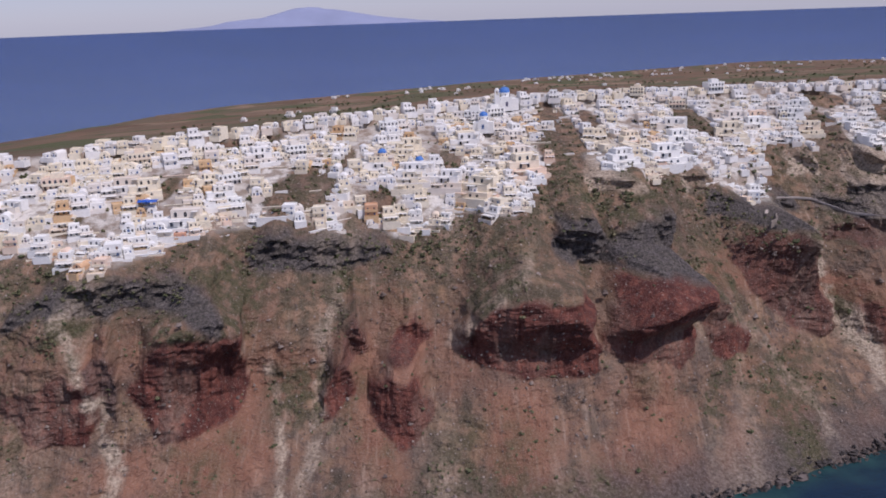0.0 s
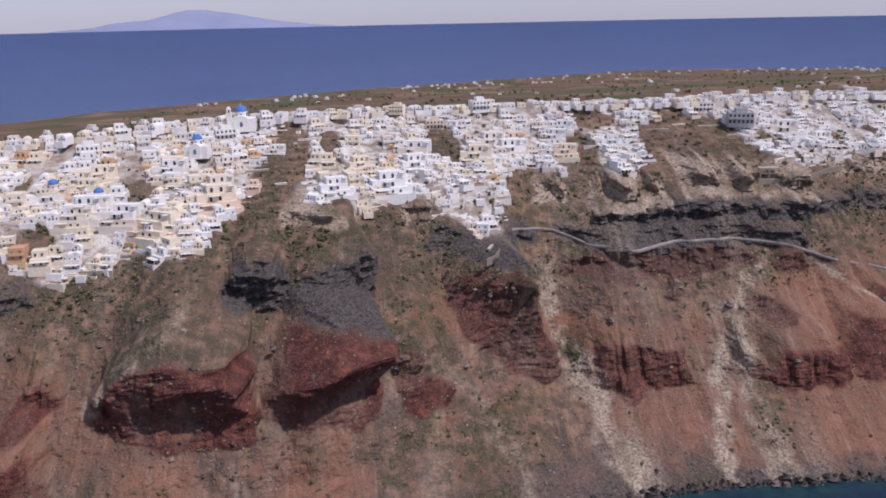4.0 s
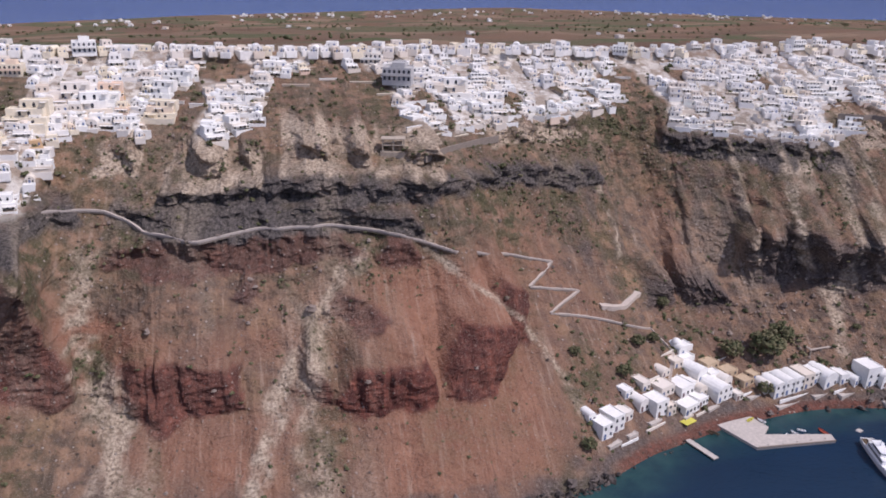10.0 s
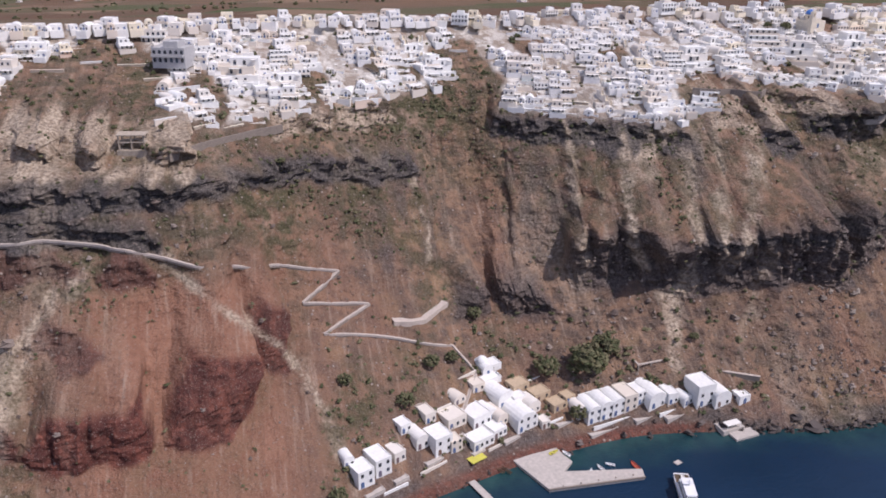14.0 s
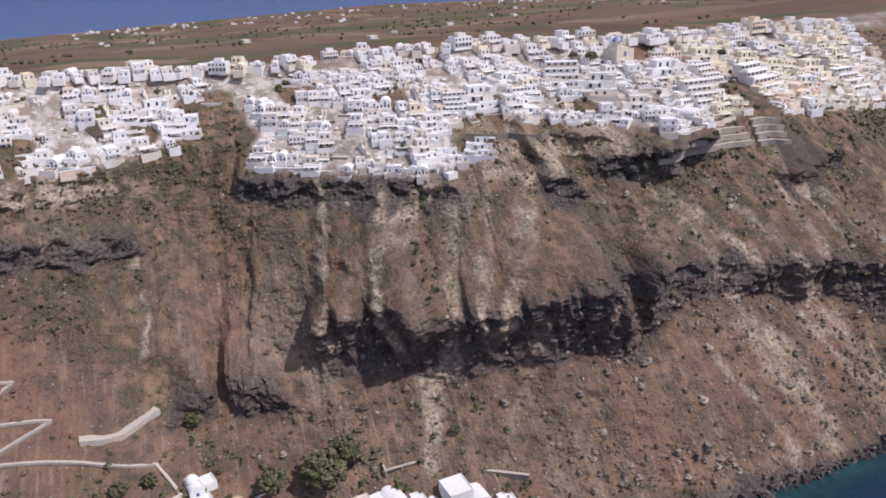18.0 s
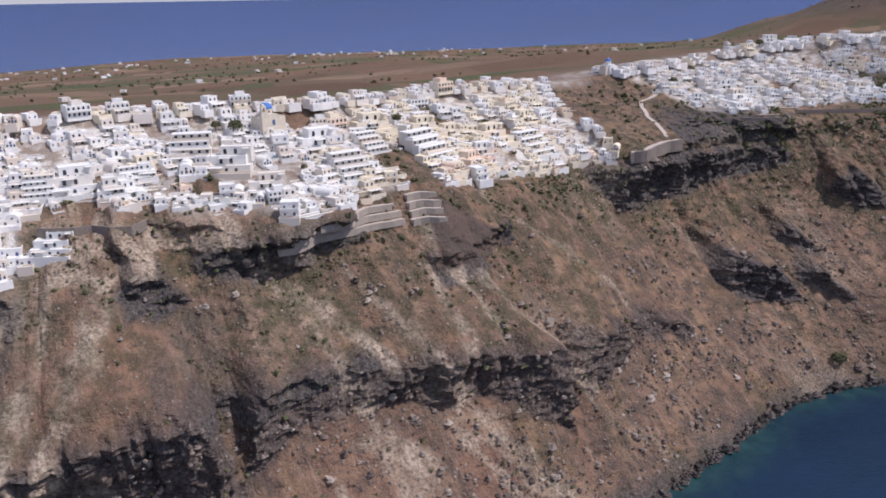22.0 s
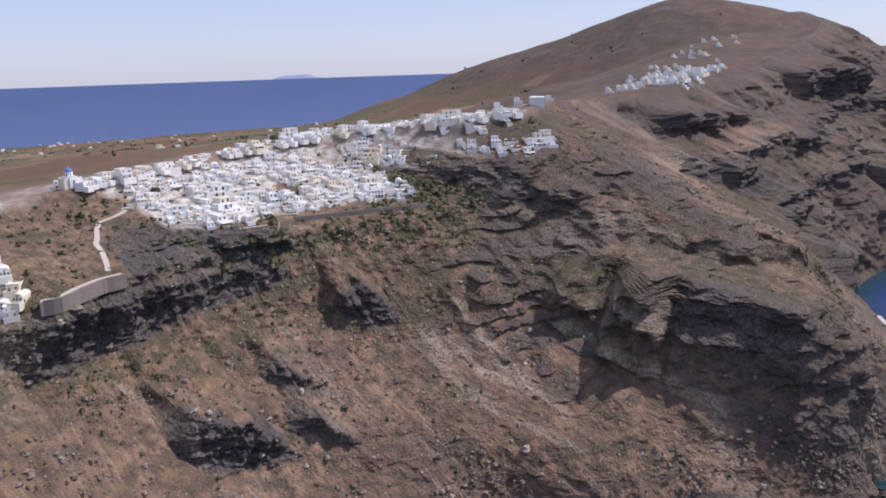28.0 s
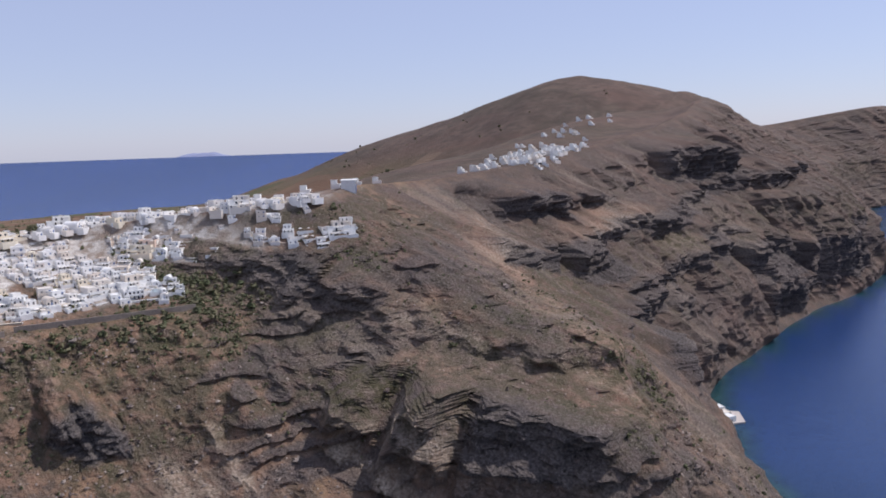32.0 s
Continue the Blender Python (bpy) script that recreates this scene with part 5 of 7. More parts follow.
def settle():
    """Where the houses stand: (kind, x, y, z, turn, scale, how near the lower edge)."""
    spots = []
    for k, base in enumerate(np.arange(102.5, 168, 1.45)):
        x = -318.0 + rng.uniform(0, 6)
        while x < 1342:
            cell = math.floor((x + 9 * noise.noise((base / 14.0, 1.0, 2.0))) / 31.0)
            shift = random.Random(cell * 7 + 3).uniform(0, 3.5)
            lean = random.Random(cell * 5 + 1).uniform(-18, 18)
            level = base + shift
            low, rim = float(np.interp(x, TOWN_X, TOWN_Z)), float(np.interp(x, X_ST, RIM_Z))
            low = low + 2.5 * noise.noise((x / 8.0, 4.0, 1.0)) + abs(rng.gauss(0, 1.6)) - 0.8
            gentle = k % 2 == 0 or slope_at(x, level + 2) - slope_at(x, level - 2) > 11
            if low < level < rim - 0.5 and gentle:
                fold = noise.noise((x / 21.0, level / 11.0, 9.0)) * 1.3
                colour = 1.0 if x < 150 else 0.35 if x < 260 else 0.0
                cream = 1.0 if (812 < x < 1012) else 0.0
                q = rng.random()
                tone = 0
                if colour and q < 0.42 * colour:
                    tone = 2 if q < 0.10 * colour else 1
                elif cream and q < 0.55:
                    tone = 1
                elif q > 0.975:
                    tone = 1
                pick = rng.choices(range(PER_TONE), (2.4, 1.0, 2.2, 2.0, 1.8, 2.4, 0.25, 2.8, (2.2 if 540 < x < 730 else 0.8) if tone == 0 and x > 380 else 0.0, 1.0 if low + 2 < level < rim - 9 else 0.0, 0.3 if 380 < x < 1000 and low + 1 < level < rim - 12 else 0.0))[0]
                if pick > 5 and tone == 2 or pick == 10 and tone:
                    tone = 0
                w = KINDS[tone * PER_TONE + pick][2]
                if (fold > -0.2 or level < low + 4) and not any(((x - gx) / ga) ** 2 + ((level - gz) / gb) ** 2 < 1 for gx, gz, ga, gb in TOWN_GAPS):
                    s = (rng.uniform(0.8, 1.18) if pick < 9 else rng.uniform(0.7, 1.25)) * (0.86 if x > 1095 else 0.95)
                    y = slope_at(x + w / 2, level)
                    y2 = [slope_at(x + w / 2 + e, level) for e in (-9, 9)]
                    turn = math.degrees(math.atan2(y2[1] - y2[0], 18)) * 0.7 + lean + rng.uniform(-14, 14)
                    spots.append((tone * PER_TONE + pick, x + w / 2, y + rng.uniform(-1.8, 1.8), level + rng.uniform(-1.2, 1.2), turn, s, level - low))
                    x += w * s * 0.90 + rng.uniform(-0.4, 0.7)
                else:
                    x += rng.uniform(4, 9)
            else:
                x += 4.0
    for row, back in enumerate((2, 10, 19, 30)):
        x = -330.0 + rng.uniform(0, 9)
        while x < 1345:
            gap = noise.noise((x / 55.0, row * 0.6, 3.0)) * 1.3
            if gap > (-0.5 + 0.09 * row * row) and not (1010 < x < 1090 and row < 2):
                q = rng.random()
                tone = 1 if q < (0.35 if x < 180 or 800 < x < 1010 else 0.12) else 0
                pick = rng.choices(range(PER_TONE), (3, 0.5, 2.6, 0.8, 0.8, 1.0, 0.2, 1.6, 0, 0, 0))[0]
                w = KINDS[tone * PER_TONE + pick][2]
                y = float(np.interp(x, X_ST, RIM_Y)) + back + rng.uniform(-5, 5)
                spots.append((tone * PER_TONE + pick, x + w / 2, y, ground_z(x, max(y, float(np.interp(x, X_ST, RIM_Y)) + 8)) + 0.3, rng.uniform(-25, 25), rng.uniform(0.7, 1.05), 60 + back))
                x += w + rng.uniform(-0.5, 4 + row * 1.6)
            else:
                x += 9
    for k in range(80):
        x = rng.uniform(1262, 1352)
        y = float(np.interp(x, X_ST, RIM_Y)) + rng.uniform(-10, 62)
        pick = rng.choices((0, 1, 2, 3, 4, 5, 7, 8, 9), (3, 1, 2, 2, 1, 2, 2, 0.5, 0.8))[0]
        spots.append((pick, x, y, ground_z(x, y) + 0.2, rng.uniform(-60, -5), rng.uniform(0.5, 0.8), 12.0))
    return spots


SPOTS = settle()
protos, singles, counts = {}, [], {}
rows = Heap()
ROW_MATS = [WHITE_FAR, CREAM, OCHRE, GLASS_AND_SHADE, WOOD, CANVAS, POOL]
SLOT = {WHITE: 0, CREAM: 1, OCHRE: 2, GLASS_AND_SHADE: 3, WOOD: 4, CANVAS: 5, POOL: 6}
LIMIT = {"house": 240, "vaulted_house": 230, "terraced_house": 110, "hotel": 45, "sun_terrace": 130, "cave_hotel": 60, "tiered_hotel": 14}
for k, x, y, z, turn, s, up in sorted(SPOTS, key=lambda q: q[6]):
    kind, tone, w, pieces, label = KINDS[k]
    counts[kind] = counts.get(kind, 0) + 1
    if counts[kind] <= LIMIT[kind]:
        if k not in protos:
            protos[k] = thing(kind, label, {"hotel": "hotel", "cave_hotel": "hotel", "tiered_hotel": "hotel", "sun_terrace": "terrace"}.get(kind, "house"), "houses of the rim town")
            for name, piece, material, note in pieces:
                part(name, piece, material, protos[k], note)
            protos[k].matrix_basis = at(x, y, z, turn, s)
        else:
            first = protos[k]
            keep = first.scale.copy()
            first.scale = (1, 1, 1)
            copy_thing(first, at(x, y, z, turn, s))
            first.scale = keep
    else:
        for name, piece, material, note in pieces:
            rows.add(piece, x, y, z, turn, s, SLOT[material])
rows.make("town_houses", ROW_MATS, "dense rows of white and cream houses behind the front ones", "houses")

# long retaining walls and stairways between the houses
walls = [(("white_wall", WHITE), 0.4), (("stone_wall", TUFF_ROCK), 0.45), (("cream_wall", CREAM), 0.15)]
LENGTHS = (7, 11, 16)
wall_first = {}
for k in range(170):
    x = rng.uniform(-300, 1320)
    low, rim = float(np.interp(x, TOWN_X, TOWN_Z)), float(np.interp(x, X_ST, RIM_Z))
    if rim - low < 6:
        continue
    level = rng.uniform(low - 1, rim - 2) if k % 3 else low + rng.uniform(-2, 2)
    (name, material), n = rng.choices([w[0] for w in walls], [w[1] for w in walls])[0], rng.randrange(3)
    y2 = [slope_at(x + e, level) for e in (-9, 0, 9)]
    m = at(x, y2[1] - rng.uniform(-0.8, 0.8), level - 0.4, math.degrees(math.atan2(y2[2] - y2[0], 18)) + rng.uniform(-8, 8))
    key = (name, n)
    if key in wall_first:
        copy_thing(wall_first[key], m)
    else:
        l = LENGTHS[n]
        wall_first[key] = build_wall = thing("retaining_wall", {"white_wall": "long whitewashed retaining wall between terraces", "stone_wall": "tan rubble-stone retaining wall below houses", "cream_wall": "cream plastered retaining wall on the slope"}[name], "wall", "retaining walls of the town")
        part("face", block(-l / 2, l / 2, -0.4, 0.5, -3.2, 1.3), material, build_wall)
        part("coping", block(-l / 2 - 0.1, l / 2 + 0.1, -0.55, 0.65, 1.3, 1.5), WHITE if name != "stone_wall" else CREAM, build_wall, "pale coping")
        build_wall.matrix_basis = m
stair_first = None
for k in range(70):
    x = rng.uniform(-290, 1310)
    low, rim = float(np.interp(x, TOWN_X, TOWN_Z)), float(np.interp(x, X_ST, RIM_Z))
    if rim - low < 14:
        continue
    level = rng.uniform(low + 11, rim - 1)
    m = at(x, slope_at(x, level) - 2.0, level + 0.8, rng.choice((-1, 1)) * rng.uniform(8, 48))
    if stair_first:
        copy_thing(stair_first, m)
    else:
        stair_first = thing("stairway", "whitewashed stairway running down between houses", "stairs", "stairways of the town")
        prof = [(0.0, -4.0)] + [q for i in range(20) for q in ((-0.85 * i, -0.62 * i), (-0.85 * (i + 1), -0.62 * i))] + [(-17.0, -16.0)]
        k2 = len(prof)
        part("steps", bare([(-1.0, y, z) for y, z in prof] + [(1.0, y, z) for y, z in prof], [tuple(range(k2)), tuple(range(2 * k2 - 1, k2 - 1, -1))] + [(i, k2 + i, k2 + (i + 1) % k2, (i + 1) % k2) for i in range(k2)]), CREAM, stair_first, "worn pale steps")
        for side in (-1.25, 1.0):
            part("side_wall", merged(*[block(side, side + 0.25, -3.4 * i - 3.4, -3.4 * i, -2.48 * i - 5, -2.48 * i + 0.5) for i in range(5)]), WHITE, stair_first, "stepped white side wall")
        stair_first.matrix_basis = m

# ---- the old harbour below the cliff ----
def build(name, label, category, pieces, m, group=""):
    """A thing of its own out of (part name, piece, material, note)."""
    ob = thing(name, label, category, group, at=m)
    made = {}
    for part_name, piece, material, note in pieces:
        owner, _, short = part_name.rpartition("/")
        made[short] = part(short, piece, material, made.get(owner, ob), note)
    return ob


def storehouse(w, d, h, wall, floors=1, flat=True, bays=2):
    out = [("wall", tub(-w / 2, w / 2, 0, d, -3, h, 0.25, 0.3) if flat else vault(-w / 2, w / 2, 0, d, -3, h), wall, "")]
    for s in range(floors):
        for i in range(bays):
            x = -w / 2 + w * (i + 0.5) / bays
            if s == 0 and i == 0:
                out.append(("door", opening(x, 0, 1.1, 2.2, 0, True), WOOD, "painted wooden door"))
            else:
                out.append(("window", opening(x, s * 3.0 + 0.9, 0.9, 1.2), GLASS_AND_SHADE, "dark window"))
    out.append(("window", moved(opening(0, 1.0, 0.9, 1.2), -w / 2, d / 2, 0, -90), GLASS_AND_SHADE, "dark side window"))
    return out


PORT = "white houses of the old harbour"
for x, y, z, w, d, h, floors, flat, bays, turn, note in (
        (470, 418, 3.5, 6, 7, 6.0, 2, True, 2, 24, "small white two-storey house above the red shingle"), (478, 423, 5.0, 6, 8, 6.2, 2, True, 2, 24, "white flat-roofed house beside its twin"),
        (497, 435, 8.0, 5, 8, 5.2, 1, False, 2, 22, "white barrel-vaulted boathouse with an arched door"), (506, 433, 6.0, 7, 8, 6.6, 2, True, 2, 22, "white two-storey cube house near the beach"),
        (515, 445, 9.5, 8, 13, 4.0, 1, True, 3, 24, "long white store with a flat roof"), (527, 446, 8.5, 8, 11, 4.4, 1, True, 3, 24, "white flat-roofed store beside the landing"),
        (525, 436, 4.0, 9, 6, 3.6, 1, True, 4, 24, "low white arcade with dark openings"), (534, 441, 4.2, 6, 6, 3.4, 1, True, 3, 24, "low white arcade beside the quay")) + (
        (548, 444, 3.5, 9, 12, 7.0, 2, False, 3, 20, "white two-storey vaulted house above the quay"), (541, 456, 10.0, 7, 17, 6.0, 1, False, 2, 26, "long white barrel-vaulted storehouse"),
        (581, 444, 3.0, 6, 9, 6.8, 2, False, 2, 12, "white two-storey vaulted house in a row"), (587.5, 445, 3.0, 6, 9, 7.2, 2, False, 2, 12, "white two-storey vaulted house in a row"),
        (594, 446, 3.0, 6, 9, 6.9, 2, False, 2, 12, "white two-storey vaulted house in a row"), (600.5, 447, 3.0, 6, 9, 6.6, 2, True, 2, 12, "white flat-roofed end house of a row"),
        (614, 446, 3.5, 8, 14, 6.4, 1, False, 2, 12, "white vaulted house with a walled court"), (637, 442, 3.5, 8, 9, 8.4, 2, True, 2, 8, "tall white house with a roof terrace by the rocks"),
        (645, 440, 3.2, 7, 8, 6.4, 1, False, 2, 8, "white vaulted house above a bathing platform"), (656, 439, 3.0, 5, 5, 3.2, 1, True, 1, 8, "small white hut among the boulders")):
    build("harbour_house", note, "house", storehouse(w, d, h, WHITE, floors, flat, bays), at(x, y, ground_z(x, y) + 0.3, turn, 1.3), PORT)
for x, y, z, w, d, h, note in ((551, 463, 11.5, 8, 6, 3.4, "beige ruined store without plaster"), (560, 458, 9.5, 8, 6, 3.2, "beige stone store with a flat roof"),
                               (567, 452, 7.0, 7, 6, 3.0, "low beige house with a tiled terrace"), (573, 455, 8.0, 5, 5, 2.8, "small beige outhouse beside the trees")):
    build("stone_store", note, "house", storehouse(w, d, h, plain("beige_plaster", (0.52, 0.40, 0.27), 0.9, 0.2, 1.2), 1, True, 2), at(x, y, ground_z(x, y) + 0.3, 20, 1.2), PORT)
for x, y, w, d, turn in ((472, 416, 9, 6, 24), (484, 422, 7, 6, 24), (500, 430, 9, 6, 24), (513, 440, 8, 7, 24), (521, 434, 7, 5, 24), (531, 444, 8, 7, 24), (538, 440, 9, 6, 22), (545, 452, 8, 7, 24), (556, 449, 9, 6, 18), (566, 446, 9, 6, 16), (586, 440, 20, 4, 12), (606, 443, 12, 5, 12), (622, 441, 14, 5, 10), (536, 466, 9, 6, 20), (524, 452, 8, 6, 24)):
    court = thing("paved_court", "pale paved court with a low rim between harbour houses", "terrace", "paved courts of the harbour", at=at(x, y + 1.5, ground_z(x, y) + 0.2, turn + 3))
    part("paving", tub(-w / 2, w / 2, -d / 2, d / 2, -3.5, 0.25, 0.25, 0.25, 0.0), CONCRETE, court)
extra = random.Random(21)
courts = []
for x, y, w, d, h, floors, flat, note in (
        (464, 424, 4, 6, 4.4, 1, False, "low white boat store above the shingle"), (486, 429, 5, 7, 4.2, 1, True, "white store with a flat roof and a court"), (491, 441, 5, 6, 3.6, 1, True, "small white outhouse up the slope"),
        (503, 446, 5, 8, 4.2, 1, True, "white house on a terrace above the beach"), (512, 434, 5, 6, 4.8, 2, True, "narrow white two-storey house"), (519, 456, 6, 7, 4.0, 1, False, "white vaulted room above a long store")) + (
        (533, 450, 5, 8, 4.2, 1, False, "white vaulted store between two others"), (537, 447, 5, 10, 5.0, 1, False, "white vaulted store with an arched door"), (554, 452, 6, 8, 5.6, 1, False, "white vaulted house beside a ruined store"),
        (548, 456, 6, 7, 4.4, 1, True, "white flat-roofed house up from the quay"), (557, 444, 4, 5, 3.2, 1, True, "small white kiosk behind the quay"), (530, 463, 6, 6, 3.6, 1, True, "white house just below the chapel"),
        (607, 449, 5, 8, 5.8, 2, True, "white house between a row and a court"), (622, 446, 5, 8, 4.8, 1, True, "white flat-roofed boathouse by the shingle"), (629, 444, 5, 7, 4.2, 1, False, "white vaulted boathouse near the rocks"), (576, 447, 5, 8, 5.4, 2, False, "white vaulted end house of a row")):
    build("harbour_house", note, "house", storehouse(w, d, h, WHITE, floors, flat, 2), at(x, y, ground_z(x, y) + 0.3, 22 - 0.1 * max(x - 540, 0) + extra.uniform(-8, 8), 1.15), PORT)
for x, y, l, turn in ((482, 418, 12, 24), (500, 427, 14, 24), (520, 440, 12, 114), (530, 436, 8, 24), (543, 449, 9, 110), (563, 447, 8, 20), (590, 443, 22, 12), (618, 443, 10, 12), (508, 452, 14, 24), (526, 470, 12, 30), (556, 468, 14, 20), (585, 458, 16, 12)):
    wall_ = thing("court_wall", "low whitewashed court wall between harbour houses", "wall", "court walls of the harbour", at=at(x, y, ground_z(x, y), turn))
    part("face", block(-l / 2, l / 2, -0.3, 0.3, -3.0, 1.1), WHITE, wall_)
chapel = [("nave", vault(-2.6, 2.6, 0, 8, -3, 4.6), WHITE, ""), ("dome", moved(dome(2.4, 4.2, 1.0), 0, 5), WHITE, "white dome"), ("side_room", tub(2.5, 7.5, 1, 7, -3, 3.4), WHITE, ""),
          ("forecourt", tub(-5, 4, -4, 0.05, -3, 0.8, 0.25, 0.8), WHITE, "walled forecourt"), ("door", opening(0, 0, 1.1, 2.2, 0, True), WOOD, "arched door")]
build("harbour_chapel", "small white chapel with a dome above the harbour", "church", chapel, at(537, 472, ground_z(537, 472) + 0.3, 18, 1.15))
awning = [("canopy", block(-4, 4, -2.5, 2.5, 2.5, 2.65), YELLOW, "yellow canvas")] + [("post", block(x - 0.07, x + 0.07, y - 0.07, y + 0.07, -1.5, 2.5), WOOD, "") for x in (-3.8, 3.8) for y in (-2.3, 2.3)]
build("awning", "yellow canvas awning on posts by the beach", "awning", awning, at(520, 431, 2.6, 24))


def flat_slab(points, z0, z1):
    n = len(points)
    v = [(x, y, z0) for x, y in points] + [(x, y, z1) for x, y in points]
    return bare(v, [tuple(range(n - 1, -1, -1)), tuple(range(n, 2 * n))] + [(i, (i + 1) % n, n + (i + 1) % n, n + i) for i in range(n)])


quay = thing("quay", "pale concrete quay with a long arm into the harbour", "quay", at=at(0, 0, 0))
part("apron", flat_slab([(534, 437), (545.5, 408.5), (562, 424), (556, 442), (546, 443)], -3, 1.4), CONCRETE, quay, "broad worn concrete apron")
part("arm", flat_slab([(545.5, 408.5), (588.5, 407), (590, 412.5), (556, 418.4)], -3, 1.32), CONCRETE, quay, "narrow concrete arm")
part("edge", flat_slab([(545.5, 408.2), (588.7, 406.7), (588.7, 407.3), (545.6, 408.9)], 1.0, 1.6), STONE, quay, "stone kerb along the arm")
for i in range(5):
    part("bollard", moved(drum(0.22, 1.3, 1.9, 8, 0.3), 552 + 8 * i, 409.2), STONE, quay)
jetty = thing("jetty", "narrow concrete jetty off the shingle beach", "jetty", at=at(518.1, 413.0, 0, 109))
part("deck", block(-9, 9, -1.6, 1.6, 0.7, 1.05), CONCRETE, jetty)
for x in (-7.5, -2.5, 2.5, 7.5):
    part("pile", block(x - 0.4, x + 0.4, -1.3, 1.3, -3, 0.7), STONE, jetty)
for k, (x, y) in enumerate(((528, 428), (531, 427))):
    slip = thing("slip_rail", "weathered timber boat slide running into the sea", "slipway", at=at(x, y, 0.9, -62))
    for s in (-0.5, 0.5):
        part("rail", block(-5, 5, s - 0.15, s + 0.15, -0.2, 0.25), BARK, slip)
bathing = thing("bathing_platform", "pale concrete bathing platform below a white house", "platform", at=at(645, 432, 0, 8))
part("upper_deck", block(-7, 5, -4, 6, -3, 2.6), CONCRETE, bathing)
part("lower_deck", block(-4, 9, -9.5, -3.6, -3, 1.1), CONCRETE, bathing)
part("shade_roof", block(-5, 3, -3.8, 0, 4.8, 5.0), CANVAS, bathing, "pale shade roof")
for x in (-4.7, 2.7):
    part("post", block(x - 0.1, x + 0.1, -3.6, -3.4, 2.5, 4.8), WHITE, bathing)
ruin = thing("ruined_frame", "roofless stone frame of a ruined house", "ruin", at=at(618, 464, 17.5, 6))
for x in (-7, 0, 7):
    for y in (0, 7):
        part("pillar", block(x - 0.4, x + 0.4, y - 0.4, y + 0.4, -2.5, 3.2), STONE, ruin)
for y in (0, 7):
    part("beam", block(-7.6, 7.6, y - 0.4, y + 0.4, 3.2, 3.8), PATHSTONE, ruin)
for x in (-7, 7):
    part("beam", block(x - 0.4, x + 0.4, 0.4, 6.6, 3.2, 3.8), PATHSTONE, ruin)
retain = thing("retaining_wall", "grey stone retaining wall on the slope by the harbour", "wall", at=at(655, 451, 15.5, -30))
part("wall", block(-13, 13, 0, 1.2, -4, 2.2), STONE, retain)
part("coping", block(-13.1, 13.1, -0.1, 1.3, 2.2, 2.5), PATHSTONE, retain)


def boat(length, beam, hull):
    """A small open boat: rounded hull with a sheer, thwarts and a rim."""
    n, v, f = 9, [], []
    ring = [(1.0, 0.5), (0.92, 0.1), (0.55, -0.28), (0.0, -0.38), (-0.55, -0.28), (-0.92, 0.1), (-1.0, 0.5), (-0.88, 0.5), (-0.78, 0.02), (0.0, -0.1), (0.78, 0.02), (0.88, 0.5)]
    for i in range(n):
        u = i / (n - 1)
        wide = beam / 2 * max(0.06, (1 - max(0, (u - 0.45) / 0.55) ** 2.2)) * (0.86 + 0.14 * min(1, u * 4))
        rise = 0.35 * max(0, u - 0.5) ** 2 * 4
        v += [(length * (u - 0.5), b * wide, z + rise) for b, z in ring]
    k = len(ring)
    for i in range(n - 1):
        f += [(i * k + j, i * k + (j + 1) % k, (i + 1) * k + (j + 1) % k, (i + 1) * k + j) for j in range(k)]
    f += [tuple(range(k - 1, -1, -1)), tuple((n - 1) * k + j for j in range(k))]
    return [("hull", bare(v, f), hull, "")] + [("thwart", block(length * s - 0.15, length * s + 0.15, -beam * 0.38, beam * 0.38, 0.22, 0.28), BARK, "wooden thwart") for s in (-0.25, 0.05)]


for x, y, turn, ln, hull, note in ((568, 416.6, 70, 4.2, GELCOAT, "small grey-white dinghy moored inside the quay"), (573, 418.2, 110, 4.4, GELCOAT, "small white dinghy moored inside the quay"),
                                   (578, 419.4, 150, 4.6, GELCOAT, "white open boat moored inside the quay"), (588.5, 416.5, 100, 6.0, RED_PAINT, "orange-red fishing boat at the end of the quay")):
    build("rowing_boat", note, "boat", boat(ln, ln * 0.36, hull), at(x, y, 0.15, turn), "boats in the harbour")
build("rowing_boat", "white dinghy drawn up on the concrete apron", "boat", boat(4.4, 1.6, GELCOAT), at(561, 429, 1.85, 120), "boats in the harbour")
build("rowing_boat", "yellow open boat drawn up beside the shingle", "boat", boat(4.8, 1.7, YELLOW), at(556, 431, 1.85, 20), "boats in the harbour")
raft = thing("mooring_raft", "small floating mooring raft off the quay", "raft", at=at(608, 414, 0, 20))
part("deck", block(-1.6, 1.6, -1.2, 1.2, 0.15, 0.5), CONCRETE, raft)
part("float", block(-1.5, 1.5, -1.1, -0.5, -0.4, 0.15), GELCOAT, raft)
part("float", block(-1.5, 1.5, 0.5, 1.1, -0.4, 0.15), GELCOAT, raft)


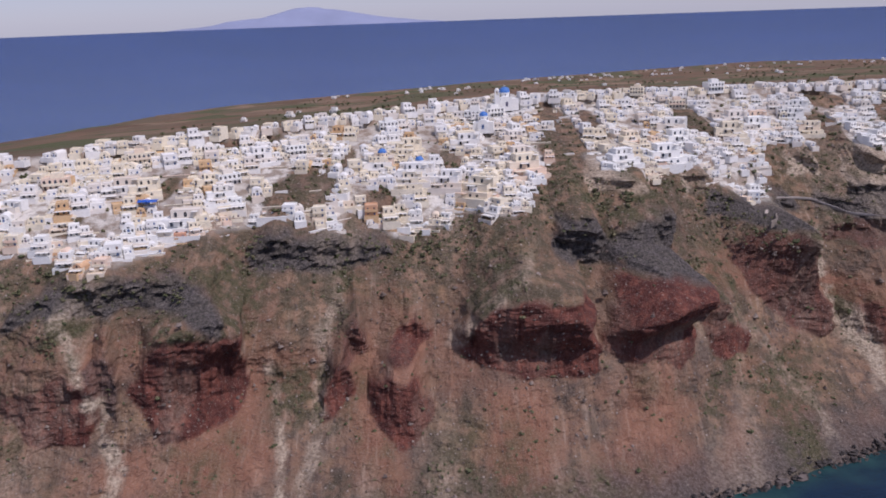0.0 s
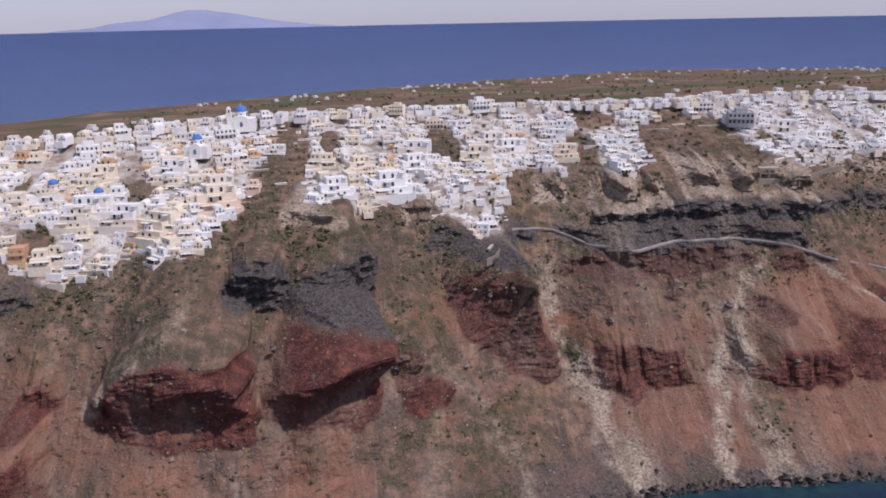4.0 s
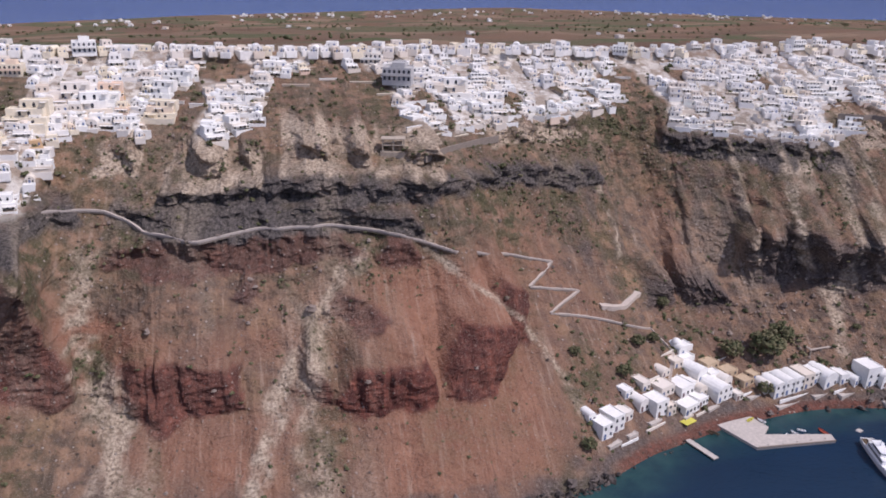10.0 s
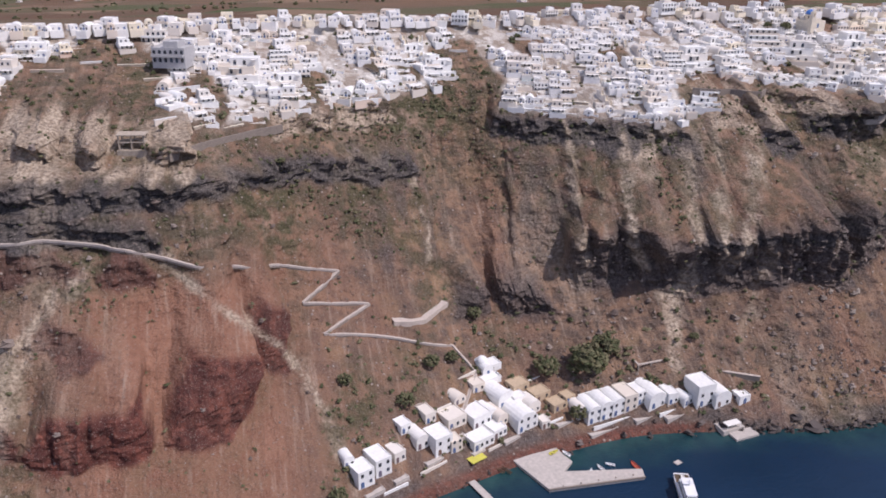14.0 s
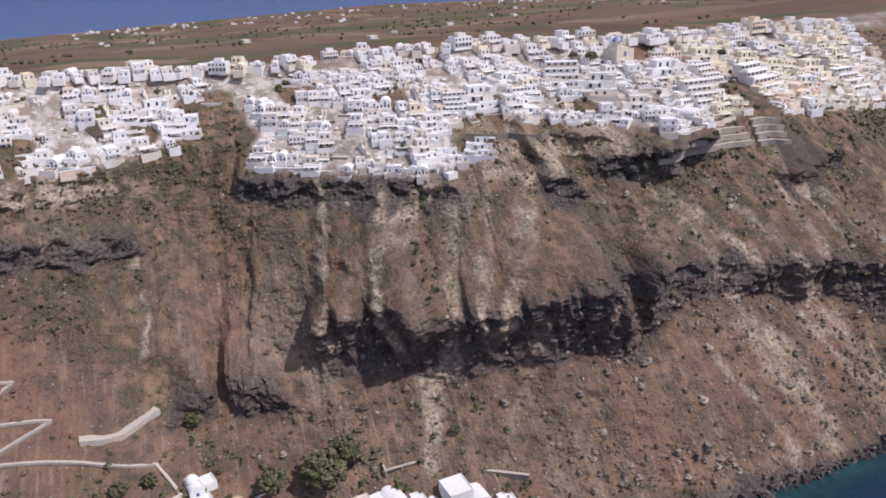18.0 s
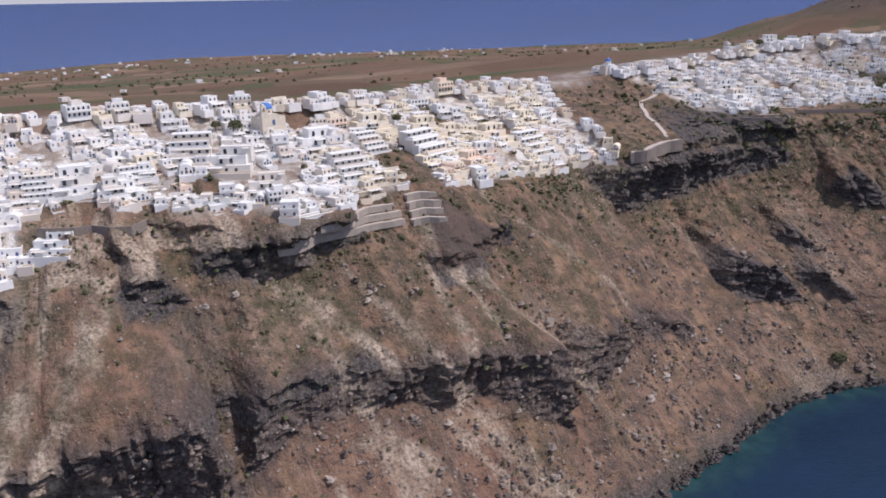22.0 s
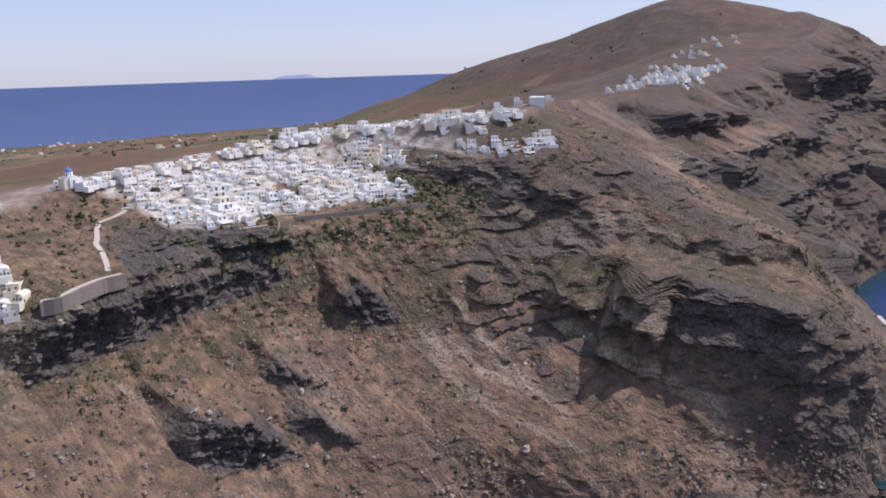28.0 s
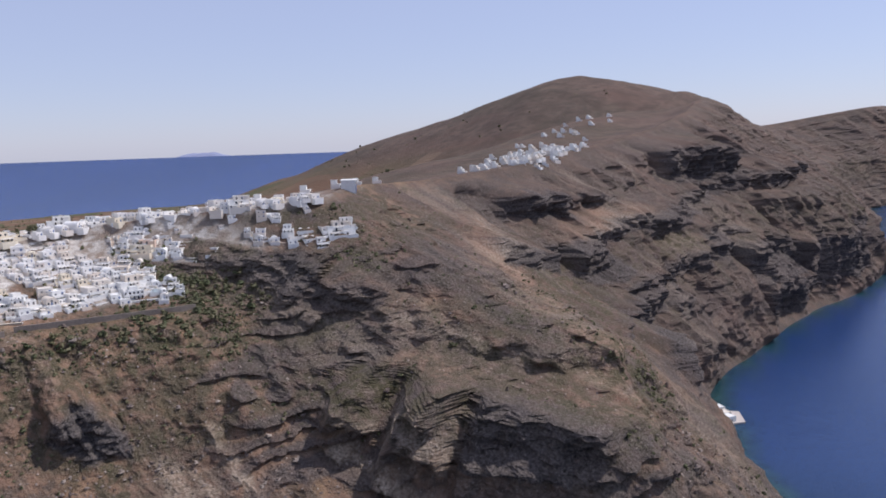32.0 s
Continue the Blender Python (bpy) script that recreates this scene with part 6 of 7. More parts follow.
def yacht():
    L, B, n = 33.0, 7.0, 14
    v, f = [], []
    ring = [(1.0, 3.0), (0.94, 1.0), (0.7, -0.6), (0.0, -1.2), (-0.7, -0.6), (-0.94, 1.0), (-1.0, 3.0)]
    for i in range(n):
        u = i / (n - 1)
        wide = B / 2 * max(0.03, 1 - max(0, (u - 0.5) / 0.5) ** 2.4) * (0.9 + 0.1 * min(1, 5 * u))
        v += [(L * (u - 0.5) + (0.9 * z * max(0, u - 0.6)), b * wide, z + 0.8 * max(0, u - 0.5) ** 2 * 4 * (z > 0)) for b, z in ring]
    k = len(ring)
    for i in range(n - 1):
        f += [(i * k + j, (i + 1) * k + j, (i + 1) * k + j + 1, i * k + j + 1) for j in range(k - 1)] + [(i * k + k - 1, (i + 1) * k + k - 1, (i + 1) * k, i * k)]
    f += [tuple(range(k)), tuple((n - 1) * k + j for j in range(k - 1, -1, -1))]
    out = [("hull", bare(v, f), GELCOAT, "white hull"), ("main_cabin", block(-10, 7, -2.7, 2.7, 2.9, 5.3, 0.35), GELCOAT, ""), ("upper_cabin", block(-7, 3.5, -2.2, 2.2, 5.3, 7.3, 0.4), GELCOAT, ""),
           ("roof", block(-8, 3, -2.4, 2.4, 7.3, 7.5, 0.1), GELCOAT, ""), ("aft_deck", block(-15.5, -10, -3.0, 3.0, 3.0, 3.2), BARK, "teak aft deck")]
    for y in (-2.62, 2.52):
        out.append(("window_band", block(-9, 6, y, y + 0.1, 3.6, 4.6), GLASS_AND_SHADE, "dark window band"))
    for y in (-2.12, 2.02):
        out.append(("window_band", block(-6, 2.6, y, y + 0.1, 5.9, 6.8), GLASS_AND_SHADE, "dark window band"))
    out += [("windscreen", block(2.9, 3.3, -1.7, 1.7, 5.8, 6.8), GLASS_AND_SHADE, "dark windscreen"), ("mast", merged(block(-3.2, -2.8, -0.2, 0.2, 7.4, 10.4), block(-3.5, -2.5, -1.4, 1.4, 9.0, 9.2)), GELCOAT, "radar mast"),
            ("tender", moved(boat(4, 1.6, GELCOAT)[0][1], -12.5, 0, 3.7), CANVAS, "covered tender"), ("bow_rail", merged(*[block(8 + i * 1.2, 8.08 + i * 1.2, s * (3.0 - 0.25 * i * i * 0.4), s * (3.0 - 0.25 * i * i * 0.4) + 0.08, 3.2, 4.3) for i in range(6) for s in (-1, 1)]), GELCOAT, "")]
    return out


build("motor_yacht", "white motor yacht moored stern-to off the quay", "yacht", yacht(), at(598.5, 388, 0.3, -107))


# ---- the stepped path from the town to the harbour ----
def ribbon(points, w, z0, z1, out=0.0, step=3.0):
    """A band along points of the slope (x, z), w wide, that stands out of it."""
    line_ = []
    for (xa, za), (xb, zb) in zip(points, points[1:]):
        n = max(2, int(math.hypot(xb - xa, (zb - za) * 1.5) / step))
        line_ += [(xa + (xb - xa) * i / n, za + (zb - za) * i / n) for i in range(n)]
    line_.append(points[-1])
    ctr = []
    for x, z in line_:
        y = sum(slope_at(x + e, z) for e in (-5, -2, 0, 2, 5)) / 5
        ctr.append((x, y - out, z))
    v, f = [], []
    for i, (x, y, z) in enumerate(ctr):
        a, b = ctr[max(i - 1, 0)], ctr[min(i + 1, len(ctr) - 1)]
        tx, ty = b[0] - a[0], b[1] - a[1]
        m = math.hypot(tx, ty) + 1e-6
        nx, ny = -ty / m * w / 2, tx / m * w / 2
        v += [(x - nx, y - ny, z + z0), (x + nx, y + ny, z + z0), (x + nx, y + ny, z + z1), (x - nx, y - ny, z + z1)]
    for i in range(len(ctr) - 1):
        a, b = 4 * i, 4 * i + 4
        f += [(a, b, b + 1, a + 1), (a + 1, b + 1, b + 2, a + 2), (a + 2, b + 2, b + 3, a + 3), (a + 3, b + 3, b, a)]
    f += [(0, 1, 2, 3), (4 * len(ctr) - 1, 4 * len(ctr) - 2, 4 * len(ctr) - 3, 4 * len(ctr) - 4)]
    return bare(v, f)


RUBBLE = plain("whitewashed_rubble", (0.46, 0.40, 0.35), 0.9, 0.25, 0.8)
PATH_XZ = [(196, 103), (214, 105), (241, 102), (260, 95), (285, 94), (316, 96), (345, 96), (381, 92), (399, 85), (428, 76), (472, 63), (453, 57), (485, 49), (461, 46.5), (500, 37), (522, 31), (531, 22), (519, 15), (505, 11)]
for a, b in zip(PATH_XZ, PATH_XZ[1:]):
    flight = thing("stepped_path", "pale stepped mule path with low whitewashed walls", "path", "flights of the harbour path")
    part("foundation", ribbon([a, b], 1.7, -1.4, 0.05, 1.2), STONE, flight, "dark rubble foundation")
    part("paving", ribbon([a, b], 1.7, 0.05, 0.2, 1.2), PATHSTONE, flight, "worn stone steps")
    part("outer_wall", ribbon([a, b], 0.35, -0.5, 0.5, 2.1), RUBBLE, flight, "low whitewashed wall")
spur_path = thing("ramp", "pale bare ramp above the harbour", "path")
part("paving", ribbon([(495, 43), (510, 41), (524, 43)], 4.5, -4, 0.3, 1.5), PATHSTONE, spur_path)
upper_path = thing("cliff_walk", "pale footpath climbing along the rim", "path")
part("paving", ribbon([(1050, 129), (1062, 137), (1080, 143), (1100, 146)], 2.6, -4, 0.3, 1.2), PATHSTONE, upper_path)

# ---- churches, walls and single buildings ----
def church(w, d, wall, r, cap, tower=True):
    out = [("nave", vault(-w / 2, w / 2, 0, d, -3, 6.2), wall, ""), ("aisle", tub(w / 2 - 0.2, w / 2 + 3.5, 1, d - 1, -3, 4.4), wall, ""), ("aisle", tub(-w / 2 - 3.5, -w / 2 + 0.2, 1, d - 1, -3, 4.4), wall, ""),
           ("drum", moved(drum(r * 0.98, 4.5, 8.2, 12), 0, d * 0.6), wall, "round drum with slits"), ("dome", moved(dome(r, 8.15, 0.95), 0, d * 0.6), cap, "blue dome"),
           ("dome/cross", moved(merged(block(-0.08, 0.08, -0.08, 0.08, 0, 1.4), block(-0.45, 0.45, -0.08, 0.08, 0.8, 0.96)), 0, d * 0.6, 8.1 + r * 0.95), WHITE, ""),
           ("nave/door", opening(0, 0, 1.6, 3.0, 0, True), WOOD, "arched door")]
    for i in range(6):
        a = math.pi * 2 * i / 6
        out.append(("drum/drum_window", moved(opening(0, 5.4, 0.6, 1.9, -r, True), 0, d * 0.6, 0, math.degrees(a)), GLASS_AND_SHADE, "narrow window"))
    if tower:
        out += [("bell_tower", merged(block(-w / 2 - 3.4, -w / 2 - 0.4, -1.5, 1.3, -3, 7.5), block(-w / 2 - 3.2, -w / 2 - 2.5, -1.3, 1.1, 7.5, 10), block(-w / 2 - 1.3, -w / 2 - 0.6, -1.3, 1.1, 7.5, 10), block(-w / 2 - 3.3, -w / 2 - 0.5, -1.4, 1.2, 10, 10.6)), wall, "open bell tower"),
                ("bell_tower/tower_cap", moved(dome(1.2, 10.6, 1.1), -w / 2 - 1.9, -0.1), wall, "")]
    return out


for x, y, z, w, d, r, wall, turn, s, tower, note in ((51, 600, 158.5, 9, 15, 3.6, WHITE, 5, 1.15, True, "large white church with a blue dome above the roofs"), (30, 545, 150, 7, 11, 3.0, WHITE, -8, 1.0, False, "white church with a pale blue dome among houses"),
                                                 (-34, 489, 137, 6, 9, 2.9, CREAM, 12, 0.95, False, "pinkish chapel with a bright blue dome"), (-13, 489, 131.5, 6, 9, 2.8, WHITE, -6, 0.95, True, "white chapel with a bright blue dome"),
                                                 (802, 624, 155.5, 8, 14, 3.4, CREAM_STONE, 8, 0.95, True, "cream church with a blue dome and bell tower"), (1092, 700, 160, 6, 10, 2.6, WHITE, 0, 0.9, False, "white chapel on the plateau")):
    build("church", note, "church", church(w, d, wall, r, BLUE, tower), at(x, y, z, turn, s), "churches of the town")
grey = plain("grey_plaster", (0.46, 0.45, 0.44), 0.85, 0.15, 1.5)
build("grey_hotel", "tall grey plastered building with arched windows", "hotel", hotel(14, 12, grey), at(398, 600, 149, -18, 1.25))
pav = [("lower_floor", block(-6, 6, 0, 6, -0.3, 0.1), TUFF_ROCK, ""), ("upper_floor", block(-6, 6, 0, 6, 3.2, 3.6), TUFF_ROCK, ""), ("roof", block(-6.4, 6.4, -0.4, 6.4, 6.6, 7.0), TUFF_ROCK, "")]
pav += [("pillar", block(x - 0.3, x + 0.3, y - 0.3, y + 0.3, z, z + 3.2), TUFF_ROCK, "") for x in (-5.5, 0, 5.5) for y in (0.4, 5.6) for z in (0.05, 3.5)] + [("base_wall", block(-6.2, 6.2, 0.2, 8, -8, -0.2, -0.6), TUFF_ROCK, "")]
build("unfinished_pavilion", "unfinished beige concrete frame on the tuff crag", "ruin", pav, at(384, slope_at(384, 124) - 3, 124, -10))
tarp = [("canvas", merged(block(-5, 0, -3.5, 3.5, 2.9, 3.05), moved(block(0, 5, -3.5, 3.5, 2.9, 3.05), 0, 0, -0.25)), TARP, "blue canvas")] + [("post", block(x - 0.08, x + 0.08, y - 0.08, y + 0.08, -2, 2.9), WHITE, "") for x in (-4.8, 4.8) for y in (-3.3, 3.3)]
build("canvas_canopy", "bright blue canvas canopy over a terrace", "canopy", tarp, at(-159, slope_at(-159, 129) - 2, 130.5, 8))
# stone terraces below the eastern houses
for k, (x0, x1, z, h) in enumerate(((770, 836, 118.0, 1.3), (776, 836, 121, 1.3), (790, 834, 124, 1.3), (840, 856, 116.5, 1.7), (841, 857, 119.5, 1.7), (842, 858, 122.5, 1.7), (843, 858, 125.5, 1.7))):
    wall = thing("terrace_wall", "pale dry-stone terrace wall on the slope", "wall", "stone terraces below the houses")
    part("wall", ribbon([(x0, z), (0.5 * (x0 + x1), z + 0.6), (x1, z)], 0.8, -1.6, h, 2.2, 6.0), plain("pale_masonry", (0.40, 0.345, 0.285), 0.92, 0.3, 0.8) if not bpy.data.materials.get("pale_masonry") else bpy.data.materials["pale_masonry"], wall)
    part("fill", ribbon([(x0, z), (0.5 * (x0 + x1), z + 0.6), (x1, z)], 3.0, -1.6, h - 0.3, 0.5, 6.0), PATHSTONE, wall, "levelled ground")
bastion = thing("bastion", "brown stone retaining wall round a lookout", "wall")
part("wall", ribbon([(1010, 122), (1030, 124), (1052, 125)], 1.2, -3, 4.2, 3.4), STONE, bastion)
part("court", ribbon([(1010, 122), (1030, 124), (1052, 125)], 5.0, -3, 3.6, 0.8), PATHSTONE, bastion, "levelled court")
for x0, x1, z, h, note in ((1108, 1165, 133.5, 3.0, "grey retaining wall under the eastern houses"), (1170, 1250, 134.5, 3.2, "long grey retaining wall under white houses"),
                           (684, 724, 130.0, 3.0, "grey retaining wall above the tuff crags"), (192, 212, 100.5, 3.2, "grey wall below the lowest white houses"), (400, 452, 121.5, 3.0, "grey retaining wall under stepped terraces")):
    wall = thing("retaining_wall", note, "wall", "retaining walls below the houses")
    part("wall", ribbon([(x0, z), (x1, z)], 0.8, -2, h * 0.7, 2.6, 6.0), STONE, wall)


# ---- village on the ridge, the lone house and the cove in the east ----
def villa(w, d, h, wall):
    return [("wall", tub(-w / 2, w / 2, 0, d, -4, h), wall, ""), ("upper_room", tub(-w * 0.3, w * 0.2, d * 0.35, d, h - 0.6, h + 2.9), wall, ""), ("terrace", tub(-w * 0.6, w * 0.55, -4, 0.05, -5, 0.6, 0.3, 0.6), wall, "walled terrace")] + [
        ("window", opening(x * w, 0.8, 1.1, 1.4), GLASS_AND_SHADE, "dark window") for x in (-0.33, 0.0, 0.33)]


first = None
for k in range(120):
    if k < 104:
        u, w = rng.random(), rng.random() ** 1.6
        x = (1 - u) * (1683 - 21 * w) + u * (1820 + 109 * w)
        y = (1 - u) * (555 + 81 * w) + u * (565 + 130 * w)
    else:
        u, w = rng.random(), rng.random()
        x, y = 1930 + 260 * u, 610 + 50 * u + 75 * w
    m = at(x, y, ground_z(x, y) + 0.9, rng.uniform(-20, 40), rng.uniform(0.5, 0.8))
    if first is None:
        first = build("villa", "white flat-roofed house of the village on the ridge", "house", villa(9, 8, 4.2, WHITE), m, "houses of the ridge village")
    else:
        keep = first.scale.copy()
        first.scale = (1, 1, 1)
        copy_thing(first, m)
        first.scale = keep
blue_front = [("wall", tub(-9, 9, 0, 10, -4, 5.5), WHITE, ""), ("front", block(-9.05, 9.05, -0.3, 0.1, -3, 2.2), plain("blue_grey_front", (0.16, 0.24, 0.42), 0.7, 0.2, 1.5), "blue-grey lower front"), ("roof_slab", block(-9.5, 9.5, -1, 10.3, 5.5, 5.9), WHITE, "")]
blue_front += [("window", opening(x, 2.6, 2.0, 1.6, -0.1), GLASS_AND_SHADE, "dark window") for x in (-6, -2, 2, 6)]
build("lone_house", "wide white house with a blue-grey front on the rim", "house", blue_front, at(1396, 556, ground_z(1396, 570) + 0.2, 38))
for x, y, w, note in ((1420, 590, 8, "low white house behind the lone wide house"), (1440, 586, 7, "small white house beside a track on the rim"), (1376, 580, 9, "white house with a terrace near the rim track"), (1352, 600, 10, "flat white house at the town's edge"), (1470, 590, 6, "small white hut on the rim")):
    build("rim_house", note, "house", villa(w, 7, 3.6, WHITE), at(x, y, ground_z(x, y) + 0.2, 35))
for x, y, turn, note in ((1588, 349, 50, "white house on the shore of a far cove"), (1598, 356, 45, "low white boathouse in a far cove"), (1580, 344, 55, "white landing house in a far cove")):
    build("cove_house", note, "house", storehouse(9, 8, 4.5, WHITE, 1, True, 3), at(x, y, max(ground_z(x, y), 1.0) + 0.3, turn))
cove = thing("landing", "pale concrete landing in a far cove", "quay")
part("deck", flat_slab([(1572, 342), (1580, 334), (1602, 344), (1600, 354)], -4, 1.2), CONCRETE, cove)

# ---- scrub, boulders and trees ----
def lump(n_seed, squash=0.7, ragged=0.35, rings=3, seg=6):
    """A small uneven lump, unit size, resting on z = 0."""
    r = random.Random(n_seed)
    v, f = [(0, 0, -0.25)], []
    for j in range(rings):
        a = -0.35 + (1.25 + 0.35) * (j + 0.6) / rings
        for i in range(seg):
            b = 2 * math.pi * (i + 0.5 * (j % 2)) / seg
            k = 1 + r.uniform(-ragged, ragged)
            v.append((math.cos(a) * math.cos(b) * k * 0.5, math.cos(a) * math.sin(b) * k * 0.5, (math.sin(a) * 0.5 + 0.2) * squash * k))
    v.append((r.uniform(-0.08, 0.08), r.uniform(-0.08, 0.08), (0.5 + 0.2) * squash * (1 + r.uniform(-ragged, ragged))))
    for i in range(seg):
        f.append((0, 1 + (i + 1) % seg, 1 + i))
        for j in range(rings - 1):
            a, b = 1 + j * seg + i, 1 + j * seg + (i + 1) % seg
            f += [(a, b, b + seg), (a, b + seg, a + seg)]
        f.append((1 + (rings - 1) * seg + i, 1 + (rings - 1) * seg + (i + 1) % seg, len(v) - 1))
    return bare(v, f)


def tuft(n_seed):
    """A shrub: several ragged lumps of different size leaning apart."""
    r = random.Random(n_seed)
    pieces = []
    for i in range(3):
        v, f = lump(n_seed * 11 + i, 0.9, 0.5, 2, 4)
        s = r.uniform(0.5, 0.85)
        pieces.append(moved((v * s, f), r.uniform(-0.35, 0.35), r.uniform(-0.35, 0.35), r.uniform(-0.05, 0.12), r.uniform(0, 360)))
    return merged(*pieces)


def scatter(name, variants, xyz, sizes, material, label, category, seed=1, smooth_=False):
    """Many lumps in one mesh."""
    r = np.random.RandomState(seed)
    vs, fs, n = [], [], 0
    which = r.randint(0, len(variants), len(xyz))
    turn = r.uniform(0, 2 * math.pi, len(xyz))
    stretch = r.uniform(0.75, 1.3, (len(xyz), 3))
    for k, (v, f) in enumerate(variants):
        sel = np.where(which == k)[0]
        if not len(sel):
            continue
        tri = np.array([q for q in f], np.int64)
        c, s = np.cos(turn[sel])[:, None], np.sin(turn[sel])[:, None]
        p = v[None] * sizes[sel][:, None, None] * stretch[sel][:, None, :]
        q = np.stack([p[..., 0] * c - p[..., 1] * s, p[..., 0] * s + p[..., 1] * c, p[..., 2]], -1) + xyz[sel][:, None, :]
        vs.append(q.reshape(-1, 3))
        fs.append((tri[None] + (np.arange(len(sel)) * len(v))[:, None, None] + n).reshape(-1, 3))
        n += len(sel) * len(v)
    co, tri = np.concatenate(vs).astype(np.float32), np.concatenate(fs).astype(np.int32)
    me = bpy.data.meshes.new(name)
    me.vertices.add(len(co))
    me.vertices.foreach_set("co", co.reshape(-1))
    me.loops.add(tri.size)
    me.loops.foreach_set("vertex_index", tri.reshape(-1))
    me.polygons.add(len(tri))
    me.polygons.foreach_set("loop_start", np.arange(0, tri.size, 3, dtype=np.int32))
    me.update(calc_edges=True)
    me.polygons.foreach_set("use_smooth", np.full(len(tri), smooth_))
    me.materials.append(material)
    return tagged(new(name, me), label, category, kind="stuff")


def on_slope(count, seed, chance, x0=-320.0, x1=1450.0):
    """Places on the slope, kept by chance(x, z, i, j), with i, j the cell of the land's grid."""
    r = np.random.RandomState(seed)
    xs, v, y, top = KEEP["xs"], KEEP["v"], KEEP["y"], KEEP["top"]
    a, b = np.searchsorted(xs, x0), np.searchsorted(xs, x1)
    i, j = r.randint(a, b - 1, count), r.randint(8, len(v) - 2, count)
    z = -7 + v[j] * (top[i] + 7)
    keep = r.uniform(0, 1, count) < chance(xs[i], z, i, j)
    i, j, z = i[keep], j[keep], z[keep]
    return np.stack([xs[i] + r.uniform(-0.6, 0.6, len(i)), y[i, j], z - 0.15], 1)


def scrub_chance(x, z, i, j):
    low = np.interp(x, TOWN_X, TOWN_Z, left=112, right=300)
    below = (1 - smooth(low - 3, low, z)) + 0.25
    patch = np.clip(rough(x / 26, z / 17, 31.0, 2) * 1.2 + 0.15, 0, 1)
    return np.clip(KEEP["leaf"][i, j] * 0.9 * patch + 0.05 + (1.1 + 1.2 * smooth(1060, 1110, x)) * np.exp(-((low - z - 9) / 11.0) ** 2) * (0.3 + 0.7 * patch), 0, 1) * below * (1 - 0.8 * KEEP["red"][i, j]) * (1 - KEEP["fan"][i, j]) * smooth(3, 9, z)


def stone_chance(x, z, i, j):
    low = np.interp(x, TOWN_X, TOWN_Z, left=112, right=300)
    talus = smooth(540, 700, x) * (1 - smooth(66, 84, z)) * 0.9 + 0.20
    patch = np.clip(rough(x / 20, z / 15, 41.0, 2) + 0.35, 0.08, 1)
    return (1 - KEEP["fan"][i, j]) * talus * patch * (1 - smooth(low - 8, low - 2, z)) * (1 - 0.6 * KEEP["soil"][i, j]) * smooth(2, 6, z)


nr = np.random.RandomState(5)
spots = on_slope(16000, 19, lambda x, z, i, j: 0.75 * np.exp(-((np.interp(x, TOWN_X, TOWN_Z) - z - 8) / 8.0) ** 2) * np.clip(0.5 + rough(x / 18, z / 9, 61.0, 2), 0, 1) * (1 - smooth(1335, 1360, x)), 1070.0, 1360.0)
scatter("cliff_bushes", [tuft(k + 100) for k in range(6)], spots, nr.uniform(1.8, 4.6, len(spots)), LEAF, "dark green bushes on the crags below the houses", "bushes", 14)
spots = on_slope(26000, 23, lambda x, z, i, j: 0.5 * np.exp(-((np.interp(x, TOWN_X, TOWN_Z) - z - 9) / 9.0) ** 2) * np.clip(0.45 + rough(x / 20, z / 10, 63.0, 2), 0, 1) * (1 - KEEP["red"][i, j]) * (1 - KEEP["fan"][i, j]), -300.0, 1075.0)
scatter("rim_bushes", [tuft(k + 120) for k in range(6)], spots, nr.uniform(1.3, 3.6, len(spots)), LEAF, "dark olive bushes on the crags under the town", "bushes", 15)
spots = on_slope(50000, 11, scrub_chance)
scatter("scrub", [tuft(k) for k in range(6)], spots, nr.uniform(0.8, 2.4, len(spots)) * nr.uniform(0.7, 1.15, len(spots)), LEAF, "olive and dark green scrub on the cliff", "scrub", 2)
spots = on_slope(52000, 12, stone_chance)
scatter("boulders", [lump(k, 0.8, 0.4, 2, 5) for k in range(8)], spots, np.minimum(0.7 + nr.exponential(0.65, len(spots)), 4.5), ROCK, "brown and grey fallen rocks on the slope", "rocks", 3)
spots = on_slope(5200, 27, lambda x, z, i, j: stone_chance(x, z, i, j) * 0.8, 540.0, 1290.0)
scatter("fallen_blocks", [lump(k + 200, 0.85, 0.45, 2, 5) for k in range(8)], spots, nr.uniform(1.0, 2.2, len(spots)) + nr.exponential(0.7, len(spots)), plain("pale_block", (0.24, 0.195, 0.16), 0.95, 0.4, 0.9, spread=0.6, other=(0.42, 0.355, 0.29), island=True, bump=0.6), "large pale blocks fallen on the slope", "rocks", 13)
shore_x = nr.uniform(-320, 1440, 4200)
shore_z = np.abs(nr.normal(0, 1.6, 4200)) - 0.7
spots = np.stack([shore_x, [slope_at(a, max(b, -2)) for a, b in zip(shore_x, shore_z)] - nr.uniform(0, 3, 4200), shore_z - 0.4], 1)
spots = spots[~((spots[:, 0] > 466) & (spots[:, 0] < 640) & (nr.uniform(0, 1, 4200) < 0.9))]
scatter("shore_rocks", [lump(k + 50, 0.8, 0.4, 2, 5) for k in range(8)], spots, 0.9 + nr.exponential(0.9, len(spots)), LAVA, "dark lava boulders along the waterline", "rocks", 4)
yard_x, yard_z = nr.uniform(-300, 1330, 9000), nr.uniform(106, 172, 9000)
good = (yard_z > np.interp(yard_x, TOWN_X, TOWN_Z)) & (yard_z < np.interp(yard_x, X_ST, RIM_Z)) & (nr.uniform(0, 1, 9000) < 0.16 + 0.5 * bare_patch(yard_x, yard_z))
spots = np.stack([yard_x[good], [slope_at(a, b) for a, b in zip(yard_x[good], yard_z[good])], yard_z[good]], 1)
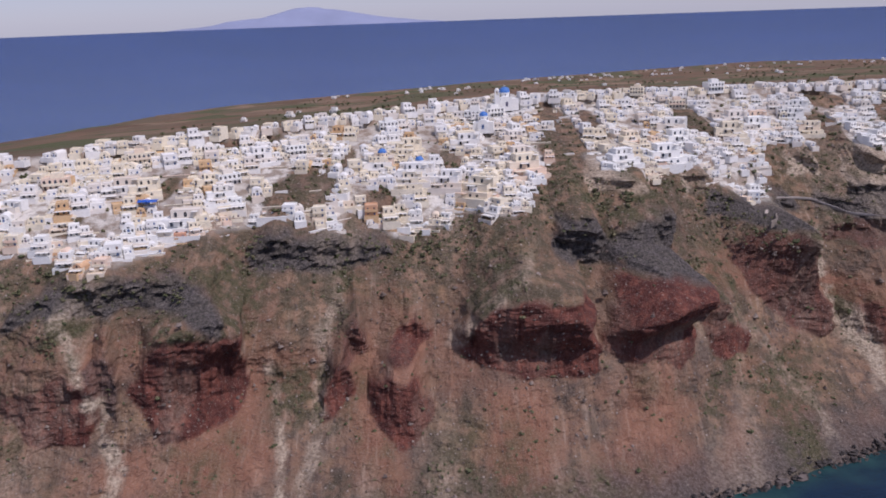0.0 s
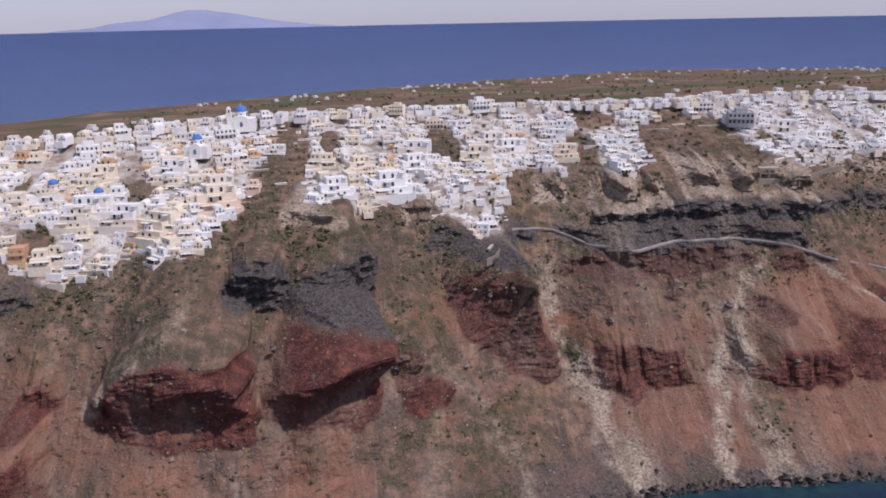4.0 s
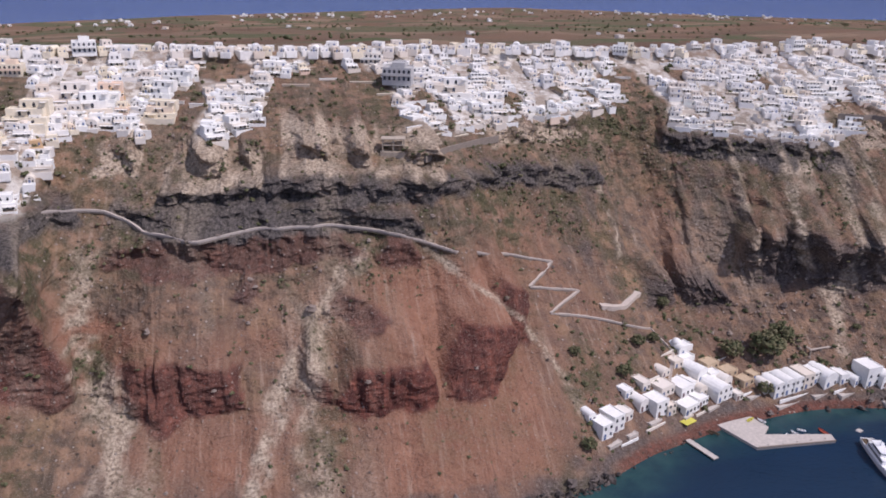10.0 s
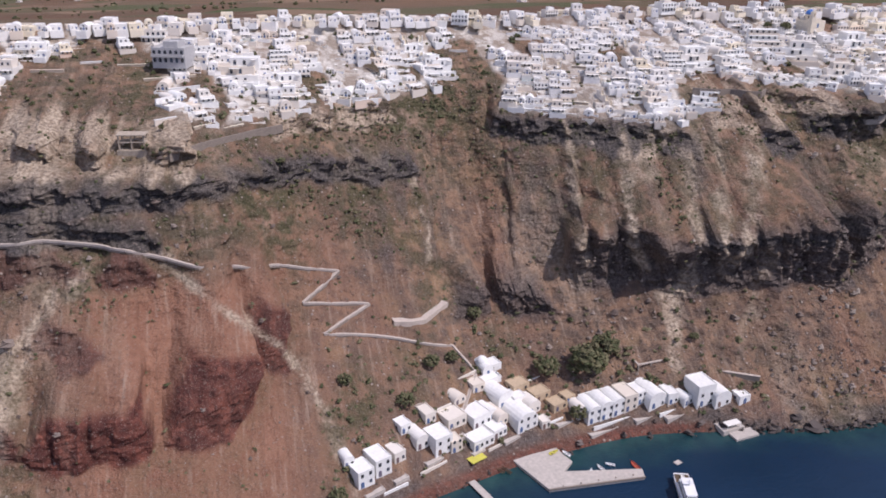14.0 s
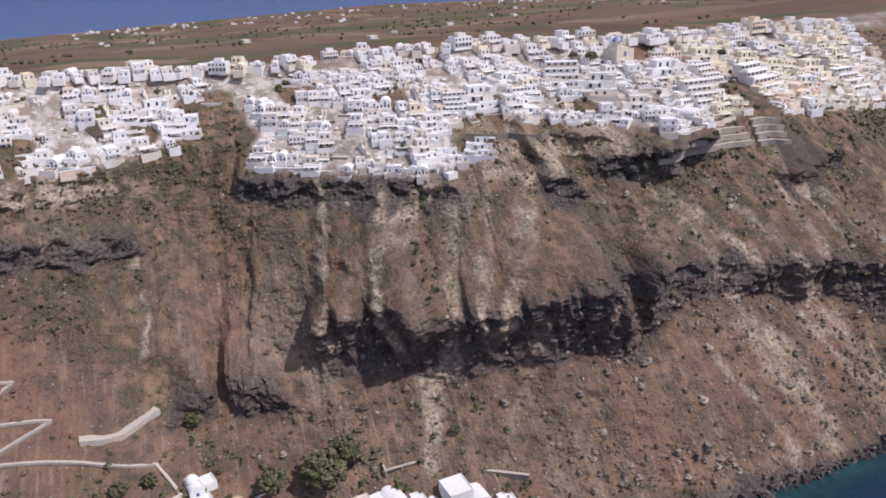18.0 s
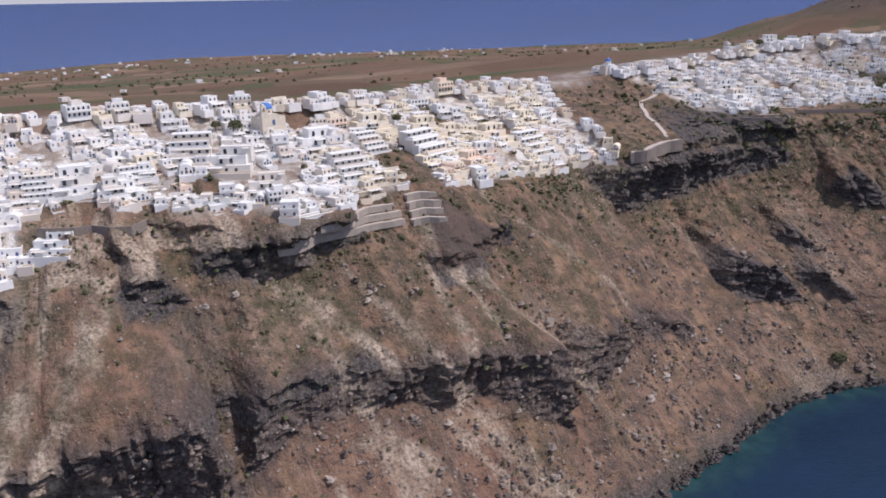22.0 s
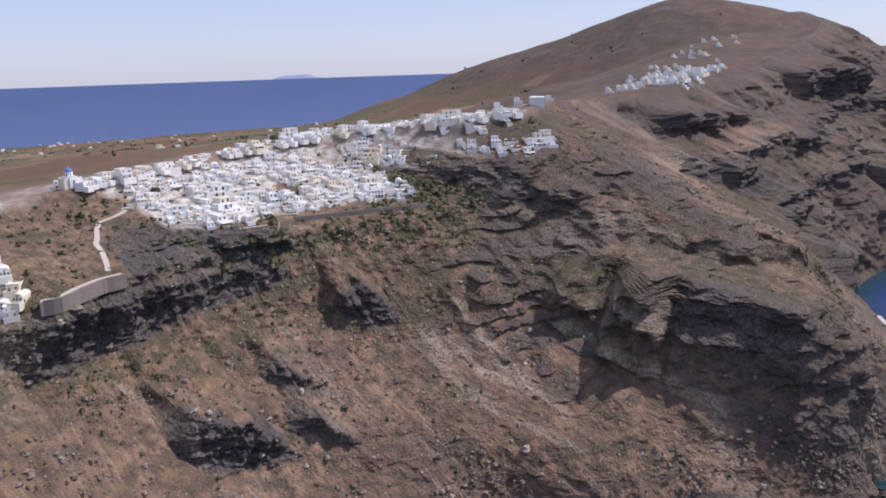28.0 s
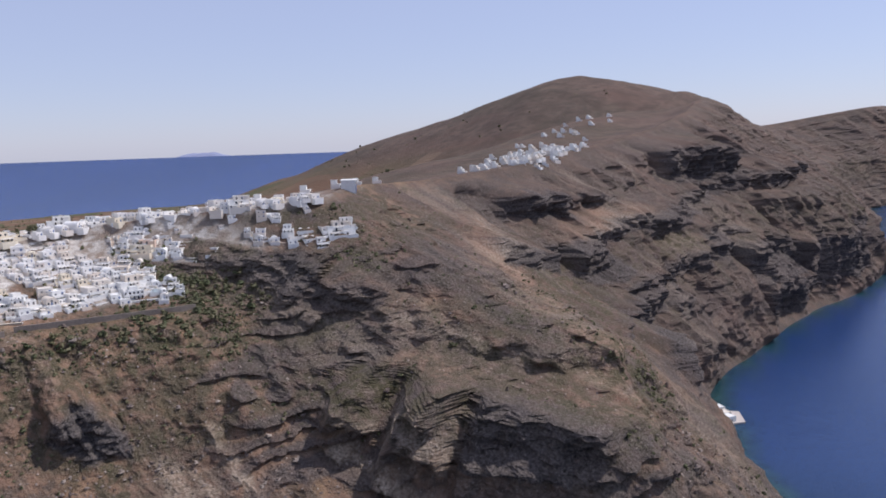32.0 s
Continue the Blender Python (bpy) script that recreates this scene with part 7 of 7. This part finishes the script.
scatter("garden_shrubs", [tuft(k + 30) for k in range(6)], spots, nr.uniform(1.2, 3.6, len(spots)), LEAF, "dark green shrubs between the houses", "shrubs", 6)


def tree(r, h, seed, crown=LEAF):
    """A tapered trunk with limbs and a crown of many small clumps with gaps."""
    q = random.Random(seed)
    limbs = []
    for i in range(5):
        a, l = 2 * math.pi * i / 5 + q.uniform(-0.4, 0.4), r * q.uniform(0.5, 0.8)
        base = drum(0.12 * r * 0.5, 0, l, 5, 0.03 * r)
        v = base[0].copy()
        v[:, 0] += v[:, 2] * math.cos(a) * 0.8
        v[:, 1] += v[:, 2] * math.sin(a) * 0.8
        limbs.append(moved((v, base[1]), 0, 0, h * 0.45))
    clumps = []
    for i in range(150):
        a, b, k = q.uniform(0, 2 * math.pi), math.acos(q.uniform(-0.5, 1)), q.uniform(0.45, 1.0) ** 0.5 * r * q.uniform(0.8, 1.1)
        v, f = lump(seed * 31 + i % 13, 0.9, 0.5, 2, 5)
        clumps.append(moved((v * r * q.uniform(0.2, 0.42), f), k * math.sin(b) * math.cos(a), k * math.sin(b) * math.sin(a), h * 0.62 + k * 0.75 * math.cos(b), q.uniform(0, 360)))
    return [("trunk", drum(0.13 * r * 0.8, -1.5, h * 0.6, 7, 0.05 * r), BARK, ""), ("limbs", merged(*limbs), BARK, ""), ("crown", merged(*clumps), crown, "crown of dense green leaves")]


for k, (x, y, r, h, note) in enumerate(((586, 468, 9.0, 11, "broad green tree behind the harbour houses"), (596, 472, 7.0, 9, "green tree beside a broader one"), (566, 470, 6.0, 8, "round green tree above the stores"), (574, 447, 4.2, 5, "dense green tree between harbour houses"), (493, 453, 4.0, 4, "grey-green tree on the slope above the harbour"),
                                        (509, 472, 3.8, 4, "dark green bushy tree beside the path"), (467, 459, 3.2, 3, "dark round shrub on red earth"), (538, 503, 4.0, 5, "dark tree at the foot of the crag"), (643, 469, 2.4, 3, "dark round shrub above the harbour"),
                                        (458, 412, 3.8, 4, "green tree by the shingle"), (1083, 480, 4.2, 4, "dark green tree near the waterline"), (784, 632, 3.6, 8, "dark pine beside the cream church"), (520, 476, 3.2, 4, "olive tree above the chapel"), (776, 640, 2.6, 5, "small dark tree near the church"),
                                        (1128, 672, 3.0, 5, "dark tree among eastern houses"), (1240, 690, 3.4, 6, "dark tree behind eastern houses"), (880, 640, 3.0, 5, "dark tree in a garden"), (935, 632, 3.0, 5, "dark tree beside cream houses"), (968, 640, 2.6, 4, "small dark tree on a terrace"))):
    build("tree", note, "tree", tree(r, h, k + 3), at(x, y, ground_z(x, y), 0))
# bushes round the harbour
bx = nr.uniform(452, 668, 260)
bz = np.abs(nr.normal(14, 9, 260)) + 5
spots = np.stack([bx, [slope_at(a, b) for a, b in zip(bx, bz)], bz - 0.2], 1)
scatter("harbour_bushes", [tuft(k + 80) for k in range(6)], spots, nr.uniform(1.2, 3.6, len(bx)), LEAF, "olive green bushes round the harbour houses", "bushes", 9)
# the fields behind the town
fx, fu = nr.uniform(-350, 2700, 2600), nr.uniform(0.03, 0.98, 2600) ** 0.8
fy = np.interp(fx, X_ST, RIM_Y) + 90 + fu * (np.interp(fx, [p[0] for p in SHORE_N], [p[1] for p in SHORE_N]) - np.interp(fx, X_ST, RIM_Y) - 130)
ok = rough(fx / 120, fy / 160, 51.0, 2) > 0.0
fx, fy = fx[ok], fy[ok]
scatter("field_bushes", [tuft(k + 60) for k in range(5)], np.stack([fx, fy, plateau_z(fx, fy)], 1), nr.uniform(2.0, 6.5, len(fx)), LEAF, "dark bushes and hedges between fields", "bushes", 8)
hx, hu = nr.uniform(-300, 2500, 260), np.where(nr.uniform(0, 1, 260) < 0.68, nr.uniform(0.8, 0.975, 260), nr.uniform(0.05, 0.8, 260))
hy = np.interp(hx, X_ST, RIM_Y) + 60 + hu * (np.interp(hx, [p[0] for p in SHORE_N], [p[1] for p in SHORE_N]) - np.interp(hx, X_ST, RIM_Y) - 75)
ok = (rough(hx / 170, hy / 210, 71.0, 2) > -0.15) & ((hx < 2000) | (hu > 0.5))
farm = Heap()
for x, y, z in zip(hx[ok], hy[ok], plateau_z(hx[ok], hy[ok])):
    t, s = rng.uniform(-25, 25), rng.uniform(0.75, 1.15)
    for name, piece, material, note in cube_house(8.5, 8, 3.9, 1, WHITE)[:4] if rng.random() < 0.6 else step_house(9.5, 9, WHITE, CANVAS)[:6]:
        farm.add(piece, x, y, z, t, s, SLOT[material])
farm.make("farmhouses", ROW_MATS, "small white farmhouses scattered over the fields", "houses")

# ---- distant islands on the horizon ----
def island(x, y, length, high, turn, seed):
    u, w = np.linspace(-1, 1, 60), np.linspace(-1, 1, 13)
    px = np.repeat((u * length / 2)[:, None], 13, 1)
    py = np.repeat((w * length * 0.10)[None, :], 60, 0)
    env = np.clip(1 - np.abs(u) ** 1.7, 0, 1)[:, None] * np.clip(1 - np.abs(w) ** 2, 0, 1)[None, :]
    hump = 0.62 + 0.38 * np.exp(-((u + 0.05) / 0.42) ** 2)[:, None]
    h = high * env * hump * (1 + 0.16 * rough(px / (length * 0.16), py / (length * 0.1), seed, 4))
    ob = sheet("island", px, py, 118 + h + 32 * np.clip(env * 8, 0, 1), HAZE_ISLE)
    ob.matrix_basis = pose(x, y, 0, 0, 0, turn)
    return tagged(ob, "mountainous island on the horizon, haze painted into its blue-grey colour", "island")


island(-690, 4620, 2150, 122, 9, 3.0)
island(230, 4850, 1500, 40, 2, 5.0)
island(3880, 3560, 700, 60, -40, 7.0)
